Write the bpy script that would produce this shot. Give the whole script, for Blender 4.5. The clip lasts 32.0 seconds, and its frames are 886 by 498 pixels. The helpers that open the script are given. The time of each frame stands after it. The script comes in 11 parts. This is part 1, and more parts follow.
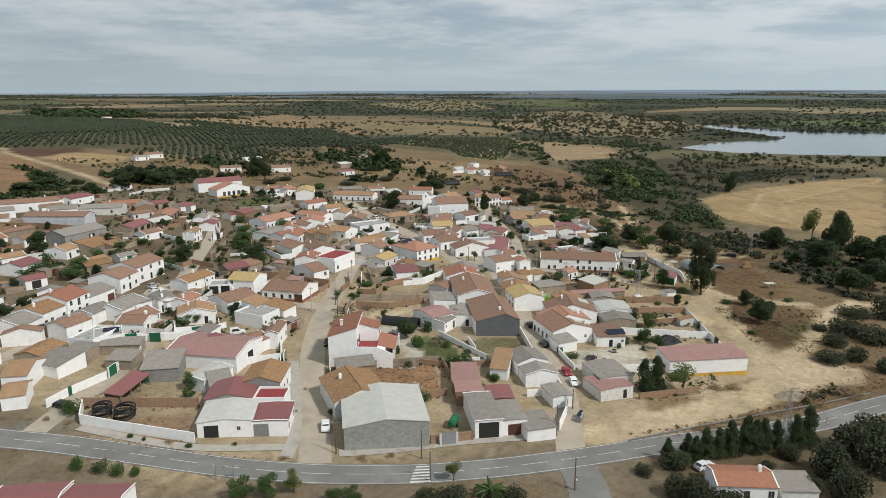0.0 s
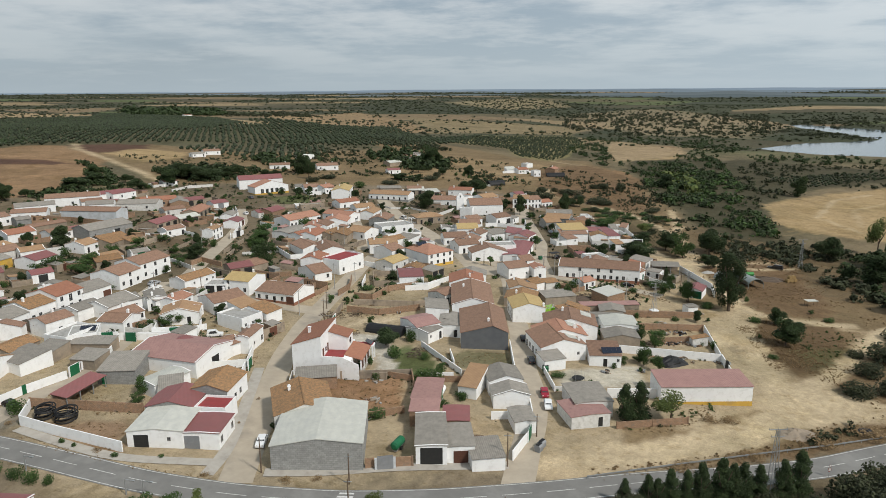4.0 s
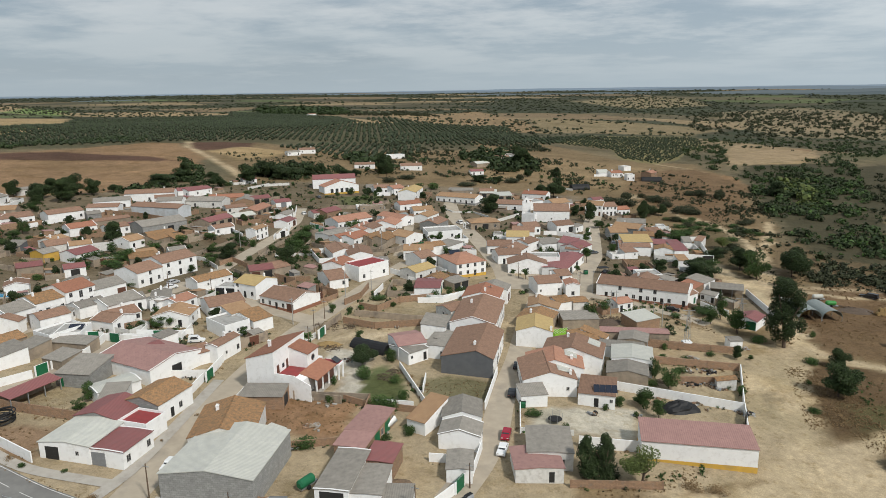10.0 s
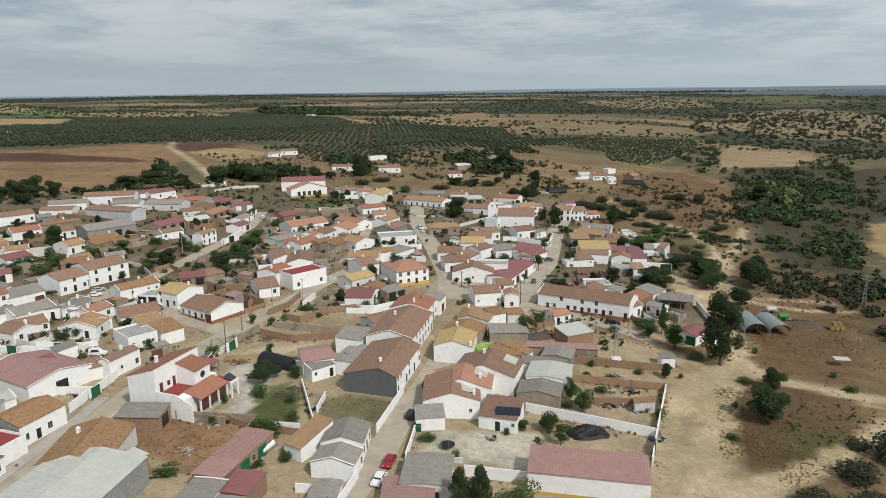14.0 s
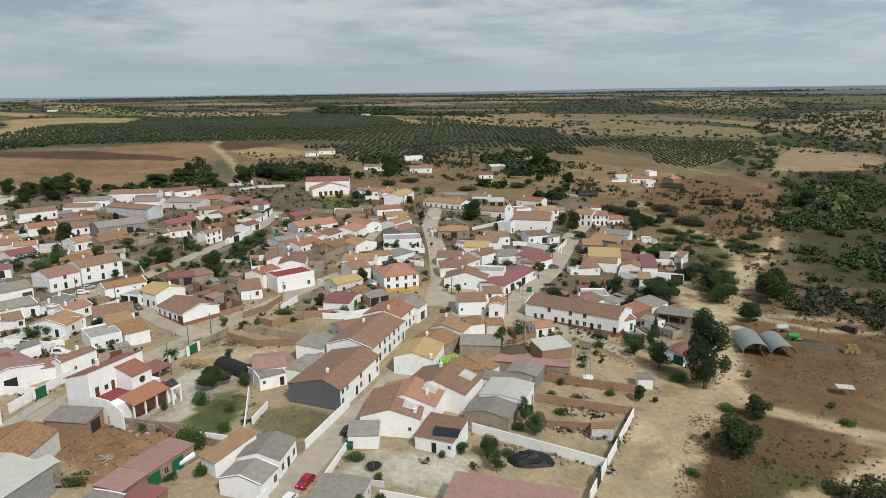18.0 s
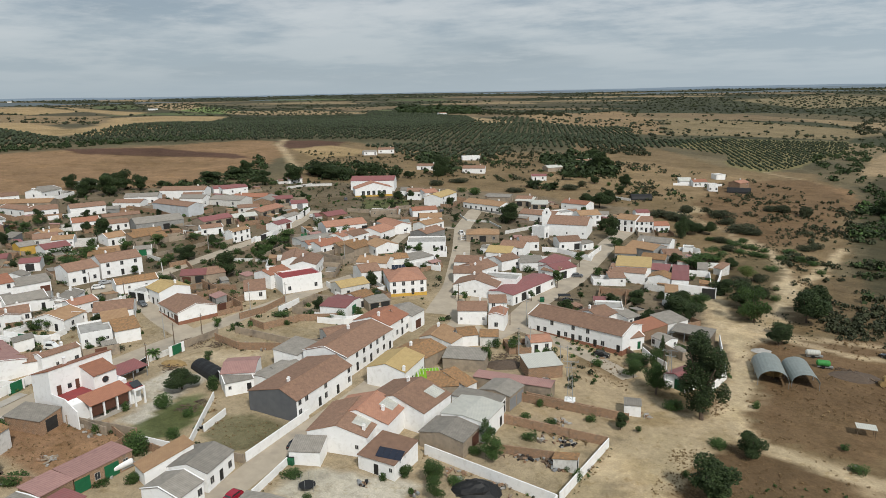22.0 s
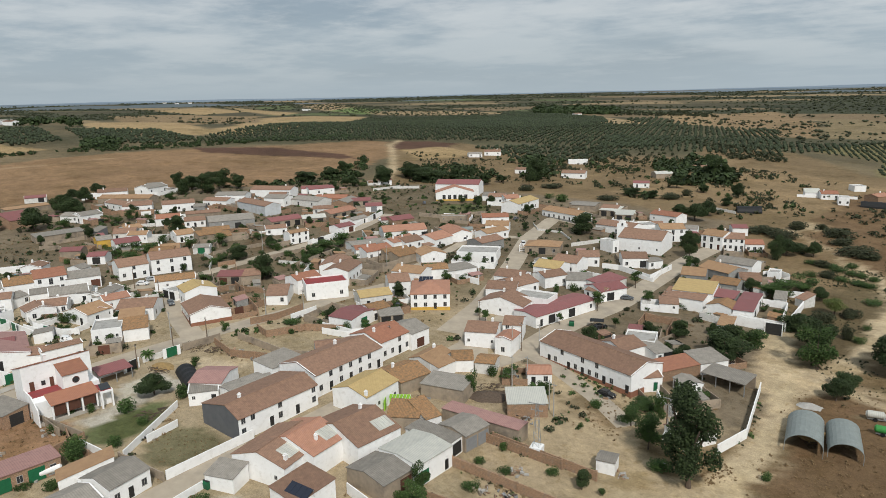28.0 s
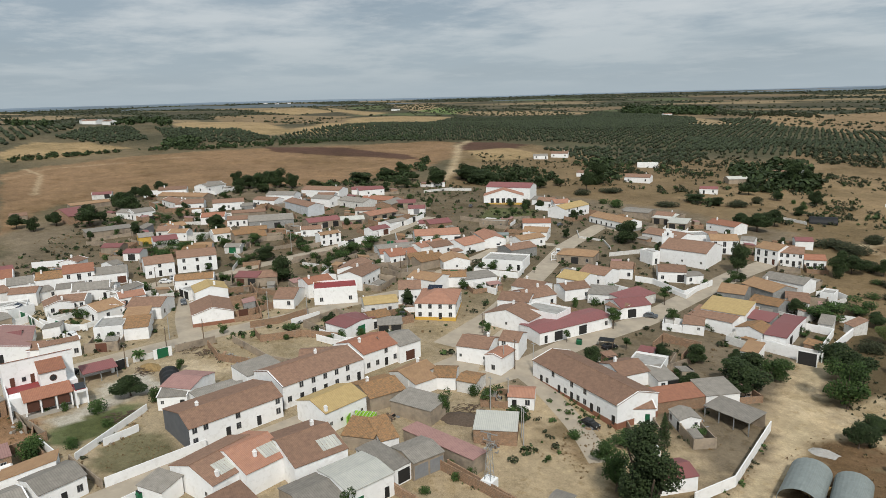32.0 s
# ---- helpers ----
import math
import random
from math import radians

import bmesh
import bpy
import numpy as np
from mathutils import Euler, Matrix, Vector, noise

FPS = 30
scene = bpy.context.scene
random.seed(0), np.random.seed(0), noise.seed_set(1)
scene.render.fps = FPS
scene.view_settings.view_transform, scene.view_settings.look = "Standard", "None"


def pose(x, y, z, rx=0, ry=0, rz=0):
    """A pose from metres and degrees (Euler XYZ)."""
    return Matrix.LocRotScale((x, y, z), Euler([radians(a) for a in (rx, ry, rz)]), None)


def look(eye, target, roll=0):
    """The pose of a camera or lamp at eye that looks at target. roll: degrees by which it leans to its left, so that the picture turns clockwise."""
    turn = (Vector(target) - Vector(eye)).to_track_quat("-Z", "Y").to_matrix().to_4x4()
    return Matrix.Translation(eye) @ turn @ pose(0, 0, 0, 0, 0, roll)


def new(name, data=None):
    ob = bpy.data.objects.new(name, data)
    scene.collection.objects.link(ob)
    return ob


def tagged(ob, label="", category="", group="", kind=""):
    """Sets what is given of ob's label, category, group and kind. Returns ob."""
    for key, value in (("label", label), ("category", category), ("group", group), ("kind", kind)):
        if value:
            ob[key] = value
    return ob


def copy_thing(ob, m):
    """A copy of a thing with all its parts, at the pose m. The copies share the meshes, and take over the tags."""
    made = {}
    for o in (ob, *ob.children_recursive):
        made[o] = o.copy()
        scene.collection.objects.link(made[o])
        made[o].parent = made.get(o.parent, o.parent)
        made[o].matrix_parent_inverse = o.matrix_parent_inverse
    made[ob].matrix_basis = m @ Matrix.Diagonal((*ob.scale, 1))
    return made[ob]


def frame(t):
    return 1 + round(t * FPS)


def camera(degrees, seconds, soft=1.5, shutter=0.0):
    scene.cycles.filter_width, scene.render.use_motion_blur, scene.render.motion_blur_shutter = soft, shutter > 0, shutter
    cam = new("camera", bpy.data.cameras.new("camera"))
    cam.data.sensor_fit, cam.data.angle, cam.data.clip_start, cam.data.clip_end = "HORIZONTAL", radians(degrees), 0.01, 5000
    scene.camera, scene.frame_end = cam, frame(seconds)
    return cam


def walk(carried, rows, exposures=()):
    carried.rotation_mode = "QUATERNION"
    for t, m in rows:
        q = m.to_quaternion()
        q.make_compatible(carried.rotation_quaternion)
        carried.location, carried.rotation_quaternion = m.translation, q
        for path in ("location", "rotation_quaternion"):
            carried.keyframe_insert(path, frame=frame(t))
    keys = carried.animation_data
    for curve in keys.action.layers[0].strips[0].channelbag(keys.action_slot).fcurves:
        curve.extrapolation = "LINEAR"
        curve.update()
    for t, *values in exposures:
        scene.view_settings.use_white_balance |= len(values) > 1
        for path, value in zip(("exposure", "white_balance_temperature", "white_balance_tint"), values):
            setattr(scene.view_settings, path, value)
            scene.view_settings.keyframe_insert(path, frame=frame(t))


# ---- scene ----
cam = camera(66.1, 32.0, soft=0.75)
METRES, EYE, TILT, LEAN, TURN = 220.1, 70.0, 0.7, 2.9, 0.0
ROWS = [
    (0.0, 0.0, 0.0, 0.0, 0.65, -13.81, -2.63),
    (0.5, 0.0144, 0.007, 0.0003, 1.35, -13.86, -2.63),
    (1.0, 0.0298, 0.0147, 0.0007, 2.1, -13.89, -2.53),
    (1.5, 0.044, 0.022, 0.001, 2.8, -13.95, -2.54),
    (2.0, 0.0589, 0.0299, 0.0014, 3.56, -13.99, -2.5),
    (2.5, 0.0731, 0.0371, 0.0016, 4.34, -14.05, -2.49),
    (3.0, 0.088, 0.0447, 0.0017, 5.31, -14.14, -2.48),
    (3.5, 0.1017, 0.0519, 0.0019, 6.36, -14.19, -2.45),
    (5.5, 0.1543, 0.0854, 0.0018, 11.05, -14.41, -2.22),
    (6.0, 0.1674, 0.0942, 0.0024, 12.23, -14.49, -2.15),
    (6.5, 0.1799, 0.103, 0.0025, 13.34, -14.5, -2.07),
    (7.0, 0.1929, 0.1127, 0.003, 14.49, -14.58, -1.98),
    (7.5, 0.2046, 0.122, 0.0033, 15.53, -14.62, -1.93),
    (8.0, 0.2172, 0.1323, 0.0038, 16.43, -14.65, -1.88),
    (8.5, 0.2288, 0.142, 0.0042, 17.16, -14.69, -1.84),
    (9.0, 0.241, 0.1524, 0.0046, 17.86, -14.7, -1.81),
    (9.5, 0.252, 0.1617, 0.0052, 18.32, -14.71, -1.79),
    (10.0, 0.265, 0.1728, 0.0059, 18.67, -14.72, -1.76),
    (10.5, 0.2758, 0.182, 0.0065, 18.85, -14.73, -1.74),
    (11.0, 0.2882, 0.1922, 0.0072, 18.91, -14.74, -1.75),
    (11.5, 0.2997, 0.202, 0.0077, 18.94, -14.71, -1.76),
    (12.0, 0.3119, 0.2124, 0.0081, 18.98, -14.7, -1.75),
    (12.5, 0.3232, 0.2222, 0.0084, 19.08, -14.71, -1.76),
    (13.0, 0.3353, 0.2326, 0.0087, 19.24, -14.7, -1.77),
    (13.5, 0.3467, 0.2423, 0.009, 19.4, -14.71, -1.78),
    (14.0, 0.3586, 0.2528, 0.0093, 19.72, -14.72, -1.77),
    (14.5, 0.3699, 0.2626, 0.0093, 20.27, -14.71, -1.74),
    (16.5, 0.415, 0.303, 0.0095, 22.72, -14.77, -1.64),
    (17.0, 0.427, 0.3134, 0.0099, 23.44, -14.82, -1.59),
    (17.5, 0.4382, 0.3234, 0.0098, 24.29, -14.85, -1.53),
    (18.0, 0.4493, 0.3343, 0.01, 25.24, -14.89, -1.51),
    (18.5, 0.46, 0.3449, 0.0099, 26.14, -14.93, -1.47),
    (19.0, 0.4712, 0.3563, 0.01, 27.1, -14.96, -1.41),
    (19.5, 0.4815, 0.3674, 0.0101, 28.01, -15.01, -1.34),
    (20.0, 0.4922, 0.3794, 0.0103, 28.97, -15.04, -1.27),
    (20.5, 0.5015, 0.3901, 0.0105, 29.8, -15.07, -1.24),
    (21.0, 0.5127, 0.4031, 0.0106, 30.81, -15.1, -1.17),
    (21.5, 0.5216, 0.414, 0.0112, 31.64, -15.14, -1.14),
    (22.0, 0.5316, 0.4266, 0.0114, 32.6, -15.16, -1.07),
    (22.5, 0.5406, 0.4385, 0.0117, 33.57, -15.17, -1.02),
    (23.0, 0.5499, 0.4516, 0.0122, 34.7, -15.2, -0.97),
    (23.5, 0.5586, 0.4641, 0.0125, 35.78, -15.22, -0.89),
    (24.0, 0.5675, 0.4774, 0.0126, 36.94, -15.23, -0.81),
    (24.5, 0.5756, 0.4902, 0.0128, 38.03, -15.22, -0.73),
    (25.0, 0.5841, 0.5039, 0.013, 39.09, -15.22, -0.67),
    (25.5, 0.5919, 0.517, 0.0133, 40.06, -15.23, -0.6),
    (27.5, 0.6215, 0.5719, 0.0148, 44.1, -15.29, -0.31),
    (28.0, 0.6286, 0.5865, 0.015, 45.15, -15.32, -0.22),
    (28.5, 0.6349, 0.6004, 0.0151, 46.14, -15.32, -0.16),
    (29.0, 0.6413, 0.6152, 0.0152, 47.21, -15.34, -0.1),
    (29.5, 0.6471, 0.6292, 0.0151, 48.2, -15.34, -0.03),
    (30.0, 0.6531, 0.6443, 0.0151, 49.24, -15.34, 0.05),
    (30.5, 0.6585, 0.6586, 0.015, 50.22, -15.34, 0.12),
    (31.0, 0.6639, 0.6739, 0.0149, 51.26, -15.33, 0.18),
    (31.5, 0.6686, 0.6874, 0.0148, 52.17, -15.32, 0.24),
    (32.0, 0.674, 0.7038, 0.0147, 53.07, -15.33, 0.31),
]
walk(cam, [(t, pose(0, 0, EYE, TILT, LEAN, TURN) @ pose(METRES * x, METRES * y, METRES * z, 90 + pitch, roll, yaw)) for t, x, y, z, yaw, pitch, roll in ROWS])

# ---- sky and sun ----
SUN_EL, SUN_AZ = 46.0, 122.0  # degrees above the horizon, degrees clockwise from ahead (+y)
world = bpy.data.worlds.new("world")
scene.world = world
world.use_nodes = True
wn, wl = world.node_tree.nodes, world.node_tree.links
wn.clear()
w_out, w_bg = wn.new("ShaderNodeOutputWorld"), wn.new("ShaderNodeBackground")
w_sky = wn.new("ShaderNodeTexSky")
w_sky.sky_type, w_sky.sun_disc = "NISHITA", False
w_sky.sun_elevation, w_sky.sun_rotation = radians(SUN_EL), radians(SUN_AZ)
w_sky.dust_density = 2.0
w_tc, w_sep, w_map = wn.new("ShaderNodeTexCoord"), wn.new("ShaderNodeSeparateXYZ"), wn.new("ShaderNodeCombineXYZ")
wl.new(w_tc.outputs["Generated"], w_sep.inputs[0])


def wmath(op, a, b):
    n = wn.new("ShaderNodeMath")
    n.operation = op
    for i, v in enumerate((a, b)):
        if isinstance(v, (int, float)):
            n.inputs[i].default_value = v
        else:
            wl.new(v, n.inputs[i])
    return n.outputs[0]


# the cloud layer: the direction laid on a flat ceiling, so that clouds flatten towards the horizon
w_h = wmath("ADD", wmath("MAXIMUM", w_sep.outputs[2], 0.0), 0.10)
wl.new(wmath("DIVIDE", w_sep.outputs[0], w_h), w_map.inputs[0])
wl.new(wmath("DIVIDE", w_sep.outputs[1], w_h), w_map.inputs[1])


def cloud(scale, detail, rough, lo, hi, offset):
    n, m, r = wn.new("ShaderNodeTexNoise"), wn.new("ShaderNodeVectorMath"), wn.new("ShaderNodeMapRange")
    m.operation = "ADD"
    m.inputs[1].default_value = offset
    wl.new(w_map.outputs[0], m.inputs[0])
    wl.new(m.outputs[0], n.inputs["Vector"])
    n.inputs["Scale"].default_value, n.inputs["Detail"].default_value, n.inputs["Roughness"].default_value = scale, detail, rough
    r.inputs["From Min"].default_value, r.inputs["From Max"].default_value = lo, hi
    r.interpolation_type = "SMOOTHSTEP"
    wl.new(n.outputs["Fac"], r.inputs["Value"])
    return r.outputs[0]


def wmix(fac, a, b):
    n = wn.new("ShaderNodeMix")
    n.data_type = "RGBA"
    wl.new(fac, n.inputs[0])
    for i, v in ((6, a), (7, b)):
        if isinstance(v, tuple):
            n.inputs[i].default_value = (*v, 1)
        else:
            wl.new(v, n.inputs[i])
    return n.outputs[2]


thin = cloud(0.55, 7, 0.58, 0.42, 0.60, (3.1, 7.7, 0))
dark = cloud(0.33, 6, 0.52, 0.50, 0.66, (9.3, 2.2, 1))
wisps = cloud(1.7, 7, 0.62, 0.45, 0.70, (0.3, 4.4, 5))
c1 = wmix(thin, (4.45, 5.5, 6.4), (7.75, 8.4, 8.8))
c2 = wmix(dark, c1, (3.7, 4.6, 5.4))
c3 = wmix(wmath("MULTIPLY", wisps, 0.6), c2, (8.6, 9.05, 9.3))
low = wn.new("ShaderNodeMapRange")
low.inputs["From Min"].default_value, low.inputs["From Max"].default_value = 0.0, 0.11
wl.new(w_sep.outputs[2], low.inputs["Value"])
c4 = wmix(low.outputs[0], (5.75, 6.8, 7.5), c3)
toward = wn.new("ShaderNodeVectorMath")
toward.operation = "DOT_PRODUCT"
toward.inputs[1].default_value = (math.sin(radians(SUN_AZ)), math.cos(radians(SUN_AZ)), 0)
wl.new(w_tc.outputs["Generated"], toward.inputs[0])
glow, lit = wn.new("ShaderNodeMapRange"), wn.new("ShaderNodeVectorMath")
glow.inputs["From Min"].default_value, glow.inputs["From Max"].default_value = -0.9, 0.1
glow.inputs["To Min"].default_value, glow.inputs["To Max"].default_value = 1.0, 1.26
wl.new(toward.outputs["Value"], glow.inputs["Value"])
lit.operation = "SCALE"
wl.new(c4, lit.inputs[0])
wl.new(glow.outputs[0], lit.inputs["Scale"])
overcast = wn.new("ShaderNodeValue")
overcast.outputs[0].default_value = 0.88
wl.new(wmix(overcast.outputs[0], w_sky.outputs[0], lit.outputs[0]), w_bg.inputs[0])
w_bg.inputs[1].default_value = 0.086
wl.new(w_bg.outputs[0], w_out.inputs[0])

sun = new("sun", bpy.data.lights.new("sun", "SUN"))
sun.data.energy, sun.data.angle, sun.data.color = 3.4, radians(6), (1.0, 0.965, 0.905)
sun_from = Vector((math.sin(radians(SUN_AZ)) * math.cos(radians(SUN_EL)), math.cos(radians(SUN_AZ)) * math.cos(radians(SUN_EL)), math.sin(radians(SUN_EL))))
sun.matrix_world = look(sun_from * 300, (0, 0, 0))
scene.view_settings.exposure = -0.22


# ---- materials ----
def material(name, base, other=None, scale=1.0, rough=0.85, metal=0.0, bump=0.0, bump_scale=None, vary=0.0, stain=None, stain_scale=0.25, stripe=0.0, stripe_bump=0.0, spec=0.3, alpha_attr=None):
    """A surface: base colour with grain and stains at two scales, a fine relief, and a difference from thing to thing."""
    m = bpy.data.materials.new(name)
    m.use_nodes = True
    n, l = m.node_tree.nodes, m.node_tree.links
    bsdf = n["Principled BSDF"]
    bsdf.inputs["Roughness"].default_value, bsdf.inputs["Metallic"].default_value = rough, metal
    bsdf.inputs["Specular IOR Level"].default_value = spec
    tc = n.new("ShaderNodeTexCoord")
    other = other or tuple(min(1, c * 0.75) for c in base)

    def tex(s, detail=6, r=0.6):
        t = n.new("ShaderNodeTexNoise")
        t.inputs["Scale"].default_value, t.inputs["Detail"].default_value, t.inputs["Roughness"].default_value = s, detail, r
        l.new(tc.outputs["Object"], t.inputs["Vector"])
        return t.outputs["Fac"]

    def ramp(v, lo, hi):
        r = n.new("ShaderNodeMapRange")
        r.inputs["From Min"].default_value, r.inputs["From Max"].default_value = lo, hi
        l.new(v, r.inputs["Value"])
        return r.outputs[0]

    def mix(f, a, b, kind="MIX"):
        x = n.new("ShaderNodeMix")
        x.data_type, x.blend_type = "RGBA", kind
        for i, v in ((0, f), (6, a), (7, b)):
            if isinstance(v, tuple):
                x.inputs[i].default_value = (*v, 1)
            elif isinstance(v, float):
                x.inputs[i].default_value = v
            else:
                l.new(v, x.inputs[i])
        return x.outputs[2]

    col = mix(ramp(tex(scale), 0.34, 0.66), base, other)
    if stain:
        col = mix(ramp(tex(stain_scale, 4, 0.65), 0.52, 0.72), col, stain)
    height = None
    if stripe:
        w = n.new("ShaderNodeTexWave")
        w.bands_direction = "X"
        w.inputs["Scale"].default_value = stripe
        w.inputs["Distortion"].default_value = 0.3
        l.new(tc.outputs["Object"], w.inputs["Vector"])
        height = w.outputs["Fac"]
        col = mix(ramp(w.outputs["Fac"], 0.0, 0.5), mix(0.16, col, (0.02, 0.015, 0.012)), col)
    if vary:
        info, hsv = n.new("ShaderNodeObjectInfo"), n.new("ShaderNodeHueSaturation")
        l.new(ramp(info.outputs["Random"], 0, 1), hsv.inputs["Value"])
        hsv.inputs["Value"].default_value = 1
        r = n.new("ShaderNodeMapRange")
        r.inputs["To Min"].default_value, r.inputs["To Max"].default_value = 1 - vary, 1 + vary
        l.new(info.outputs["Random"], r.inputs["Value"])
        l.new(r.outputs[0], hsv.inputs["Value"])
        l.new(col, hsv.inputs["Color"])
        col = hsv.outputs[0]
    l.new(col, bsdf.inputs["Base Color"])
    if bump:
        b = n.new("ShaderNodeBump")
        b.inputs["Strength"].default_value, b.inputs["Distance"].default_value = bump, 0.05
        l.new(height if height is not None and stripe_bump else tex(bump_scale or scale * 6), b.inputs["Height"])
        l.new(b.outputs[0], bsdf.inputs["Normal"])
    return m


def shade_island(m, amount):
    """Lets each loose piece of a joined mesh differ in brightness."""
    n, l = m.node_tree.nodes, m.node_tree.links
    bsdf = n["Principled BSDF"]
    old = bsdf.inputs["Base Color"].links[0].from_socket
    geo, hsv, r = n.new("ShaderNodeNewGeometry"), n.new("ShaderNodeHueSaturation"), n.new("ShaderNodeMapRange")
    r.inputs["To Min"].default_value, r.inputs["To Max"].default_value = 1 - amount, 1 + amount
    l.new(geo.outputs["Random Per Island"], r.inputs["Value"])
    l.new(r.outputs[0], hsv.inputs["Value"])
    l.new(old, hsv.inputs["Color"])
    l.new(hsv.outputs[0], bsdf.inputs["Base Color"])
    return m


def courses(m, wide, high, depth):
    """Faint courses of blocks with recessed joints."""
    n, l = m.node_tree.nodes, m.node_tree.links
    bsdf = n["Principled BSDF"]
    old = bsdf.inputs["Base Color"].links[0].from_socket
    tc, sep, add, com, br, mix = n.new("ShaderNodeTexCoord"), n.new("ShaderNodeSeparateXYZ"), n.new("ShaderNodeMath"), n.new("ShaderNodeCombineXYZ"), n.new("ShaderNodeTexBrick"), n.new("ShaderNodeMix")
    l.new(tc.outputs["Object"], sep.inputs[0])
    l.new(sep.outputs[0], add.inputs[0])
    l.new(sep.outputs[1], add.inputs[1])
    l.new(add.outputs[0], com.inputs[0])
    l.new(sep.outputs[2], com.inputs[1])
    l.new(com.outputs[0], br.inputs["Vector"])
    br.inputs["Scale"].default_value, br.inputs["Mortar Size"].default_value = 1.0, 0.022
    br.inputs["Brick Width"].default_value, br.inputs["Row Height"].default_value = wide, high
    br.inputs["Color1"].default_value, br.inputs["Color2"].default_value, br.inputs["Mortar"].default_value = (1.1, 1.1, 1.1, 1), (0.88, 0.88, 0.88, 1), (1 - depth, 1 - depth, 1 - depth, 1)
    mix.data_type, mix.blend_type = "RGBA", "MULTIPLY"
    mix.inputs[0].default_value = 1.0
    l.new(old, mix.inputs[6])
    l.new(br.outputs["Color"], mix.inputs[7])
    l.new(mix.outputs[2], bsdf.inputs["Base Color"])
    return m


WHITE = material("whitewash", (0.85, 0.843, 0.825), (0.80, 0.792, 0.772), 0.5, 0.9, stain=(0.71, 0.695, 0.665), stain_scale=0.9, bump=0.08, bump_scale=9)
OLDWHITE = material("worn_whitewash", (0.68, 0.665, 0.63), (0.58, 0.565, 0.53), 1.2, 0.9, stain=(0.46, 0.44, 0.40), stain_scale=1.3, bump=0.15, bump_scale=7)
BLOCK = courses(material("concrete_block", (0.30, 0.297, 0.28), (0.25, 0.246, 0.232), 1.6, 0.92, stain=(0.24, 0.235, 0.225), stain_scale=0.7, bump=0.3, vary=0.1), 0.8, 0.4, 0.3)
LIGHTGREY = material("pale_grey_render", (0.56, 0.58, 0.60), (0.50, 0.52, 0.53), 0.6, 0.9, stain=(0.42, 0.42, 0.41), bump=0.15)
SLATE = material("dark_grey_render", (0.105, 0.108, 0.115), (0.13, 0.132, 0.135), 0.5, 0.85, bump=0.1)
BRICK = courses(material("hollow_brick", (0.36, 0.225, 0.14), (0.28, 0.185, 0.12), 2.6, 0.92, stain=(0.26, 0.20, 0.15), stain_scale=0.9, bump=0.4, vary=0.12), 0.5, 0.25, 0.35)
EARTH = material("bare_render", (0.36, 0.29, 0.215), (0.27, 0.22, 0.165), 0.8, 0.95, stain=(0.20, 0.165, 0.13), bump=0.35, vary=0.12)
OCHRE = material("ochre_paint", (0.62, 0.38, 0.07), (0.55, 0.34, 0.07), 0.6, 0.85, stain=(0.4, 0.27, 0.1))
TILE = material("brown_clay_tile", (0.300, 0.180, 0.120), (0.225, 0.136, 0.094), 1.1, 0.85, stain=(0.20, 0.118, 0.082), stain_scale=1.4, stripe=1.0, stripe_bump=1, bump=0.35, vary=0.16)
RED = material("red_clay_tile", (0.36, 0.165, 0.100), (0.29, 0.132, 0.085), 1.1, 0.85, stain=(0.29, 0.128, 0.08), stain_scale=1.4, stripe=1.0, stripe_bump=1, bump=0.35, vary=0.14)
OLD = material("old_orange_tile", (0.37, 0.20, 0.092), (0.21, 0.135, 0.075), 1.7, 0.92, stain=(0.153, 0.108, 0.062), stain_scale=1.4, stripe=1.0, stripe_bump=1, bump=0.6, vary=0.15)
PINK = material("pink_clay_tile", (0.43, 0.222, 0.145), (0.35, 0.178, 0.118), 0.8, 0.85, stain=(0.35, 0.195, 0.145), stain_scale=1.4, stripe=1.0, stripe_bump=1, bump=0.35, vary=0.08)
FADED = material("faded_pink_sheet", (0.39, 0.225, 0.195), (0.33, 0.19, 0.168), 0.5, 0.7, stain=(0.285, 0.158, 0.143), stain_scale=1.4, stripe=0.8, stripe_bump=1, bump=0.3, vary=0.08)
FIBRE = material("fibre_cement_sheet", (0.30, 0.272, 0.235), (0.23, 0.21, 0.18), 0.8, 0.9, stain=(0.21, 0.191, 0.165), stain_scale=1.4, stripe=0.8, stripe_bump=1, bump=0.3, vary=0.14)
MAROON = material("maroon_sheet_metal", (0.27, 0.10, 0.095), (0.235, 0.095, 0.09), 0.5, 0.55, stain=(0.235, 0.1, 0.09), stain_scale=1.4, stripe=0.8, stripe_bump=1, bump=0.35, vary=0.1)
YELLOW = material("straw_yellow_tile", (0.50, 0.365, 0.165), (0.43, 0.31, 0.14), 0.9, 0.85, stain=(0.43, 0.312, 0.148), stain_scale=1.4, stripe=1.0, stripe_bump=1, bump=0.3)
ORANGE = material("apricot_tile", (0.39, 0.245, 0.135), (0.31, 0.19, 0.11), 0.7, 0.85, stain=(0.36, 0.22, 0.115), stain_scale=1.4, stripe=1.0, stripe_bump=1, bump=0.3, vary=0.1)
SHEET = material("pale_sheet_metal", (0.56, 0.55, 0.485), (0.48, 0.475, 0.425), 0.5, 0.6, stain=(0.465, 0.46, 0.43), stain_scale=1.4, stripe=0.8, stripe_bump=1, bump=0.25, vary=0.08)
GREYGREEN = material("grey_green_sheet", (0.25, 0.28, 0.265), (0.21, 0.235, 0.225), 0.8, 0.6, stain=(0.21, 0.225, 0.21), stain_scale=1.4, stripe=0.8, stripe_bump=1, bump=0.3)
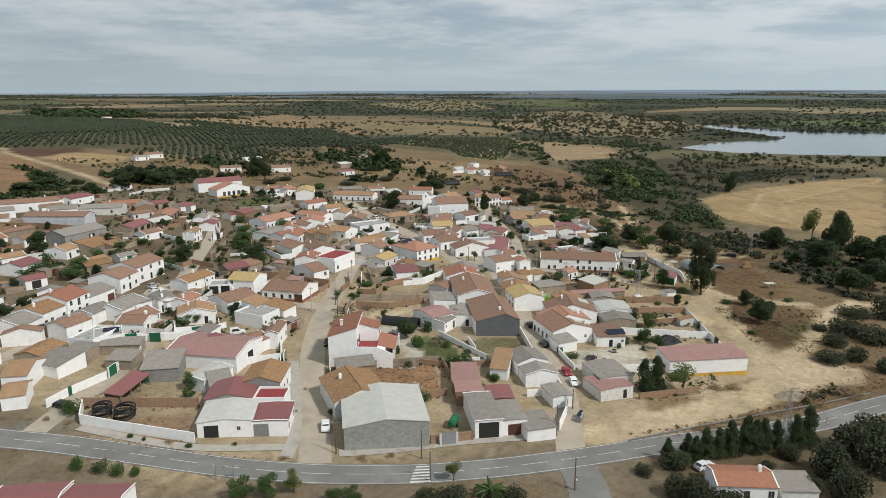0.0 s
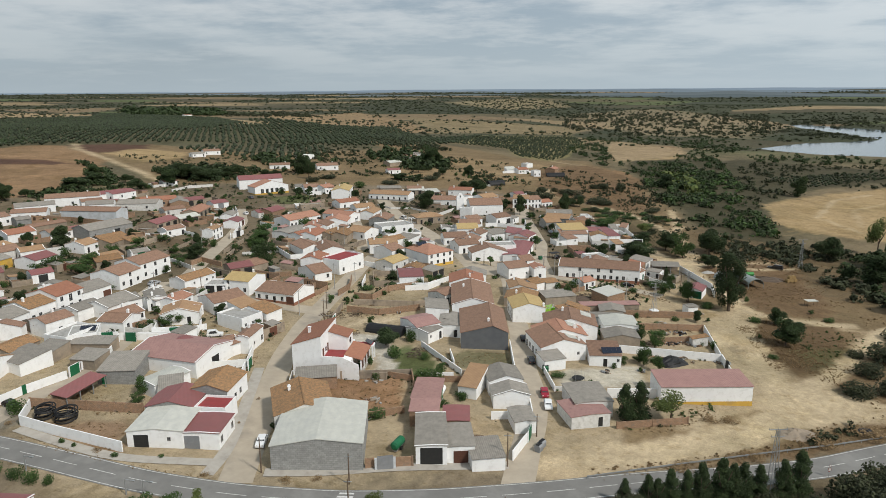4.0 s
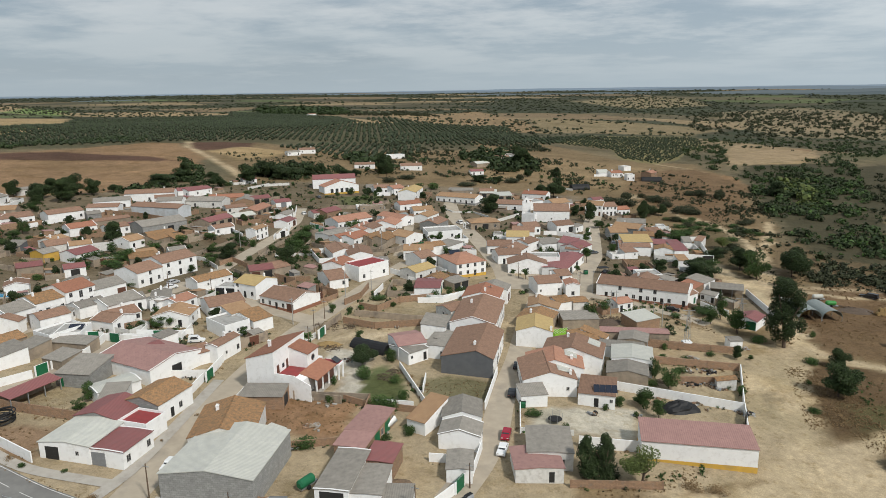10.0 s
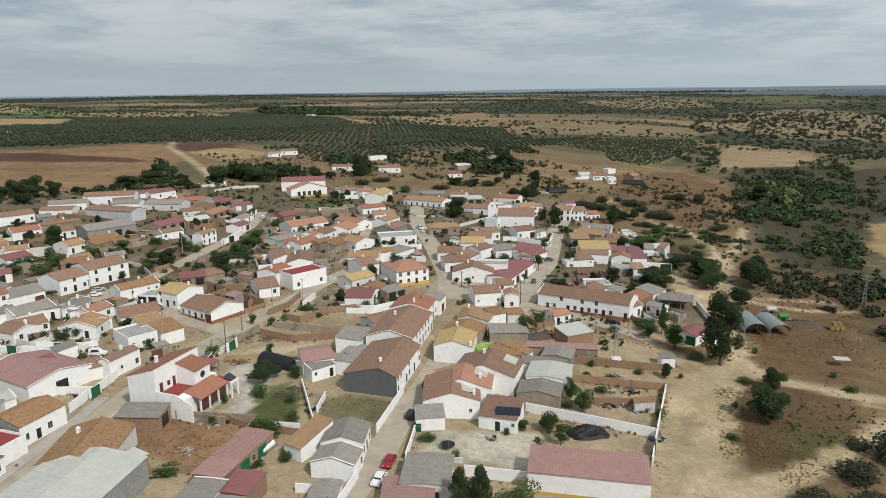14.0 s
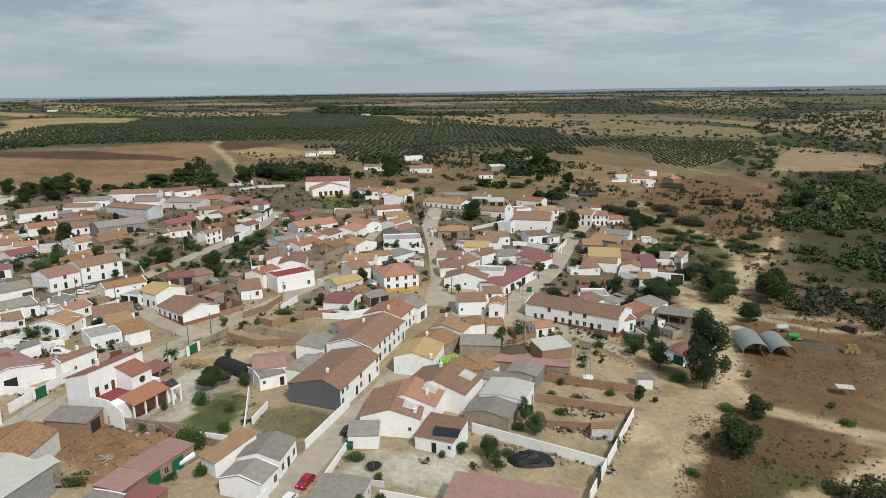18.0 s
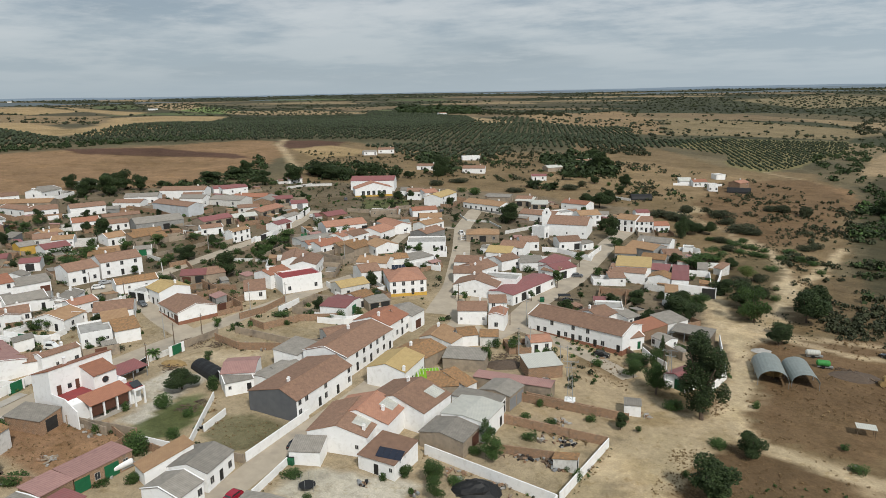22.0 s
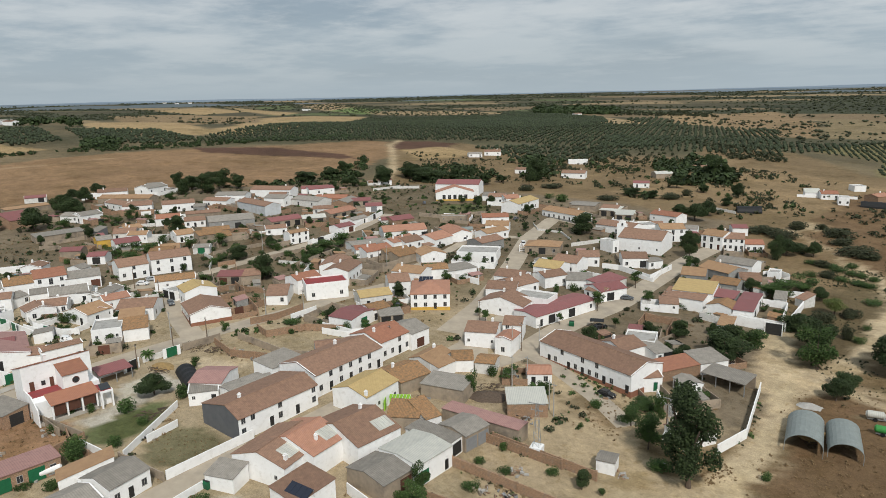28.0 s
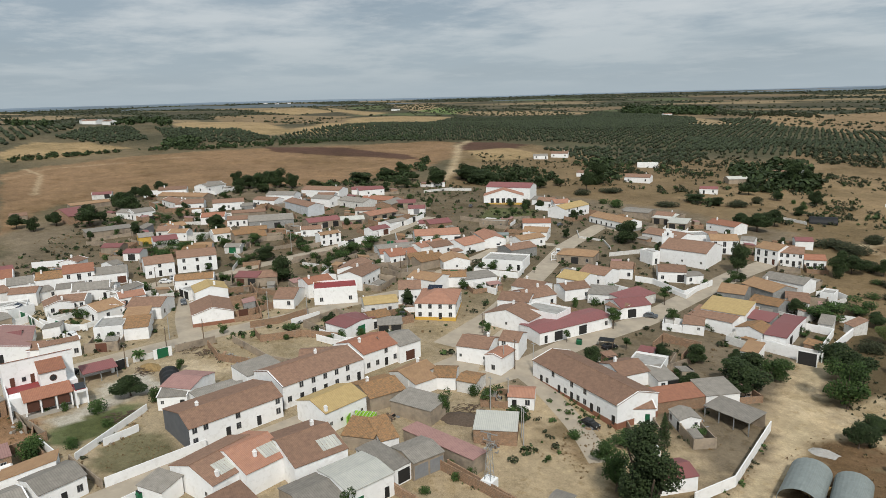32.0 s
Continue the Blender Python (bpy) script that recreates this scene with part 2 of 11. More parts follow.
TERRACE = material("terrace_screed", (0.40, 0.385, 0.355), (0.30, 0.29, 0.27), 0.6, 0.9, stain=(0.21, 0.20, 0.18), stain_scale=0.5)
REDTERRACE = material("red_terrace_paint", (0.30, 0.05, 0.05), (0.24, 0.045, 0.045), 0.6, 0.7, stain=(0.18, 0.06, 0.055))
GLASS = material("window_glass", (0.04, 0.043, 0.047), (0.04, 0.042, 0.045), 2.0, 0.15, spec=0.5)
FRAME = material("window_frame_paint", (0.50, 0.485, 0.46), (0.40, 0.385, 0.36), 2.0, 0.6, vary=0.2)
DARK_DOOR_BAY = material("dark_door_and_bay_shade", (0.022, 0.022, 0.022), (0.03, 0.029, 0.027), 1.5, 0.6, vary=0.2)
BROWNDOOR = material("brown_door", (0.13, 0.055, 0.035), (0.10, 0.045, 0.03), 1.5, 0.6, vary=0.25)
GREENDOOR = material("green_steel_door", (0.015, 0.13, 0.055), (0.012, 0.10, 0.045), 1.2, 0.55, vary=0.2)
GREYDOOR = material("grey_steel_door", (0.24, 0.245, 0.25), (0.20, 0.205, 0.21), 1.0, 0.5, vary=0.1)
PLINTH = material("red_plinth", (0.20, 0.06, 0.045), (0.17, 0.06, 0.05), 0.8, 0.85)
ASPHALT = material("asphalt", (0.20, 0.193, 0.178), (0.165, 0.159, 0.148), 0.35, 0.9, stain=(0.24, 0.232, 0.215), stain_scale=0.12, bump=0.15, bump_scale=20)
STREET = material("worn_concrete_street", (0.43, 0.365, 0.28), (0.35, 0.298, 0.23), 0.30, 0.95, stain=(0.28, 0.245, 0.20), stain_scale=0.10, bump=0.15, bump_scale=12)
SIDEWALK = material("pale_pavement", (0.42, 0.385, 0.335), (0.36, 0.33, 0.285), 0.7, 0.95, stain=(0.30, 0.27, 0.23), stain_scale=0.3)
PAINT = material("road_paint", (0.68, 0.67, 0.64), (0.50, 0.49, 0.46), 2.5, 0.8)
STEEL = material("galvanised_steel", (0.42, 0.43, 0.43), (0.34, 0.35, 0.35), 3.0, 0.5, metal=0.6)
WOOD = material("weathered_wood", (0.17, 0.12, 0.08), (0.12, 0.085, 0.06), 1.5, 0.9, vary=0.2)
CONCRETE = material("raw_concrete", (0.40, 0.385, 0.355), (0.32, 0.305, 0.28), 1.5, 0.92)
BARK = material("bark", (0.13, 0.095, 0.07), (0.08, 0.06, 0.045), 3.0, 0.95)
DARKLEAF = shade_island(material("dark_leaf", (0.042, 0.064, 0.020), (0.025, 0.040, 0.014), 0.9, 0.8, vary=0.15), 0.4)
LEAF = shade_island(material("green_leaf", (0.058, 0.100, 0.024), (0.032, 0.060, 0.016), 0.9, 0.8, vary=0.2), 0.4)
PALELEAF = shade_island(material("yellow_green_leaf", (0.11, 0.13, 0.035), (0.07, 0.095, 0.025), 0.9, 0.8, vary=0.2), 0.35)
OLIVELEAF = shade_island(material("olive_leaf", (0.042, 0.054, 0.026), (0.028, 0.038, 0.019), 0.4, 0.8), 0.45)
SCRUB = shade_island(material("scrub_leaf", (0.050, 0.056, 0.026), (0.032, 0.038, 0.019), 0.3, 0.85), 0.4)
DRY = shade_island(material("dry_brush", (0.255, 0.172, 0.088), (0.185, 0.125, 0.066), 0.6, 0.95), 0.3)
GRASSLEAF = material("lawn_grass", (0.075, 0.15, 0.025), (0.055, 0.11, 0.02), 0.6, 0.95)
BLACK = material("black_plastic", (0.012, 0.012, 0.013), (0.02, 0.02, 0.02), 3.0, 0.6)
RUBBER = material("tyre_rubber", (0.018, 0.018, 0.018), None, 3.0, 0.85)
STRAW = material("straw_bale", (0.34, 0.23, 0.10), (0.24, 0.16, 0.07), 2.0, 0.95)
WATER = material("lake_water", (0.10, 0.135, 0.15), (0.12, 0.15, 0.16), 0.004, 0.12, bump=0.05, bump_scale=0.25, spec=0.5)
TANKGREEN = material("green_tank_paint", (0.05, 0.27, 0.06), (0.045, 0.22, 0.05), 1.5, 0.5)
SOLAR = material("solar_glass", (0.012, 0.016, 0.03), (0.02, 0.025, 0.04), 3.0, 0.15, spec=0.5)
LIME = material("lime_green_paint", (0.32, 0.60, 0.06), (0.27, 0.52, 0.06), 0.8, 0.7)
POOL = material("pool_blue", (0.08, 0.32, 0.48), (0.07, 0.28, 0.44), 0.8, 0.2)

# soil: the cover of each stretch of ground is kept on the sheet, the grain comes from noise
SOIL = bpy.data.materials.new("soil")
SOIL.use_nodes = True
sn, sl = SOIL.node_tree.nodes, SOIL.node_tree.links
s_b = sn["Principled BSDF"]
s_b.inputs["Roughness"].default_value, s_b.inputs["Specular IOR Level"].default_value = 0.95, 0.15
s_attr, s_tc = sn.new("ShaderNodeAttribute"), sn.new("ShaderNodeTexCoord")
s_attr.attribute_name = "cover"
s_col = s_attr.outputs["Color"]
for s_scale, s_lo, s_hi, s_from, s_to in ((4.5, 0.74, 1.24, 0.32, 0.68), (0.8, 0.84, 1.14, 0.32, 0.68), (0.15, 0.86, 1.12, 0.32, 0.68), (0.022, 0.90, 1.10, 0.35, 0.65)):
    s_n, s_r, s_m = sn.new("ShaderNodeTexNoise"), sn.new("ShaderNodeMapRange"), sn.new("ShaderNodeVectorMath")
    s_n.inputs["Scale"].default_value, s_n.inputs["Detail"].default_value, s_n.inputs["Roughness"].default_value = s_scale, 7, 0.65
    sl.new(s_tc.outputs["Object"], s_n.inputs["Vector"])
    s_r.inputs["From Min"].default_value, s_r.inputs["From Max"].default_value = s_from, s_to
    s_r.inputs["To Min"].default_value, s_r.inputs["To Max"].default_value = s_lo, s_hi
    sl.new(s_n.outputs["Fac"], s_r.inputs["Value"])
    s_m.operation = "SCALE"
    sl.new(s_col, s_m.inputs[0])
    sl.new(s_r.outputs[0], s_m.inputs["Scale"])
    s_col = s_m.outputs[0]


def soil_patch(scale, lo, hi, tint, detail=8.0, rough=0.7):
    """Blotches of weeds, damp or dust laid over the soil."""
    t, r, x = sn.new("ShaderNodeTexNoise"), sn.new("ShaderNodeMapRange"), sn.new("ShaderNodeMix")
    t.inputs["Scale"].default_value, t.inputs["Detail"].default_value, t.inputs["Roughness"].default_value = scale, detail, rough
    sl.new(s_tc.outputs["Object"], t.inputs["Vector"])
    r.inputs["From Min"].default_value, r.inputs["From Max"].default_value = lo, hi
    sl.new(t.outputs["Fac"], r.inputs["Value"])
    x.data_type, x.blend_type = "RGBA", "MULTIPLY"
    sl.new(r.outputs[0], x.inputs[0])
    sl.new(s_col, x.inputs[6])
    x.inputs[7].default_value = (*tint, 1)
    return x.outputs[2]


s_col = soil_patch(0.016, 0.50, 0.62, (0.80, 0.81, 0.77))
s_col = soil_patch(0.06, 0.53, 0.62, (0.82, 0.80, 0.74))
s_col = soil_patch(0.055, 0.47, 0.36, (1.14, 1.13, 1.10))
s_col = soil_patch(0.42, 0.55, 0.64, (0.80, 0.77, 0.70))
s_col = soil_patch(0.5, 0.45, 0.36, (1.12, 1.11, 1.09))
s_bump, s_bt = sn.new("ShaderNodeBump"), sn.new("ShaderNodeTexNoise")
s_bt.inputs["Scale"].default_value, s_bt.inputs["Detail"].default_value = 1.3, 8
s_bump.inputs["Strength"].default_value, s_bump.inputs["Distance"].default_value = 0.5, 0.25
sl.new(s_tc.outputs["Object"], s_bt.inputs["Vector"])
sl.new(s_bt.outputs["Fac"], s_bump.inputs["Height"])
sl.new(s_bump.outputs[0], s_b.inputs["Normal"])
sl.new(s_col, s_b.inputs["Base Color"])


# ---- the lie of the land ----
LAKE_Z = -10.0
LAKE = [(318, 975), (333, 935), (363, 885), (425, 858), (526, 830), (815, 764), (1145, 713), (1655, 891), (1591, 1247), (1095, 1285), (817, 1303), (715, 1366), (678, 1429), (633, 1548), (607, 1684), (611, 1844), (551, 1461), (555, 1303), (554, 1148), (479, 1101), (417, 1079)]


def smooth(a, b, v):
    k = np.clip((v - a) / (b - a), 0.0, 1.0)
    return k * k * (3 - 2 * k)


def inside(poly, x, y):
    """Which of the points lie within the polygon."""
    hit = np.zeros(np.shape(x), bool)
    for (x0, y0), (x1, y1) in zip(poly, poly[1:] + poly[:1]):
        if y0 != y1:
            hit ^= ((y0 > y) != (y1 > y)) & (x < (x1 - x0) * (y - y0) / (y1 - y0) + x0)
    return hit


def along(line, x, y):
    """The distance of the points from a line of places."""
    best = np.full(np.shape(x), 1e9)
    for (x0, y0), (x1, y1) in zip(line, line[1:]):
        dx, dy = x1 - x0, y1 - y0
        k = np.clip(((x - x0) * dx + (y - y0) * dy) / (dx * dx + dy * dy), 0, 1)
        best = np.minimum(best, np.hypot(x - x0 - k * dx, y - y0 - k * dy))
    return best


def terrain(x, y):
    """The ground's height: the village slope, falling east to the lake, rising into far hills."""
    x, y = np.asarray(x, float), np.asarray(y, float)
    slope = 0.0075 * y - 0.045 * x + 0.00005 * np.maximum(-150 - x, 0) ** 2
    slope = np.where(slope > 0, slope, 9 * np.tanh(slope / 9))
    r = np.hypot(x, y)
    slope = slope + (6 + 16 * np.tanh(-x / 400) - slope) * smooth(560, 1300, r)
    hills = 57 + 3.5 * np.sin(x / 410 + 1.3) * np.cos(y / 530) + 2.5 * np.sin(x / 190 - y / 270)
    roll = 1.6 * np.sin(x / 120 + y / 170) * smooth(570, 1100, r) * smooth(1.0, 8.0, slope + 3) * smooth(2500, 1500, r)
    z = slope + roll + (hills - slope) * smooth(1100, 4400, r) ** 1.1
    shore = along(LAKE + LAKE[:1], x, y)
    dip = np.where(inside(LAKE, x, y), LAKE_Z - 0.3 - 0.02 * np.minimum(shore, 60), np.maximum(z, LAKE_Z + 0.3 + 0.03 * shore))
    near = smooth(280, 80, shore) * smooth(380, 640, r)
    return np.where(inside(LAKE, x, y), dip, z + (np.maximum(LAKE_Z + 0.3 + 0.02 * shore, np.minimum(z, LAKE_Z + 1.0 + 0.05 * shore)) - z) * near)


# ---- building blocks ----
def finish(name, bm, mats):
    me = bpy.data.meshes.new(name)
    bm.to_mesh(me)
    bm.free()
    for m in mats if isinstance(mats, (list, tuple)) else [mats]:
        me.materials.append(m)
    return me


def part(name, bm, mat, parent=None, label="", m=None):
    """Links a bmesh (or a mesh made before) as one object under a thing or a part."""
    ob = new(name, bm if isinstance(bm, bpy.types.Mesh) else finish(name, bm, mat))
    if parent is not None:
        ob.parent = parent
    if m is not None:
        ob.matrix_basis = m
    if label:
        ob["label"] = label
    return ob


def block(bm, x0, y0, z0, x1, y1, z1, slot=0):
    v = [bm.verts.new(c) for c in ((x0, y0, z0), (x1, y0, z0), (x1, y1, z0), (x0, y1, z0), (x0, y0, z1), (x1, y0, z1), (x1, y1, z1), (x0, y1, z1))]
    for f in ((3, 2, 1, 0), (4, 5, 6, 7), (0, 1, 5, 4), (1, 2, 6, 5), (2, 3, 7, 6), (3, 0, 4, 7)):
        bm.faces.new([v[i] for i in f]).material_index = slot
    return v


def prism(bm, outline, x0, x1, slot=0):
    """A solid whose cross-section (y, z) runs from x0 to x1."""
    a = [bm.verts.new((x0, y, z)) for y, z in outline]
    b = [bm.verts.new((x1, y, z)) for y, z in outline]
    k = len(outline)
    fs = [bm.faces.new(a[::-1]), bm.faces.new(b)] + [bm.faces.new((a[i], a[(i + 1) % k], b[(i + 1) % k], b[i])) for i in range(k)]
    for f in fs:
        f.material_index = slot
    return fs


def tube(bm, p, q, r0, r1=None, sides=6, slot=0):
    p, q = Vector(p), Vector(q)
    r1 = r0 if r1 is None else r1
    turn = (q - p).to_track_quat("Z", "Y").to_matrix()
    rings = [[bm.verts.new(c + turn @ Vector((r * math.cos(a), r * math.sin(a), 0))) for a in [2 * math.pi * i / sides for i in range(sides)]] for c, r in ((p, r0), (q, r1))]
    for i in range(sides):
        bm.faces.new((rings[0][i], rings[0][(i + 1) % sides], rings[1][(i + 1) % sides], rings[1][i])).material_index = slot
    bm.faces.new(rings[0][::-1]).material_index = slot
    bm.faces.new(rings[1]).material_index = slot


def ground(x, y):
    return float(terrain(x, y))


MESHES = {}


def kept(key, make):
    """One mesh for all the pieces that are alike."""
    if key not in MESHES:
        MESHES[key] = make()
    return MESHES[key]


def window_mesh(w, h):
    bm = bmesh.new()
    block(bm, -w / 2 - 0.08, -0.05, -0.10, w / 2 + 0.08, 0.02, -0.02)
    block(bm, -w / 2 - 0.06, -0.03, 0, -w / 2, 0.02, h)
    block(bm, w / 2, -0.03, 0, w / 2 + 0.06, 0.02, h)
    block(bm, -w / 2 - 0.06, -0.03, h, w / 2 + 0.06, 0.02, h + 0.06)
    block(bm, -0.025, -0.024, 0, 0.025, 0.02, h)
    return finish("window", bm, FRAME)


def pane_mesh(w, h):
    bm = bmesh.new()
    block(bm, -w / 2, -0.015, 0, w / 2, 0.01, h)
    return finish("pane", bm, GLASS)


def door_mesh(w, h, mat):
    bm = bmesh.new()
    block(bm, -w / 2, -0.02, 0, w / 2, 0.02, h)
    for k in range(3):
        block(bm, -w / 2 + 0.08, -0.035, h * (0.06 + 0.31 * k), w / 2 - 0.08, -0.02, h * (0.33 + 0.31 * k))
    return finish("door", bm, mat)


# g doubles as a dark panel painted in for the shade of open bays
DOORS = {"d": (1.0, 2.1, DARK_DOOR_BAY), "b": (1.05, 2.15, BROWNDOOR), "e": (1.0, 2.1, GREENDOOR), "g": (2.8, 2.6, DARK_DOOR_BAY), "G": (2.8, 2.6, GREENDOOR), "B": (2.8, 2.5, BROWNDOOR), "S": (3.0, 2.7, GREYDOOR), "H": (4.2, 3.4, DARK_DOOR_BAY)}


def openings(root, row, x0, y0, run, m, z0, storey):
    """Doors and windows along a wall: w and s windows, d b e doors, g G B S H gates, g also a dark panel for the shade
    of an open bay; a bar starts the next storey.
    """
    for floor, text in enumerate(row.split("|")):
        for i, c in enumerate(text):
            at = m @ Matrix.Translation(((i + 0.5) * run / len(text), 0, z0 + floor * storey))
            if c in "wsoA":
                w, h, up = {"w": (0.95, 1.25, 0.95), "s": (0.6, 0.7, 1.4), "o": (1.1, 2.05, 0.15), "A": (1.7, 2.9, 0.3)}[c]
                at = at @ Matrix.Translation((0, 0, up))
                win = part("window", kept(("window", c), lambda: window_mesh(w, h)), None, root, "", at)
                part("pane", kept(("pane", c), lambda: pane_mesh(w, h)), None, win)
            elif c in DOORS:
                w, h, mat = DOORS[c]
                part("garage_door" if c in "gGBSH" else "door", kept(("door", c), lambda: door_mesh(w, h, mat)), None, root, "", at)


WALLS = {"w": WHITE, "o": OLDWHITE, "g": BLOCK, "l": LIGHTGREY, "k": SLATE, "b": BRICK, "e": EARTH, "y": OCHRE}
WALLNAME = {"w": "whitewashed", "o": "worn whitewashed", "g": "grey block", "l": "pale grey rendered", "k": "dark grey rendered", "b": "bare brick", "e": "earth-coloured", "y": "ochre painted"}
ROOFS = {"t": TILE, "r": RED, "o": OLD, "p": PINK, "f": FIBRE, "m": MAROON, "y": YELLOW, "a": ORANGE, "s": SHEET, "q": GREYGREEN, "v": FADED}
ROOFNAME = {"t": "brown clay tile", "r": "red clay tile", "o": "old mottled orange tile", "p": "pink tile", "f": "grey fibre-cement", "m": "maroon metal", "y": "straw-yellow tile", "a": "apricot tile", "s": "pale metal sheet", "q": "grey-green metal", "v": "faded pink metal"}


HOUSES, STREETS, WALLED, PUBLIC = [], [], [], set()


def house(x, y, turn, length, width, h, roof="t", wall="w", form="gable", pitch=0.30, front="", right="", left="", back="", chimney="", gable="", plinth="", lights="", name="house", category="house", label="", ridge=0.0):
    """A building. length runs along its ridge; front is the long wall at -y. form: gable, hip, shed (falls to the front), rise (falls to the back), flat."""
    c, s = math.cos(radians(turn)), math.sin(radians(turn))
    spots = [ground(x + c * u - s * v, y + s * u + c * v) for u in (-length / 2, length / 2) for v in (-width / 2, width / 2)]
    z = sum(spots) / 4
    down = min(spots) - z - 0.4
    if name in ("church", "church_hall", "old_church", "town_hall", "kiosk", "hermitage"):
        PUBLIC.add(len(HOUSES))
    HOUSES.append((x, y, turn, length, width, wall, h))
    root = new(name)
    root.matrix_basis = pose(x, y, z, 0, 0, turn)
    storeys = 2 if h > 4.3 else 1
    tall = "two-storey" if storeys == 2 else "low"
    roofing = "flat terrace" if form == "flat" else ROOFNAME[roof] + " roof"
    tagged(root, label or f"{tall} {WALLNAME[wall]} {name.replace('_', ' ')} with a {roofing}", category)
    L, W, wm = length / 2, width / 2, WALLS[wall]
    if name == "house" and wall in "wo" and form == "gable" and not (front or right or left or back) and 5 < length and y > 150:
        pick = int(x * 13 + y * 7) % 5
        front, right, left, back = (("w.d", ".s", "w", ""), (".w.s", "", ".d", ""), ("", "w.", "", "s.d"), ("dw", "", "s", "w.w"), ("..w", "", "", ""))[pick]
    up = W * pitch
    bm = bmesh.new()
    if name in ("open_shed", "carport"):
        block(bm, -L, W - 0.2, down, L, W, h + width * pitch)
        for k in range(int(length / 3.5) + 1):
            post = bmesh.new()
            u = -L + 0.15 + (length - 0.3) * k / max(1, int(length / 3.5))
            block(post, u - 0.09, -W + 0.05, down, u + 0.09, -W + 0.23, h)
            part("post", post, STEEL, root)
    elif form == "gable":
        prism(bm, [(-W, down), (W, down), (W, h), (ridge, h + up), (-W, h)], -L, L)
    elif form == "shed":
        prism(bm, [(-W, down), (W, down), (W, h + width * pitch), (-W, h)], -L, L)
    elif form == "rise":
        prism(bm, [(-W, down), (W, down), (W, h), (-W, h + width * pitch)], -L, L)
    else:
        block(bm, -L, -W, down, L, W, h)
    bmesh.ops.recalc_face_normals(bm, faces=bm.faces)
    if gable:
        for f in bm.faces:
            if abs(f.normal.x) > 0.9:
                f.material_index = 1
    part("wall", bm, [wm, WALLS[gable or wall]], root)
    o, th = 0.22, 0.14
    bm = bmesh.new()
    if form == "gable":
        e, g = o * up / (W + ridge), o * up / (W - ridge)
        prism(bm, [(-W - o, h - e), (ridge, h + up), (W + o, h - g), (W + o, h - g + th), (ridge, h + up + th), (-W - o, h - e + th)], -L - o * 0.6, L + o * 0.6)
    elif form in ("shed", "rise"):
        k = 1 if form == "shed" else -1
        lo, hi = h - o * pitch, h + (width + o) * pitch
        a, b = (lo, hi) if k == 1 else (hi, lo)
        prism(bm, [(-W - o, a + 0.02), (W + o, b + 0.02), (W + o, b + th), (-W - o, a + th)], -L - o * 0.6, L + o * 0.6)
    elif form == "hip":
        r = max(0.05, L - W)
        lo = [bm.verts.new(p) for p in ((-L - o, -W - o, h), (L + o, -W - o, h), (L + o, W + o, h), (-L - o, W + o, h))]
        eave = [bm.verts.new((*v.co[:2], h + th)) for v in lo]
        top = [bm.verts.new((-r, 0, h + up + th)), bm.verts.new((r, 0, h + up + th))]
        bm.faces.new(lo[::-1])
        for i in range(4):
            bm.faces.new((lo[i], lo[(i + 1) % 4], eave[(i + 1) % 4], eave[i]))
        bm.faces.new((eave[0], eave[1], top[1], top[0]))
        bm.faces.new((eave[1], eave[2], top[1]))
        bm.faces.new((eave[2], eave[3], top[0], top[1]))
        bm.faces.new((eave[3], eave[0], top[0]))
    else:
        block(bm, -L + 0.18, -W + 0.18, h + 0.003, L - 0.18, W - 0.18, h + 0.05)
        rim = bmesh.new()
        p, q = 0.55, 0.18
        block(rim, -L, -W, h, L, -W + q, h + p)
        block(rim, -L, W - q, h, L, W, h + p)
        block(rim, -L, -W + q, h, -L + q, W - q, h + p)
        block(rim, L - q, -W + q, h, L, W - q, h + p)
        part("parapet", rim, wm, root)
    part("roof", bm, {"f": TERRACE, "m": REDTERRACE}.get(roof, TERRACE) if form == "flat" else ROOFS[roof], root)
    if form == "gable" and roof in "troapy" and length > 5:
        bm = bmesh.new()
        prism(bm, [(ridge - 0.16, h + up + th - 0.03), (ridge + 0.16, h + up + th - 0.03), (ridge + 0.07, h + up + th + 0.09), (ridge - 0.07, h + up + th + 0.09)], -L - 0.1, L + 0.1)
        part("ridge", bm, ROOFS[roof], root)
    if form == "gable" and wall in "wo" and name == "house" and length > 5 and int(x * 5 + y * 11) % 3 == 0 and y < 290 and not ridge:
        lift, e = 0.07, o * pitch
        for x0 in (-L - 0.14, L - 0.10):
            bm = bmesh.new()
            prism(bm, [(-W - o, h - e + th), (0, h + up + th), (W + o, h - e + th), (W + o, h - e + th + lift), (0, h + up + th + lift), (-W - o, h - e + th + lift)], x0, x0 + 0.24)
            part("verge", bm, wm, root)
    if not chimney and name == "house" and form == "gable" and roof in "troapy" and length > 7 and int(x * 7 + y * 3) % 3:
        chimney = ("0.55,0.25", "-0.6,-0.2", "0.3,0.4", "-0.4,0.3")[int(x + y) % 4]
    for spot in chimney.split():
        u, v = [float(k) for k in spot.split(",")]
        top = h + up * (1 - abs(v)) if form in ("gable", "hip") else h + 0.2
        bm = bmesh.new()
        block(bm, u * L - 0.28, v * W - 0.28, top - 0.4, u * L + 0.28, v * W + 0.28, top + 1.0)
        block(bm, u * L - 0.36, v * W - 0.36, top + 1.0, u * L + 0.36, v * W + 0.36, top + 1.08)
        block(bm, u * L - 0.22, v * W - 0.22, top + 1.08, u * L + 0.22, v * W + 0.22, top + 1.35)
        part("chimney", bm, WHITE, root)
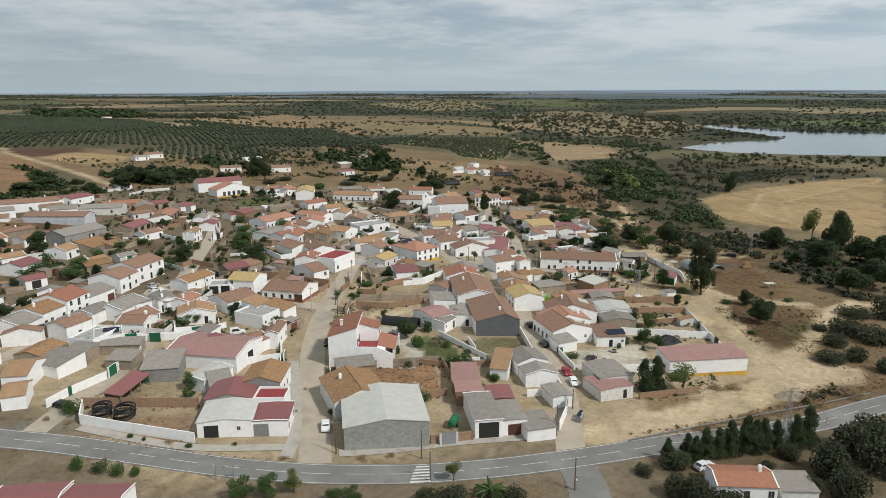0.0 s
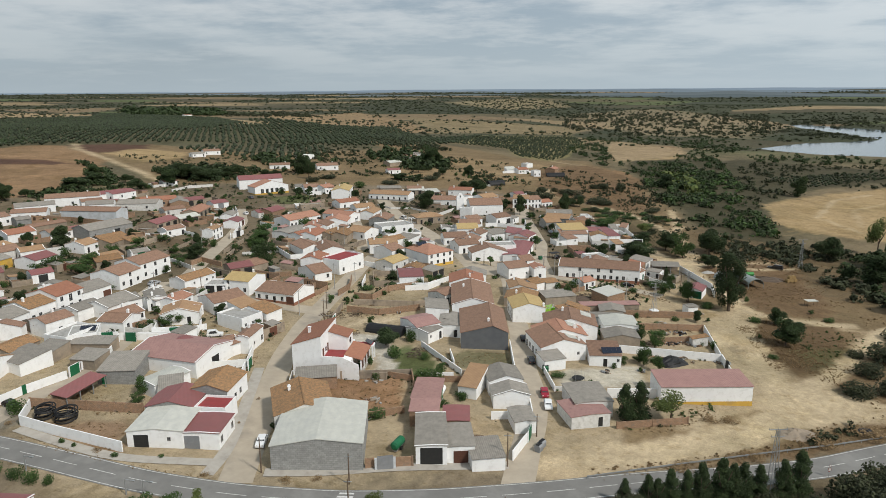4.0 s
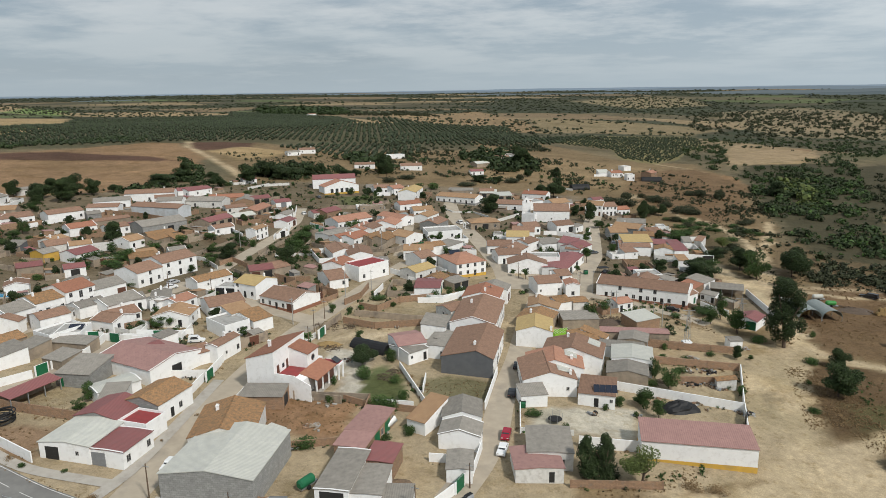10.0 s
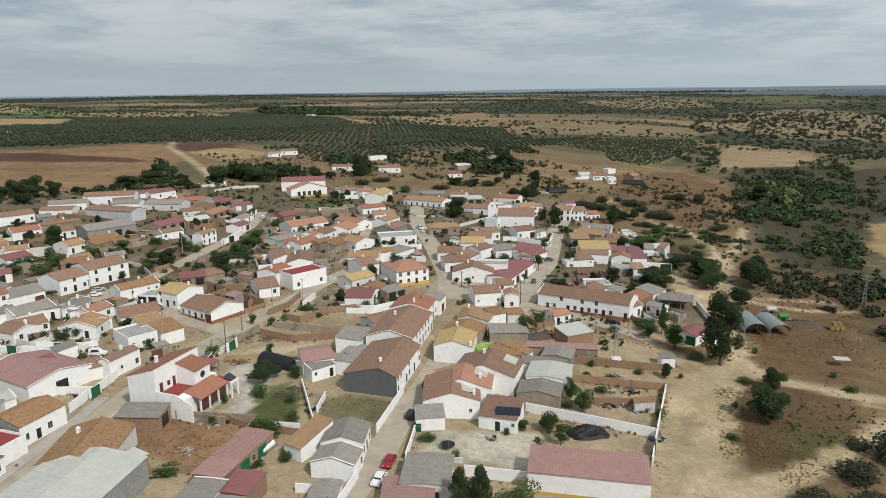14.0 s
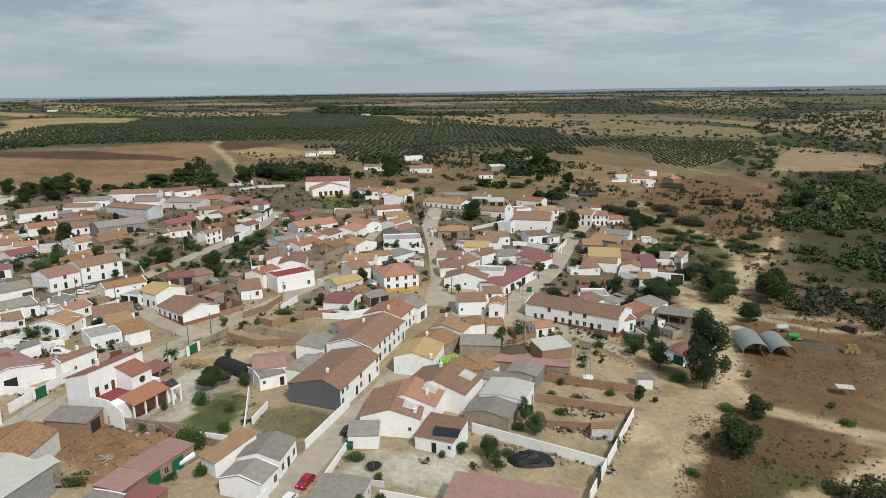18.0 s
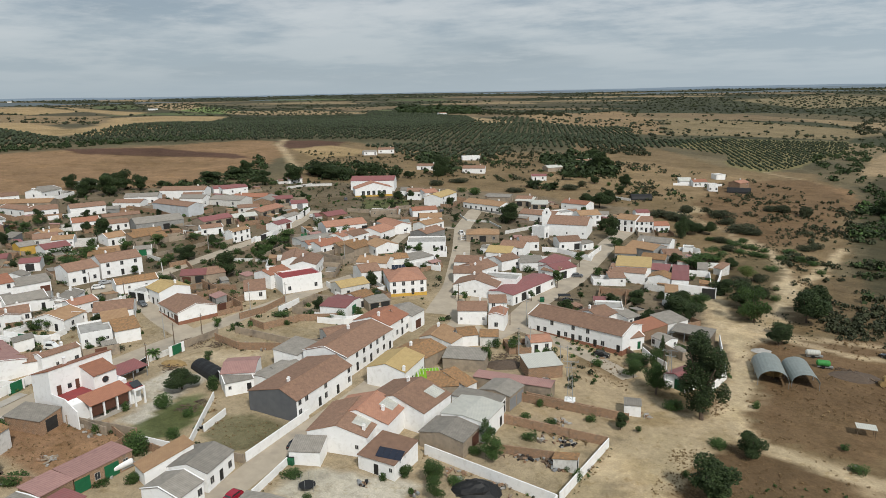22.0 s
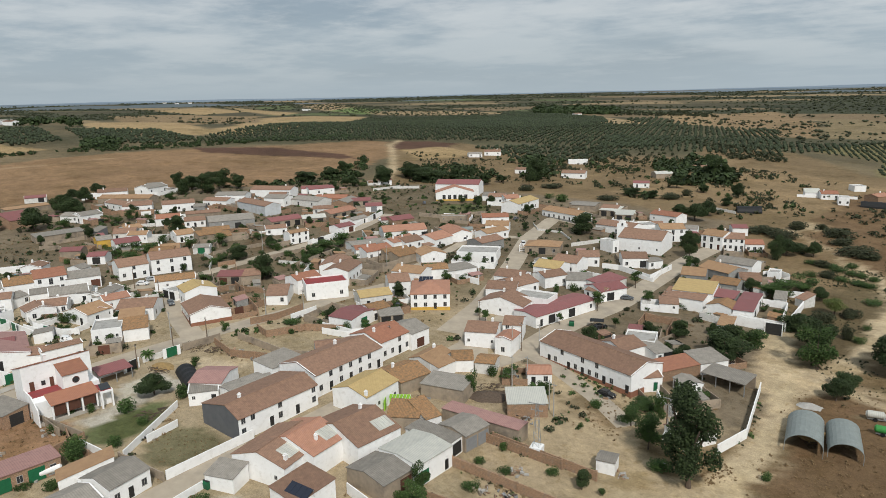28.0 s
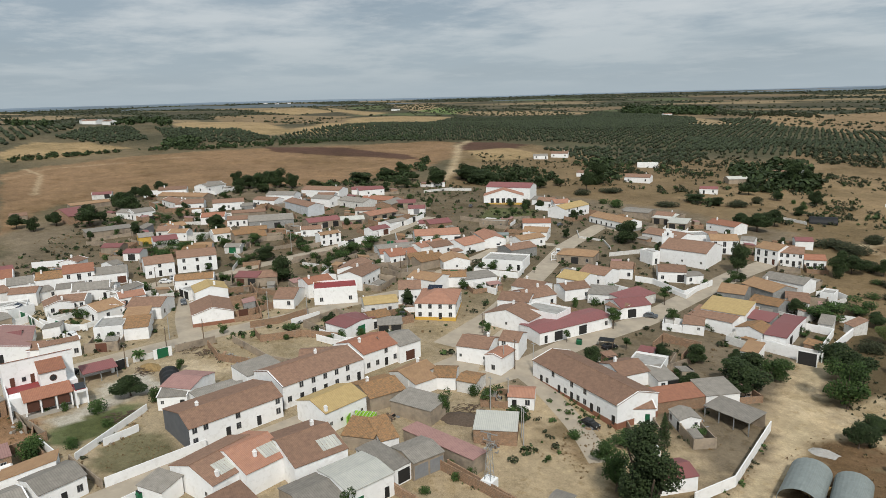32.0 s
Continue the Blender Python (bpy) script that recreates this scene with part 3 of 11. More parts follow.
    for spot in lights.split():
        u, v = [float(k) for k in spot.split(",")]
        ya, yb = sorted((v * W - 1.5, v * W + 1.5))
        za, zb = [h + up * (1 - abs(q) / W) + th for q in (ya, yb)]
        for k in range(6):
            bm = bmesh.new()
            prism(bm, [(ya, za + 0.02), (yb, zb + 0.02), (yb, zb + 0.09), (ya, za + 0.09)], u * L - 2 + 0.67 * k, u * L - 2 + 0.67 * k + 0.6)
            part("roof_light", bm, SHEET, root, "pale translucent ribbed sheet")
    if plinth:
        bm = bmesh.new()
        for c in ((-L - 0.03, -W - 0.03, down, L + 0.03, -W + 0.01, 0.75), (-L - 0.03, W - 0.01, down, L + 0.03, W + 0.03, 0.75), (-L - 0.03, -W + 0.01, down, -L + 0.01, W - 0.01, 0.75), (L - 0.01, -W + 0.01, down, L + 0.03, W - 0.01, 0.75)):
            block(bm, *c)
        part("plinth", bm, {"r": RED, "y": OCHRE, "g": BLOCK}[plinth], root)
    st = h / storeys
    for row, m, run in ((front, pose(-L, -W, 0), length), (right, pose(L, -W, 0, 0, 0, 90), width), (left, pose(-L, W, 0, 0, 0, -90), width), (back, pose(L, W, 0, 0, 0, 180), length)):
        if row:
            openings(root, row, 0, 0, run, m, 0.02, st)
    return root


def yard_wall(x0, y0, x1, y1, h=2.0, wall="w", thick=0.22, gate="", at=0.5, name="yard_wall", label=""):
    """A straight wall between two yards or along a street, its top following the slope, with piers."""
    run, turn = math.hypot(x1 - x0, y1 - y0), math.degrees(math.atan2(y1 - y0, x1 - x0))
    z0, z1 = ground(x0, y0), ground(x1, y1)
    WALLED.append((x0, y0, x1, y1))
    root = new(name)
    root.matrix_basis = pose(x0, y0, z0, 0, 0, turn)
    tagged(root, label or f"{WALLNAME[wall]} yard wall about {h:.0f} metres high", "wall", kind="structure")
    bm = bmesh.new()
    steps = max(1, int(run / 6))
    t = thick / 2
    for i in range(steps):
        a, b = run * i / steps, run * (i + 1) / steps
        g = [(z1 - z0) * k / steps for k in (i, i + 1)]
        v = block(bm, a, -t, -0.5, b, t, h)
        for k in (0, 3, 4, 7):
            v[k].co.z += g[0]
        for k in (1, 2, 5, 6):
            v[k].co.z += g[1]
    part("wall_body", bm, WALLS[wall], root)
    if wall in "be":
        for i in range(steps + 1):
            bm = bmesh.new()
            gz = (z1 - z0) * i / steps
            block(bm, run * i / steps - 0.16, -t - 0.08, -0.4 + gz, run * i / steps + 0.16, t + 0.08, h + 0.1 + gz)
            part("pier", bm, WALLS[wall], root)
    if gate:
        w, dh, mat = DOORS[gate]
        gz = (z1 - z0) * at
        for sgn in (-1, 1):
            part("gate", kept(("door", gate), lambda: door_mesh(w, dh, mat)), None, root, "", pose(run * at, sgn * (t + 0.02), gz, 0, 0, 0 if sgn < 0 else 180))
    return root


def drape(name, line, width, mat, lift, label, kind="structure", category="road", step=2.5):
    """A ribbon that lies on the ground along a line of places."""
    STREETS.append((line, width))
    pts = []
    for (x0, y0), (x1, y1) in zip(line, line[1:]):
        k = max(1, int(math.hypot(x1 - x0, y1 - y0) / step))
        pts += [(x0 + (x1 - x0) * i / k, y0 + (y1 - y0) * i / k) for i in range(k)]
    pts.append(line[-1])
    for _ in range(4):
        pts = [pts[0]] + [((a[0] + 2 * b[0] + c[0]) / 4, (a[1] + 2 * b[1] + c[1]) / 4) for a, b, c in zip(pts, pts[1:], pts[2:])] + [pts[-1]]
    bm = bmesh.new()
    across, rows = max(1, int(width / 2.5)), []
    for i, (px, py) in enumerate(pts):
        a, b = pts[max(0, i - 1)], pts[min(len(pts) - 1, i + 1)]
        d = math.hypot(b[0] - a[0], b[1] - a[1]) or 1
        nx, ny = -(b[1] - a[1]) / d, (b[0] - a[0]) / d
        row = []
        for j in range(across + 1):
            u = (j / across - 0.5) * width
            gx, gy = px + nx * u, py + ny * u
            row.append(bm.verts.new((gx, gy, ground(gx, gy) + lift)))
        rows.append(row)
    for r0, r1 in zip(rows, rows[1:]):
        for j in range(across):
            bm.faces.new((r0[j + 1], r0[j], r1[j], r1[j + 1]))
    bmesh.ops.recalc_face_normals(bm, faces=bm.faces)
    if sum(f.normal.z for f in bm.faces) < 0:
        bmesh.ops.reverse_faces(bm, faces=bm.faces)
    return tagged(part(name, bm, mat), label, category, kind=kind)


def crown_cards(bm, rng, centre, radii, count, size, slot=0):
    """A crown of many small tilted leaf clumps, thinner at the rim."""
    for _ in range(count):
        d = Vector((rng.gauss(0, 1), rng.gauss(0, 1), rng.gauss(0, 1))).normalized() * (rng.random() ** 0.38)
        p = Vector((centre[0] + d.x * radii[0], centre[1] + d.y * radii[1], centre[2] + d.z * radii[2]))
        k = size * rng.uniform(0.35, 0.95)
        turn = Euler((rng.uniform(-0.9, 0.9), rng.uniform(-0.9, 0.9), rng.uniform(0, 6.28))).to_matrix()
        ring = [bm.verts.new(p + turn @ Vector((k * math.cos(a) * rng.uniform(0.6, 1.1), k * math.sin(a) * rng.uniform(0.6, 1.1), 0))) for a in (0, 1.57, 3.14, 4.71)]
        tip = bm.verts.new(p + turn @ Vector((0, 0, k * rng.uniform(0.45, 0.85))))
        for i in range(4):
            bm.faces.new((ring[i], ring[(i + 1) % 4], tip)).material_index = slot
        bm.faces.new(ring[::-1]).material_index = slot


TREES = {
    # height, crown width, leaf, trunk share, clumps, name, label
    "round": (4.6, 4.0, LEAF, 0.40, 2200, "street_tree", "small round-crowned green street tree"),
    "dark": (6.0, 6.0, DARKLEAF, 0.10, 5200, "tree", "broad dark evergreen tree with a dense crown"),
    "tall": (13.0, 6.8, DARKLEAF, 0.05, 9500, "eucalyptus_tree", "tall dark eucalyptus with an uneven open crown"),
    "cypress": (8.0, 2.2, DARKLEAF, 0.03, 3000, "cypress", "slim dark green conical cypress"),
    "yew": (7.6, 4.2, DARKLEAF, 0.02, 6000, "conifer", "dense dark conifer with a ragged pointed crown"),
    "fruit": (3.6, 3.8, LEAF, 0.12, 2400, "fruit_tree", "leafy green fruit tree in a yard"),
    "pale": (4.2, 3.6, PALELEAF, 0.2, 2400, "broadleaf_tree", "yellow-green broadleaf tree with a loose crown"),
    "bush": (1.6, 2.4, LEAF, 0.0, 900, "bush", "low rounded green bush"),
    "scrub": (2.2, 3.6, SCRUB, 0.0, 1300, "scrub_bush", "dusty dark green scrub bush"),
    "dry": (1.0, 2.2, DRY, 0.0, 300, "dry_shrub", "dry brown shrub on bare ground"),
}


def tree_model(kind, seed):
    h, w, leaf, share, count, name, label = TREES[kind]
    rng = random.Random(seed)
    root = new(name)
    if share > 0:
        bm = bmesh.new()
        top = h * (share + 0.25)
        lean = (rng.uniform(-0.2, 0.2), rng.uniform(-0.2, 0.2))
        tube(bm, (0, 0, -0.4), (lean[0], lean[1], top), 0.020 * h + 0.06, 0.010 * h + 0.03, 7)
        for i in range(5):
            a = i * 1.256 + rng.uniform(-0.4, 0.4)
            tube(bm, (lean[0] * 0.8, lean[1] * 0.8, top * rng.uniform(0.55, 0.95)), (math.cos(a) * w * 0.3, math.sin(a) * w * 0.3, h * rng.uniform(0.55, 0.8)), 0.013 * h, 0.006 * h, 5)
        part("trunk", bm, BARK, root)
    bm = bmesh.new()
    z0 = h * share
    if kind == "cypress":
        for i in range(9):
            k = i / 8
            crown_cards(bm, rng, (0, 0, z0 + (h - z0) * (0.06 + 0.88 * k)), (w / 2 * (1 - k ** 1.6) + 0.1,) * 2 + (h * 0.08,), count // 9, 0.15)
    elif kind == "yew":
        for i in range(26):
            k, a = (i + 0.5) / 26, rng.uniform(0, 6.28)
            d = w * 0.30 * (1 - k ** 2.2) * rng.uniform(0.3, 1.0)
            crown_cards(bm, rng, (math.cos(a) * d, math.sin(a) * d, z0 + h * (0.05 + 0.85 * k)), (w * (0.24 - 0.12 * k),) * 2 + (h * 0.10,), count // 26, 0.16)
    elif kind in ("bush", "scrub", "dry"):
        for i in range(4):
            a, d = rng.uniform(0, 6.28), rng.uniform(0.1, 0.28) * w
            crown_cards(bm, rng, (math.cos(a) * d, math.sin(a) * d, h * 0.42), (w * 0.3, w * 0.3, h * rng.uniform(0.4, 0.55)), count // 4, 0.05 * w)
    else:
        lobes, small = (9, 1.0) if kind != "tall" else (24, 0.62)
        for i in range(lobes):
            k = rng.uniform(0.10 if kind in ("dark", "fruit", "tall") else 0.22, 0.86)
            a, d = rng.uniform(0, 6.28), rng.uniform(0.0, 0.36) * w * (1.15 - 0.6 * k if kind == "tall" else 1)
            zc = z0 + (h - z0) * k
            crown_cards(bm, rng, (math.cos(a) * d, math.sin(a) * d, zc), (w * rng.uniform(0.20, 0.30) * small,) * 2 + ((h - z0) * rng.uniform(0.16, 0.25) * small,), count // lobes, 0.040 * w * (0.8 if kind == "tall" else 1))
    part("crown", bm, leaf, root)
    return tagged(root, label, {"bush": "bush", "scrub": "bush", "dry": "bush"}.get(kind, "tree"))


MODELS = {}
PLANTED = random.Random(5)


def plant(x, y, kind, size=1.0, wide=1.0):
    """Sets a tree or bush of a kind; size scales its usual height."""
    seed = PLANTED.randrange(3)
    m = pose(x, y, ground(x, y) - 0.05, 0, 0, PLANTED.uniform(0, 360))
    if (kind, seed) not in MODELS:
        ob = tree_model(kind, seed * 7 + len(kind))
        MODELS[kind, seed] = ob
        ob.matrix_basis = m
    else:
        src = MODELS[kind, seed]
        ob = copy_thing(src, m)
    ob.scale = (size * wide, size * wide, size)
    return ob


# ---- ground: one sheet to the horizon, finest in the village ----
COVERS = []


def cover(colour, poly, soft=3.0, rough=0.0, amount=1.0):
    COVERS.append(("area", colour, poly, soft, rough, amount))


def track(colour, line, width, soft=1.5, amount=1.0):
    COVERS.append(("line", colour, line, width, soft, amount))


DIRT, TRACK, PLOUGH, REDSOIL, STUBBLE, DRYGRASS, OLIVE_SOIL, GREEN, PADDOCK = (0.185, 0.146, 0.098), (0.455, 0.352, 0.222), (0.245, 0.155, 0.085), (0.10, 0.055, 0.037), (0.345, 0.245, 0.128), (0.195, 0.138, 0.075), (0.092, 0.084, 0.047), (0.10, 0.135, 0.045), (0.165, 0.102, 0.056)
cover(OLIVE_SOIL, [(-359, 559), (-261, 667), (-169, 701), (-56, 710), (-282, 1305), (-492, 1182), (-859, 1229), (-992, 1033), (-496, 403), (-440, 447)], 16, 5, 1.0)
cover(DRYGRASS, [(-348, 544), (-329, 618), (-211, 605), (-149, 667), (-56, 710), (62.1, 401.1), (26.3, 409.4), (-39.6, 433.5), (-150.1, 425.8), (-198.6, 411.8)], 10, 5, 1.0)
cover(DRYGRASS, [(-166, 806), (-71, 788), (9, 681), (74, 680), (110, 571), (107.6, 419.6), (96.4, 348.5), (71.6, 400.0), (41.4, 426.9), (-43, 454)], 8, 4, 1.0)
cover(PLOUGH, [(-409, 191), (-428, 214), (-449, 284), (-452, 340), (-439, 402), (-416, 470), (-407, 554), (-385, 570), (-300, 497), (-265.9, 441.4), (-247.8, 382.7), (-246.4, 348.7), (-297.4, 262.2), (-281.2, 233.0), (-280.5, 206.9), (-213.2, 174.5)], 5, 2, 1.0)
track((0.285, 0.175, 0.098), [(-412, 195), (-426, 267), (-433, 358), (-408, 430), (-369, 513)], 1.6, 3, 0.3)
track((0.14, 0.075, 0.042), [(-400, 194), (-417, 265), (-423, 354), (-398, 425), (-362, 509)], 1.6, 3, 0.3)
track((0.285, 0.175, 0.098), [(-390, 193), (-407, 263), (-412, 350), (-389, 421), (-356, 504)], 1.6, 3, 0.3)
track((0.14, 0.075, 0.042), [(-378, 192), (-399, 261), (-403, 347), (-379, 416), (-350, 500)], 1.6, 3, 0.3)
track((0.285, 0.175, 0.098), [(-369, 191), (-390, 259), (-393, 343), (-370, 412), (-343, 496)], 1.6, 3, 0.3)
track((0.14, 0.075, 0.042), [(-358, 190), (-382, 257), (-384, 340), (-362, 407), (-337, 491)], 1.6, 3, 0.3)
track((0.285, 0.175, 0.098), [(-349, 189), (-373, 256), (-375, 337), (-353, 403), (-332, 487)], 1.6, 3, 0.3)
track((0.14, 0.075, 0.042), [(-339, 188), (-366, 254), (-367, 334), (-345, 399), (-326, 483)], 1.6, 3, 0.3)
track((0.285, 0.175, 0.098), [(-331, 187), (-358, 252), (-357, 330), (-337, 395), (-320, 479)], 1.6, 3, 0.3)
track((0.14, 0.075, 0.042), [(-321, 186), (-350, 251), (-350, 328), (-329, 391), (-315, 476)], 1.6, 3, 0.3)
track((0.285, 0.175, 0.098), [(-313, 186), (-342, 249), (-341, 324), (-322, 387), (-310, 472)], 1.6, 3, 0.3)
track((0.14, 0.075, 0.042), [(-304, 185), (-336, 248), (-334, 322), (-314, 383), (-304, 468)], 1.6, 3, 0.3)
track((0.285, 0.175, 0.098), [(-296.9, 184.3), (-328, 246), (-325, 319), (-307, 379), (-299, 465)], 1.6, 3, 0.3)
track((0.14, 0.075, 0.042), [(-288.3, 183.5), (-322, 245), (-318, 316), (-300, 376), (-294, 461)], 1.6, 3, 0.3)
track((0.285, 0.175, 0.098), [(-281.5, 182.9), (-315, 243), (-311, 313), (-293.4, 372.4), (-289, 458)], 1.6, 3, 0.3)
track((0.14, 0.075, 0.042), [(-273.4, 182.1), (-309, 242), (-304, 311), (-286.7, 369.1), (-284, 454)], 1.6, 3, 0.3)
track((0.285, 0.175, 0.098), [(-267.0, 181.6), (-302, 240), (-296.7, 308.3), (-280.2, 365.8), (-280, 451)], 1.6, 3, 0.3)
track((0.14, 0.075, 0.042), [(-259.3, 180.9), (-295.9, 239.2), (-290.5, 306.1), (-273.9, 362.6), (-275.0, 447.7)], 1.6, 3, 0.3)
cover(REDSOIL, [(-446, 399), (-411, 455), (-337, 479), (-306, 471), (-355, 435), (-416, 391)], 4, 1.5, 1.0)
cover(REDSOIL, [(-383, 572), (-362, 604), (-332, 614), (-308, 573), (-335, 536)], 4, 1.5, 1.0)
cover(STUBBLE, [(-527, 202), (-582, 233), (-554, 275), (-500, 294), (-474, 243), (-470, 197)], 6, 3, 1.0)
cover(STUBBLE, [(-722, 393), (-1462, 751), (-606, 487), (-553, 504), (-538, 444), (-640, 388)], 8, 3, 1.0)
cover(STUBBLE, [(-517, 472), (-558, 550), (-624, 655), (-965, 989), (-1109, 1123), (-1252, 1063), (-1285, 958), (-655, 555), (-555, 452)], 8, 3, 1.0)
cover((0.24, 0.17, 0.095), [(-1956, 848), (-1873, 1012), (-1409, 1027), (-759, 607), (-671, 501)], 12, 4, 1.0)
cover(STUBBLE, [(-2292, 1125), (-2473, 1415), (-1862, 1240), (-1746, 1028)], 15, 4, 1.0)
cover(STUBBLE, [(-2509, 1484), (-1514, 1214), (-1379, 1060)], 15, 4, 1.0)
cover((0.33, 0.24, 0.14), [(-2182, 1640), (-2405, 1932), (-1840, 1647), (-1362, 1242)], 15, 4, 1.0)
cover((0.16, 0.22, 0.075), [(-1551, 1327), (-1790, 1610), (-1434, 1437), (-1212, 1203)], 15, 4, 1.0)
cover((0.30, 0.22, 0.125), [(-1369, 1324), (-1202, 1464), (-804, 1325), (-916, 1255), (-1161, 1198)], 12, 4, 1.0)
cover((0.33, 0.24, 0.135), [(-609, 1146), (-605, 1255), (-492, 1182), (-359, 1066), (-391, 994)], 10, 4, 1.0)
cover(STUBBLE, [(-326, 535), (-322, 582), (-276, 579), (-258, 543), (-270, 505)], 4, 2, 1.0)
cover((0.30, 0.21, 0.115), [(-551, 1429), (-497, 1515), (-282, 1305), (-205, 1101), (-273, 1076), (-343, 1096)], 12, 4, 1.0)
cover((0.26, 0.18, 0.10), [(-437, 1442), (-381, 1583), (-196, 1253), (-112, 970), (-185, 954), (-296, 1099)], 15, 4, 1.0)
cover((0.22, 0.17, 0.095), [(-229, 1389), (6, 1300), (126, 1193), (75, 1029), (-60, 1010), (-112, 970)], 15, 4, 1.0)
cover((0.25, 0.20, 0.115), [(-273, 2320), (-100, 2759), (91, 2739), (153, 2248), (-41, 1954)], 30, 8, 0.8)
cover((0.19, 0.165, 0.078), [(-82, 836), (-45, 965), (82, 1015), (90, 903), (59, 706), (44, 661), (13, 684), (-6, 783)], 6, 2, 1.0)
cover((0.22, 0.135, 0.075), [(114, 838), (129, 879), (200, 912), (199, 829), (162, 766), (110, 743)], 5, 2, 1.0)
cover(STUBBLE, [(105, 731), (195, 811), (156, 704), (128, 686)], 5, 2, 1.0)
cover((0.36, 0.26, 0.14), [(50, 644), (77, 651), (78, 579), (60, 516), (46, 519)], 5, 2, 1.0)
cover((0.225, 0.14, 0.075), [(78, 636), (104, 610), (110, 558), (102, 488), (70, 517)], 5, 2, 1.0)
cover((0.21, 0.13, 0.07), [(56, 487), (96, 484), (108, 473), (104.1, 431.5), (84.3, 394.3), (67.0, 425.6)], 5, 2, 1.0)
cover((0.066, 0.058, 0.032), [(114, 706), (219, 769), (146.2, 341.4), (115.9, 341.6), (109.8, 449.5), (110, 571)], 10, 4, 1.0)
cover(STUBBLE, [(174, 472), (234, 529), (338, 599), (392, 615), (212.4, 326.1), (197.1, 364.5), (168.5, 384.0), (158.3, 399.4)], 5, 2, 1.0)
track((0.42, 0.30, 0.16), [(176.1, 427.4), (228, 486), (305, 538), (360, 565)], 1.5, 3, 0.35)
track((0.42, 0.30, 0.16), [(171.0, 414.7), (218, 465), (285, 502), (332, 519)], 1.5, 3, 0.35)
track((0.42, 0.30, 0.16), [(166.3, 402.6), (209.3, 445.6), (267, 469), (308, 480)], 1.5, 3, 0.35)
track((0.42, 0.30, 0.16), [(161.7, 391.3), (201.1, 427.5), (251.0, 440.4), (286.7, 446.0)], 1.5, 3, 0.35)
track((0.42, 0.30, 0.16), [(157.5, 380.5), (193.6, 410.8), (236.9, 414.7), (268.1, 416.0)], 1.5, 3, 0.35)
track((0.42, 0.30, 0.16), [(153.4, 370.2), (186.5, 395.3), (224.3, 391.7), (251.7, 389.5)], 1.5, 3, 0.35)
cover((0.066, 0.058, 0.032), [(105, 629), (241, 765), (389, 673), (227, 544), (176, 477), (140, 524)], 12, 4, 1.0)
cover((0.14, 0.10, 0.056), [(76.4, 391.4), (119.6, 352.4), (192.5, 324.0), (197.6, 302.3), (146.2, 219.4), (135.7, 230.5), (117.6, 313.6), (85.8, 360.5)], 12, 4, 1.0)
cover((0.24, 0.19, 0.115), [(122, 1816), (362, 2204), (536, 1871), (554, 1503), (346, 1105), (184, 1108)], 40, 12, 0.75)
cover((0.27, 0.22, 0.14), [(931, 2289), (1340, 2155), (1182, 1896), (1015, 2014)], 40, 12, 0.8)
cover(DIRT, [(-224.8, 226.2), (-246.3, 366.1), (-171.2, 409.9), (-88.5, 444.9), (20, 462), (49.3, 446.0), (61.9, 363.2), (73.4, 306.1), (95.8, 279.2), (89.7, 192.8), (72.6, 153.2), (103.0, 149.8), (77.2, 108.2), (-1.4, 102.8), (-73.6, 97.7), (-138.7, 133.2)], 8, 2, 1.0)
cover(DIRT, [(-285.1, 299.2), (-228.2, 365.2), (-170.9, 433.1), (-68, 464), (36, 459), (61.0, 391.8), (86.2, 275.1), (82.1, 187.7), (-11.8, 135.9)], 8, 2, 1.0)
cover(DIRT, [(-213.2, 174.5), (-269.1, 227.7), (-266.6, 304.6), (-183.2, 431.7), (12, 463), (63.8, 376.7), (79.2, 304.5), (89.6, 254.4), (14.2, 155.6)], 8, 2, 1.0)
cover(DRYGRASS, [(63.7, 431.5), (108, 482), (111.3, 421.7), (102.6, 351.6), (98.4, 332.7), (86.8, 326.7), (73.4, 345.6)], 5, 2, 1.0)
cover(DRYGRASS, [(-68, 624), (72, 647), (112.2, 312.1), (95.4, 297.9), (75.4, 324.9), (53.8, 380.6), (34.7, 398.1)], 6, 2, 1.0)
cover((0.165, 0.105, 0.06), [(71.9, 350.7), (88.8, 336.4), (91.5, 309.4), (83.1, 307.7)], 4, 2, 1.0)
cover((0.115, 0.065, 0.031), [(95.8, 233.2), (110.6, 233.2), (126.0, 233.7), (122.5, 195.9), (89.6, 178.2), (88.1, 201.1), (88.8, 218.4)], 5, 2, 1.0)
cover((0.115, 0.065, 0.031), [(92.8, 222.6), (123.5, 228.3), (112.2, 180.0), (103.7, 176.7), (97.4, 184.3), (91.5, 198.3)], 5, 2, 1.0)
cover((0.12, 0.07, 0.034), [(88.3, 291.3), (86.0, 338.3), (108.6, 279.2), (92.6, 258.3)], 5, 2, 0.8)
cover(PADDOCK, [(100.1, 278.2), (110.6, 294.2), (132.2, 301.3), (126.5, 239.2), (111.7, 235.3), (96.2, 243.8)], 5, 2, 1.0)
cover(PADDOCK, [(95.4, 293.4), (133.7, 318.2), (132.2, 301.3), (97.7, 281.7)], 5, 2, 0.7)
cover(DRYGRASS, [(105.5, 255.1), (152.4, 260.9), (138.0, 227.6), (122.6, 217.0), (98.1, 226.2)], 4, 2, 0.8)
cover((0.165, 0.118, 0.060), [(94.3, 228.9), (100.9, 233.0), (120.6, 216.8), (103.2, 189.7), (95.4, 183.6), (90.7, 187.5), (92.2, 202.9)], 4, 2, 1.0)
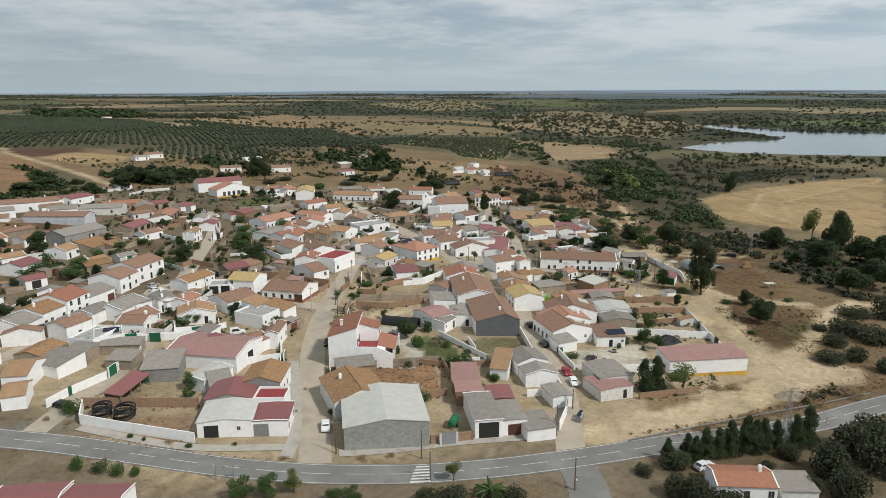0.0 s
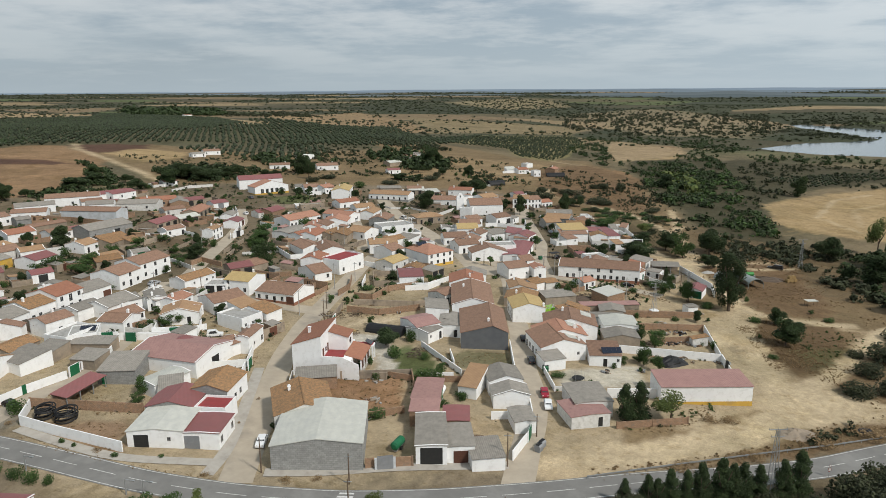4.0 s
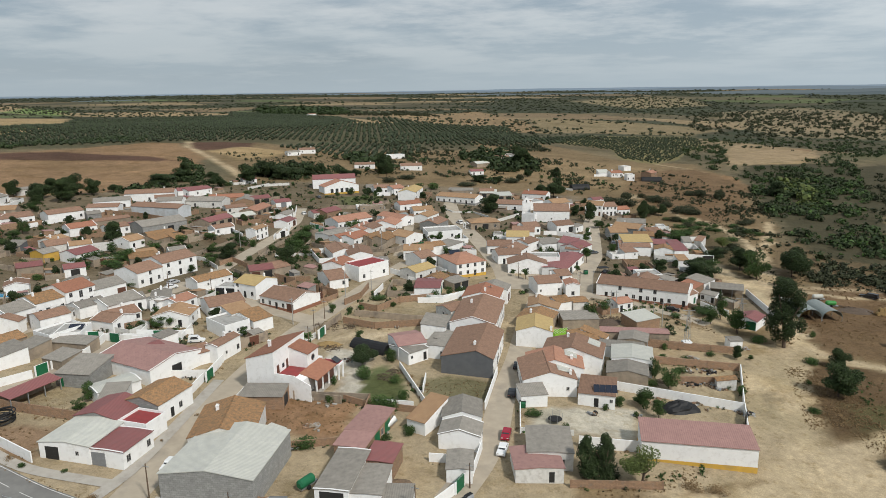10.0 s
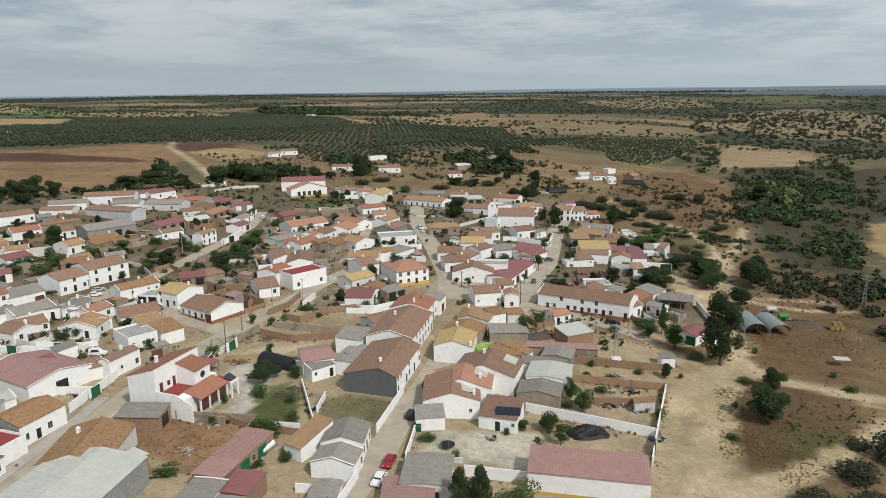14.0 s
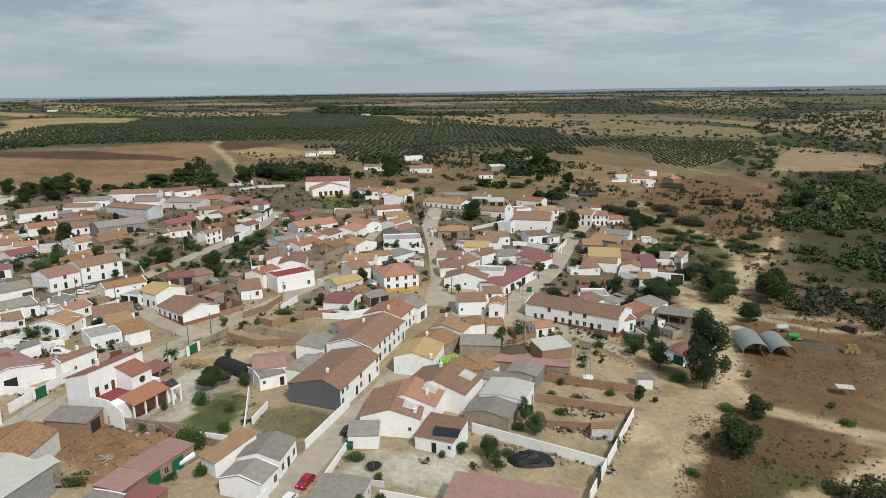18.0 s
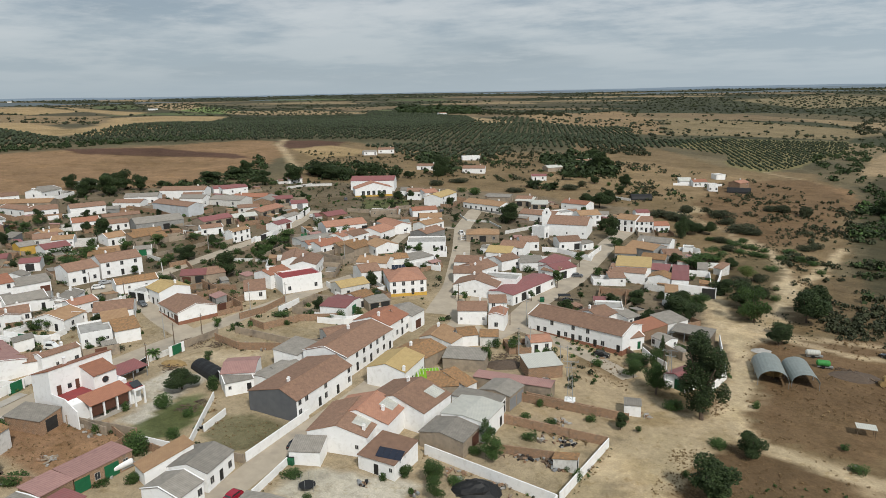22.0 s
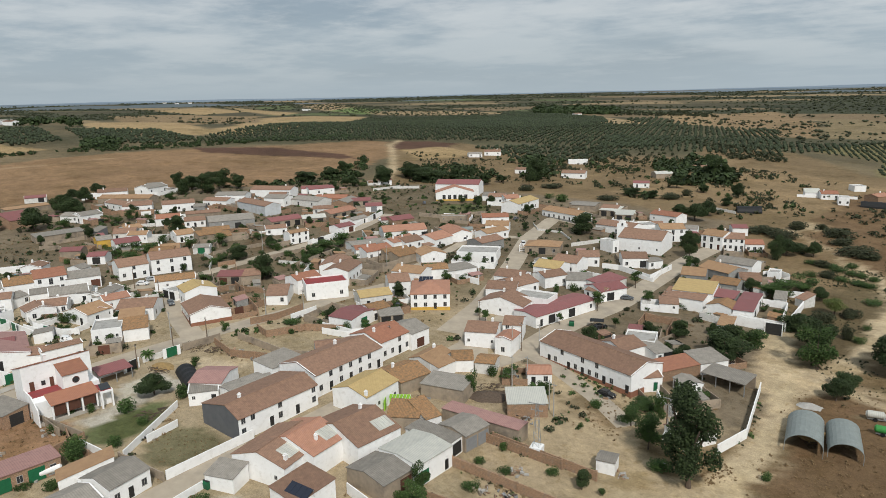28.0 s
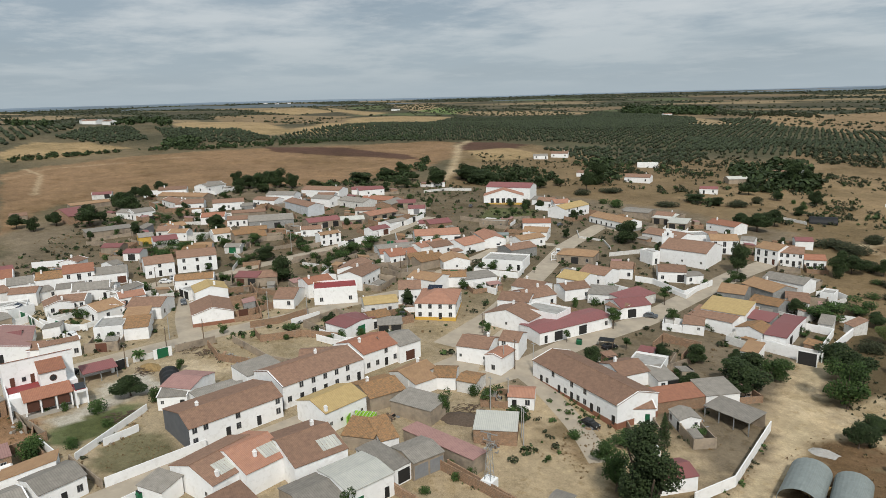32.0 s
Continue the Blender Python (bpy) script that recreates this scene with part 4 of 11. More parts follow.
cover((0.185, 0.128, 0.072), [(122.6, 217.0), (154.3, 232.4), (107.0, 156.1), (106.4, 177.3), (106.0, 185.5)], 5, 2, 1.0)
cover((0.20, 0.13, 0.075), [(84.2, 157.4), (118.3, 174.5), (107.0, 156.1), (87.1, 147.0), (74.8, 143.2)], 4, 2, 0.8)
cover((0.17, 0.125, 0.07), [(-3.8, 105.9), (-1.9, 108.6), (15.5, 110.4), (19.0, 107.2)], 3, 1, 1.0)
cover((0.13, 0.10, 0.06), [(40.4, 122.4), (71.7, 131.5), (98.4, 142.4), (67.7, 93.0), (31.2, 90.8)], 4, 2, 1.0)
cover((0.13, 0.085, 0.05), [(-142.5, 282.4), (-117.7, 279.9), (-108.0, 266.3), (-122.0, 266.0)], 2, 1, 1.0)
track(TRACK, [(96.3, 253.8), (89.2, 222.0), (88.2, 197.5), (87.3, 183.7), (85.0, 171.4), (72.6, 156.3), (54.1, 142.8), (40.1, 133.8), (29.8, 130.5)], 9, 3, 1.0)
track(TRACK, [(85.0, 171.4), (98.1, 182.6), (110.6, 197.4), (124.6, 217.3), (135.9, 227.4), (156.4, 235.9)], 5, 3, 1.0)
cover(TRACK, [(74.1, 156.5), (98.7, 180.6), (108.3, 169.8), (84.2, 157.4), (56.5, 139.0), (34.7, 126.3), (33.9, 133.2), (55.1, 145.7)], 4, 1.5, 1.0)
track(TRACK, [(90.4, 231.6), (103.7, 230.1), (128.6, 224.8)], 2.5, 2, 0.6)
track(TRACK, [(77.8, 184.9), (78.7, 202.7), (86.0, 225.3), (93.3, 234.0), (94.4, 249.9), (93.1, 279.1), (85.5, 296.2), (79.4, 311.6), (73.7, 326.4)], 6, 2.5, 1.0)
track(TRACK, [(82.0, 297.1), (94.3, 310.5), (96.2, 339.8), (93.2, 359.0), (82.1, 393.1), (61.9, 441.3)], 4.5, 2, 1.0)
track(TRACK, [(95.6, 351.7), (104.3, 395.6), (107.3, 427.1)], 3.5, 2, 1.0)
cover((0.085, 0.05, 0.028), [(107.9, 275.8), (117.4, 279.0), (122.3, 271.4), (116.8, 258.9), (109.3, 260.2)], 9, 4, 0.7)
track(TRACK, [(91.8, 299.8), (132.9, 309.5)], 4, 2, 0.7)
track(TRACK, [(96.2, 235.6), (108.4, 232.0), (125.7, 231.0)], 2.5, 1.5, 0.8)
track(TRACK, [(37, 550), (70, 572), (81, 631), (41, 669)], 4, 2, 0.6)
track(TRACK, [(-199.7, 410.4), (-251, 462), (-310, 512), (-362, 555), (-386, 587)], 5, 2, 1.0)
track(TRACK, [(-385, 189), (-418, 220), (-420, 265), (-425, 322)], 3, 3, 0.35)
track(TRACK, [(-319, 201), (-394, 214), (-426, 208)], 3, 2, 0.6)
track(TRACK, [(191.5, 430.1), (228, 500), (267, 534)], 3, 2, 0.8)
track(TRACK, [(191.5, 430.1), (196.3, 388.1), (216.8, 366.9), (225.0, 346.4)], 3, 2, 0.6)
track(TRACK, [(382, 601), (270, 506), (224, 461), (205.4, 407.0)], 3, 2, 0.5)
track((0.20, 0.20, 0.19), [(-88.2, 120.5), (-77.0, 128.5), (-74.9, 133.8)], 5, 3, 0.6)
track(TRACK, [(31, 488), (52, 455), (73.7, 420.2), (84.1, 396.8), (90.7, 375.1), (95.4, 352.2), (96.7, 330.7), (96.3, 313.5), (92.2, 299.9), (85.2, 289.2)], 4, 2, 1.0)
track(TRACK, [(95.1, 352.0), (98.3, 364.2), (104.4, 377.2)], 3, 2, 1.0)
track(TRACK, [(30, 460), (36, 483), (53, 498), (64, 556), (77, 609)], 4.5, 2, 1.0)
track(TRACK, [(28, 467), (40, 453), (59.8, 433.2), (74.1, 398.2)], 3, 3, 0.6)
track(TRACK, [(74.0, 323.8), (80.1, 305.0), (85.2, 289.2)], 8, 3, 1.0)
track((0.52, 0.42, 0.285), [(77.0, 184.5), (77.8, 202.2), (85.0, 224.8), (92.7, 233.7), (93.7, 249.6), (92.3, 278.6), (85.0, 295.9)], 0.7, 0.6, 0.5)
track((0.52, 0.42, 0.285), [(30, 490), (52, 457), (73.5, 420.0), (83.9, 396.7), (90.3, 374.8), (95.1, 352.0), (96.5, 330.5), (95.8, 313.7), (92.0, 300.8)], 0.7, 0.6, 0.5)
track((0.52, 0.42, 0.285), [(24.3, 132.1), (44.6, 137.6), (61.6, 152.5), (73.8, 170.6), (83.0, 189.5), (94.5, 223.9), (99.5, 257.3)], 0.7, 0.6, 0.5)
track((0.52, 0.42, 0.285), [(78.5, 185.4), (79.5, 203.2), (87.0, 225.9), (94.0, 234.4), (95.1, 250.3), (93.9, 279.5), (86.0, 296.5)], 0.7, 0.6, 0.5)
track((0.52, 0.42, 0.285), [(31, 486), (53, 454), (73.9, 420.4), (84.3, 397.0), (91.0, 375.4), (95.7, 352.5), (97.0, 330.9), (96.8, 313.3), (92.4, 299.0)], 0.7, 0.6, 0.5)
track((0.52, 0.42, 0.285), [(24.6, 130.2), (44.5, 135.6), (61.2, 150.0), (73.2, 167.5), (85.5, 190.1), (96.7, 224.6), (101.6, 257.9)], 0.7, 0.6, 0.5)
cover((0.19, 0.125, 0.065), [(47.1, 147.3), (56.7, 156.8), (65.7, 164.2), (68.3, 160.0), (55.8, 148.6)], 3, 1.5, 0.8)
cover((0.17, 0.11, 0.06), [(34.6, 130.6), (54.6, 137.8), (76.2, 148.0), (97.2, 160.9), (94.6, 153.9), (74.8, 142.5), (54.1, 133.8)], 3, 1.5, 0.9)
cover((0.375, 0.298, 0.192), [(-140.4, 165.9), (-82.3, 189.6), (-59.8, 222.1), (-65.6, 248.4), (-41.7, 306.3), (-7.6, 310.7), (43.4, 241.0), (73.8, 216.1), (93.7, 185.8), (93.3, 156.5), (-47.2, 105.3)], 10, 3, 0.85)
cover((0.41, 0.318, 0.198), [(34.7, 253.4), (49.7, 268.7), (70.2, 267.7), (86.8, 262.7), (93.9, 232.1), (70.0, 207.9)], 6, 2, 0.85)
cover((0.13, 0.10, 0.06), [(40.1, 121.3), (71.1, 130.3), (97.6, 141.0), (67.7, 93.0), (31.2, 90.8)], 4, 2, 1.0)
cover(GREEN, [(-129.8, 391.7), (-115.9, 402.0), (-104.8, 386.2), (-111.3, 372.3)], 1.2, 0.3, 1.0)
cover(GREEN, [(-117.4, 400.7), (-108.4, 408.9), (-98.8, 395.7), (-107.1, 392.4)], 1.2, 0.3, 1.0)
cover(GREEN, [(-117.5, 376.8), (-111.6, 396.6), (-100.5, 393.9), (-101.9, 373.9), (-106.4, 367.4)], 1.5, 0.3, 1.0)
cover((0.12, 0.135, 0.06), [(-6.8, 166.1), (-10.2, 180.2), (-7.9, 184.8), (0.1, 179.9), (3.5, 166.8), (-0.4, 164.6)], 1.5, 0.5, 1.0)
cover((0.17, 0.15, 0.085), [(6.2, 174.3), (3.7, 181.3), (9.0, 184.3), (20.0, 185.9), (22.1, 175.5), (12.8, 169.6)], 1.5, 0.5, 1.0)
cover((0.25, 0.15, 0.085), [(-28.2, 149.0), (-32.2, 158.7), (-12.7, 165.5), (-4.1, 163.8), (-1.2, 147.5), (-12.3, 145.4)], 2, 1, 1.0)
cover((0.24, 0.16, 0.10), [(-76.5, 129.8), (-54.8, 131.7), (-50.7, 119.3), (-66.4, 123.5)], 2, 1, 1.0)
cover((0.36, 0.28, 0.175), [(9.7, 151.9), (20.9, 144.0), (17.3, 135.6), (12.5, 136.4)], 2, 0.5, 1.0)
cover((0.21, 0.14, 0.08), [(56.6, 258.0), (68.2, 255.4), (70.7, 244.1), (63.4, 244.0)], 3, 1, 0.7)
cover((0.19, 0.14, 0.08), [(50.1, 251.3), (65.0, 247.4), (59.9, 242.1)], 2, 1, 0.7)


cover((0.47, 0.425, 0.34), [(34.5, 177.4), (45.0, 181.2), (54.5, 183.9), (53.4, 178.4), (53.9, 169.6), (38.9, 167.9), (33.0, 166.8), (32.2, 172.8)], 0.8, 0.2, 1.0)
cover((0.44, 0.40, 0.33), [(-22.8, 179.6), (-24.9, 188.9), (-13.4, 191.9), (-10.3, 179.0), (-6.9, 168.4), (-11.7, 166.0), (-13.5, 174.4)], 0.8, 0.2, 1.0)
cover((0.46, 0.37, 0.25), [(-27.7, 194.2), (-24.1, 204.9), (-12.5, 210.9), (-12.4, 205.6), (-18.5, 198.1)], 1.0, 0.4, 1.0)
cover((0.075, 0.085, 0.032), [(-6.9, 168.4), (-7.2, 179.0), (-0.8, 181.4), (3.8, 172.3), (0.6, 168.1)], 1.2, 0.4, 0.8)
cover((0.40, 0.31, 0.20), [(55.7, 220.8), (74.4, 222.0), (74.0, 218.9), (66.4, 218.2), (56.0, 216.7)], 1.5, 0.5, 0.9)
cover((0.38, 0.30, 0.20), [(56.3, 203.2), (75.2, 208.3), (74.4, 203.0), (58.1, 197.6)], 1.2, 0.4, 0.9)
cover((0.30, 0.22, 0.13), [(133.3, 948.5), (201.7, 874.9), (199.3, 813.2), (161.1, 741.2), (104.1, 687.0), (108.6, 821.4)], 6, 2, 1.0)
cover((0.285, 0.200, 0.110), [(-79.6, 493.5), (-95.6, 692.8), (23.8, 635.2), (76.1, 608.3), (96.4, 440.1), (79.0, 437.1), (19.0, 497.7), (-33.8, 508.3)], 10, 5, 0.55)
cover((0.165, 0.105, 0.056), [(20.2, 581.0), (75.3, 649.6), (107.9, 566.0), (100.4, 441.0), (76.1, 413.0), (39.5, 457.4)], 8, 4, 1.0)


cover((0.17, 0.12, 0.062), [(80.2, 245.6), (91.1, 258.5), (94.1, 248.8), (93.1, 238.6), (85.8, 238.4)], 2, 1.2, 0.9)
cover((0.31, 0.23, 0.125), [(79.7, 225.9), (82.2, 234.8), (88.2, 227.3), (84.5, 221.5)], 1.5, 0.8, 0.9)
cover((0.15, 0.105, 0.056), [(90.1, 286.6), (94.4, 286.5), (100.0, 251.0), (104.0, 237.8), (100.8, 241.2), (94.2, 266.0)], 1.2, 0.8, 0.9)
cover((0.15, 0.098, 0.052), [(92.4, 213.0), (92.8, 224.5), (98.5, 231.7), (105.9, 230.2), (115.7, 228.5), (115.9, 226.4), (93.8, 210.5)], 2, 1.2, 0.95)
cover((0.11, 0.085, 0.045), [(71.1, 358.3), (77.7, 414.0), (90.8, 373.4), (94.3, 342.6), (95.5, 314.3), (89.1, 301.8), (80.6, 313.6)], 3, 1.5, 0.85)
cover((0.14, 0.10, 0.055), [(97.6, 340.1), (105.0, 372.1), (116.4, 386.7), (119.2, 322.1), (104.8, 315.3), (98.9, 312.9)], 3, 1.5, 0.8)
cover((0.16, 0.115, 0.062), [(53.6, 254.7), (60.4, 256.7), (65.9, 253.4), (63.2, 247.2), (57.1, 246.9)], 2, 1, 0.85)
cover((0.15, 0.11, 0.058), [(73.7, 245.7), (76.5, 253.0), (83.1, 247.8), (88.1, 242.3), (85.1, 237.9)], 2, 1, 0.8)
cover((0.125, 0.098, 0.060), [(-130, 215), (-60, 225), (-30, 250), (10, 300), (45, 300), (60, 380), (0, 440), (-180, 430), (-240, 340), (-260, 240), (-160, 175)], 8, 4, 0.45)


cover((0.120, 0.078, 0.042), [(92.7, 231.0), (99.3, 230.0), (121.0, 230.4), (115.0, 207.0), (98.5, 187.0), (92.2, 186.5), (91.2, 200.0)], 2.5, 1.0, 0.95)
cover((0.10, 0.098, 0.042), [(100, 204), (114, 207), (106, 195), (98, 189)], 3, 1.5, 0.7)
cover((0.150, 0.096, 0.052), [(100, 236), (124, 235), (132, 300), (112, 296), (103, 278), (98, 246)], 3, 1.5, 0.85)


cover((0.455, 0.36, 0.232), [(37.0, 141.1), (45.4, 142.9), (59.1, 149.1), (65.8, 153.8), (78.1, 165.2), (85.6, 181.2), (88.6, 206.0), (85.3, 222.8), (94.6, 224.6), (89.2, 189.2), (89.4, 181.8), (97.3, 180.3), (101.3, 176.9), (111.0, 172.0), (106.9, 164.0), (89.5, 158.4), (74.4, 147.1), (60.5, 139.2), (42.4, 131.0), (31.5, 130.4)], 2, 0.6, 0.95)
cover((0.455, 0.36, 0.232), [(77.7, 202.1), (78.0, 216.5), (83.1, 228.3), (91.2, 231.3), (95.0, 243.2), (100.2, 237.9), (97.5, 227.4), (91.4, 219.9), (88.6, 208.2)], 2, 0.6, 0.9)
track((0.455, 0.36, 0.232), [(92.8, 179.6), (102.4, 185.8), (117.6, 206.6), (133.4, 226.3), (144.1, 235.3)], 4.5, 1.5, 1.0)
track((0.455, 0.36, 0.232), [(88.2, 210.4), (91.7, 227.1), (93.8, 242.5), (94.1, 257.5), (93.1, 271.9), (88.6, 289.5), (82.2, 303.3), (76.0, 323.9), (74.0, 334.5)], 5.0, 2, 1.0)
track((0.455, 0.36, 0.232), [(96.5, 239.0), (102.8, 233.2), (110.6, 231.0), (118.9, 229.8), (125.4, 229.6)], 3.2, 1.5, 0.95)
track((0.455, 0.36, 0.232), [(85.6, 298.6), (91.2, 306.8), (94.0, 321.5), (94.3, 342.7), (91.7, 356.4)], 3.6, 1.5, 1.0)
track((0.455, 0.36, 0.232), [(89.6, 287.3), (96.6, 299.7), (107.6, 296.7), (118.0, 295.3), (131.8, 300.1)], 3.6, 2, 0.8)
cover((0.17, 0.115, 0.060), [(36.8, 129.0), (48.4, 134.5), (60.7, 139.9), (73.2, 146.9), (83.5, 155.6), (105.4, 160.9), (103.8, 157.7), (87.3, 150.3), (66.9, 141.7), (48.2, 133.4)], 1.5, 0.8, 0.9)
cover((0.20, 0.14, 0.075), [(43.5, 141.7), (46.9, 151.5), (60.4, 151.9), (77.8, 164.2), (70.5, 157.3), (61.2, 150.5), (54.2, 145.8)], 1.2, 0.6, 0.85)
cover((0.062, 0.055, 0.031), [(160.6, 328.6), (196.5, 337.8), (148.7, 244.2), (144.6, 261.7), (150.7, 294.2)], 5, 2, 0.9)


def patchwork(X, Y):
    """The far country as a patchwork of stubble, fallow, orchard soil and woodland floor. Returns the colours and which patches are wooded."""
    rng = np.random.default_rng(12)
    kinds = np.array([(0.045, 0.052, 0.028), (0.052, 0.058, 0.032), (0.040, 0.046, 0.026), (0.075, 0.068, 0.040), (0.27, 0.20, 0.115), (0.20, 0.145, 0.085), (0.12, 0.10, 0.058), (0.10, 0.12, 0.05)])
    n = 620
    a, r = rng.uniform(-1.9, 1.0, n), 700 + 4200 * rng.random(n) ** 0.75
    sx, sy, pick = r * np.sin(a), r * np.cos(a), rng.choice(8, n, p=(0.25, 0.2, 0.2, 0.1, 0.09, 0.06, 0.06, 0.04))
    best, which = np.full(len(X), 1e18), np.zeros(len(X), int)
    wx, wy = X + 40 * np.sin(Y / 130), Y + 30 * np.sin(X / 170)
    for i in range(n):
        d = ((wx - sx[i]) * 0.55) ** 2 + (wy - sy[i]) ** 2
        closer = d < best
        best[closer], which[closer] = d[closer], i
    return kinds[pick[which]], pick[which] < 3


def build_ground():
    n, k, a = 700, 4.32, 130.0
    s = np.linspace(-1, 1, n + 1)
    gx, gy = -5 + a * np.sinh(k * s), 235 + a * np.sinh(k * s)
    X, Y = np.meshgrid(gx, gy)
    X, Y = X.ravel(), Y.ravel()
    Z = terrain(X, Y)
    rough = np.sin(X * 0.9 + 1.7 * np.sin(Y * 0.31)) * np.sin(Y * 0.8 + 1.3 * np.sin(X * 0.27)) * 0.5
    Z = Z + 0.05 * rough * smooth(20, 60, np.abs(X - 60)) * smooth(900, 300, np.hypot(X, Y - 235))
    col = np.empty((len(X), 4))
    blot = 0.5 + 0.5 * np.sin(X / 61 + 2 * np.sin(Y / 83)) * np.sin(Y / 47 + 2 * np.sin(X / 71))
    col[:, :3] = np.array((0.085, 0.078, 0.046)) * (1 - blot[:, None]) + np.array((0.19, 0.145, 0.085)) * blot[:, None]
    col[:, 3] = 1
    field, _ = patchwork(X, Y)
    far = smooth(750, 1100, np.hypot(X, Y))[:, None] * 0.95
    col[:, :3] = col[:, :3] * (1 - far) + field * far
    wob = 0.5 * (np.sin(X / 9 + 2 * np.sin(Y / 14)) + np.sin(Y / 8 + 2 * np.sin(X / 17)))
    ragged = np.random.default_rng(3).normal(0, 1, len(X))
    for kind, colour, line, p, q, amount in COVERS:
        xs, ys = [c[0] for c in line], [c[1] for c in line]
        pad = 30 + 3 * (p + q)
        near = (X > min(xs) - pad) & (X < max(xs) + pad) & (Y > min(ys) - pad) & (Y < max(ys) + pad)
        x, y, w, j = X[near], Y[near], wob[near], ragged[near]
        if kind == "area":
            d = along(line + line[:1], x, y)
            d = np.where(inside(line, x, y), d, -d) + w * q + j * min(p * 0.28, 1.6)
            f = smooth(-p / 2, p / 2, d)
        else:
            d = along(line, x, y) + w * 0.35 + j * min(q * 0.16, 0.5)
            f = smooth(p / 2 + q / 2, p / 2 - q / 2, d)
        f = (f * amount)[:, None]
        col[near, :3] = col[near, :3] * (1 - f) + np.array(colour) * f
    me = bpy.data.meshes.new("ground")
    m = n + 1
    i = (np.arange(n)[:, None] * m + np.arange(n)[None, :]).ravel()
    quads = np.stack([i, i + 1, i + m + 1, i + m], 1)
    me.vertices.add(len(X))
    me.vertices.foreach_set("co", np.stack([X, Y, Z], 1).ravel())
    me.loops.add(quads.size)
    me.loops.foreach_set("vertex_index", quads.ravel())
    me.polygons.add(len(quads))
    me.polygons.foreach_set("loop_start", np.arange(len(quads)) * 4)
    me.polygons.foreach_set("use_smooth", np.ones(len(quads), bool))
    me.update(calc_edges=True)
    at = me.attributes.new("cover", "FLOAT_COLOR", "POINT")
    at.data.foreach_set("color", col.ravel())
    me.materials.append(SOIL)
    tagged(new("ground", me), "sloping dry earth with fields, tracks and yards", "ground", kind="structure")


build_ground()

bm = bmesh.new()
bm.faces.new([bm.verts.new((px, py, LAKE_Z)) for px, py in ((150, 500), (1500, 400), (1500, 1600), (380, 1600))])
tagged(part("water", bm, WATER), "calm grey-blue lake water", "lake", kind="structure")
drape("road", [(-134.1, 122.2), (-105.4, 121.3), (-87.4, 119.2), (-75.9, 118.3), (-58.3, 115.4), (-41.4, 112.4), (-24.6, 111.4), (-6.1, 112.8), (10.9, 116.6), (29.2, 122.4), (47.0, 128.9), (67.3, 134.8), (82.8, 140.5), (99.5, 149.3), (122.2, 159.7), (181.4, 186.5)], 6.6, ASPHALT, 0.06, "two-lane grey asphalt road with white edge lines")
drape("road", [(23.3, 120.6), (25.2, 113.3), (24.5, 104.6), (21.6, 90.2)], 7.5, ASPHALT, 0.05, "worn asphalt side road")
drape("street", [(-25.5, 114.8), (-29.0, 132.7), (-32.9, 149.3), (-36.9, 170.0), (-39.0, 191.0), (-39.1, 214.0), (-38.8, 233.9), (-38.7, 259.2), (-37.3, 276.1)], 6.2, STREET, 0.04, "pale worn concrete village street")
drape("street", [(23.8, 121.9), (25.2, 136.2), (26.9, 148.9), (26.8, 161.9), (24.4, 176.8), (23.0, 199.7), (20.7, 219.1), (18.6, 248.5), (16.1, 268.2), (10.1, 282.3)], 6.0, STREET, 0.045, "grey worn asphalt village street")
drape("street", [(7.4, 259.2), (-1.9, 284.7), (-24.3, 326.8), (-46.2, 364.3), (-63.1, 406.9), (-45.5, 405.5)], 7.5, STREET, 0.05, "pale concrete street leading to the square")
drape("street", [(4.1, 273.6), (28.6, 246.6), (31.1, 264.2), (28.0, 287.8), (28.9, 315.6), (20.6, 379.0), (18.9, 421.6)], 8.0, STREET, 0.035, "wide pale street lined with small trees")
drape("street", [(31.1, 264.2), (41.8, 262.1), (60.7, 254.6), (71.2, 248.5)], 5.0, STREET, 0.03, "narrow pale lane beside a long house")
drape("street", [(-41.0, 206.0), (-57.2, 209.4), (-78.9, 217.4), (-98.7, 221.2), (-96.0, 207.2), (-99.8, 198.7)], 6.5, STREET, 0.03, "pale concrete street between white houses")
drape("street", [(-123.9, 137.4), (-110.8, 155.6), (-108.4, 168.0), (-104.1, 182.5), (-99.8, 195.6), (-94.7, 212.5), (-93.8, 229.3), (-99.0, 254.5), (-106.4, 295.4), (-113.5, 321.8), (-128.2, 353.2)], 5.5, STREET, 0.055, "pale concrete street between white houses")
drape("street", [(-82.5, 122.1), (-81.8, 135.3), (-79.8, 146.2), (-79.7, 162.2), (-81.1, 171.1)], 5.0, STREET, 0.05, "pale lane between a white wall and a shed")
drape("street", [(-44.5, 284.2), (-51.2, 310.1), (-65.7, 351.8), (-47.3, 363.5)], 4.5, STREET, 0.025, "narrow pale lane among houses")
drape("pavement", [(-31.4, 116.3), (-30.6, 120.9), (-32.9, 132.4), (-35.5, 143.0), (-40.1, 162.1)], 2.6, SIDEWALK, 0.12, "pale raised concrete pavement")
drape("pavement", [(-21.7, 118.9), (-10.9, 121.0), (0.2, 125.0), (11.8, 127.5), (22.0, 129.8)], 2.6, SIDEWALK, 0.1, "pale raised concrete pavement")
drape("pavement", [(-74.9, 124.6), (-61.9, 120.9), (-49.8, 118.3), (-30.8, 120.5)], 2.4, SIDEWALK, 0.11, "pale raised concrete pavement")


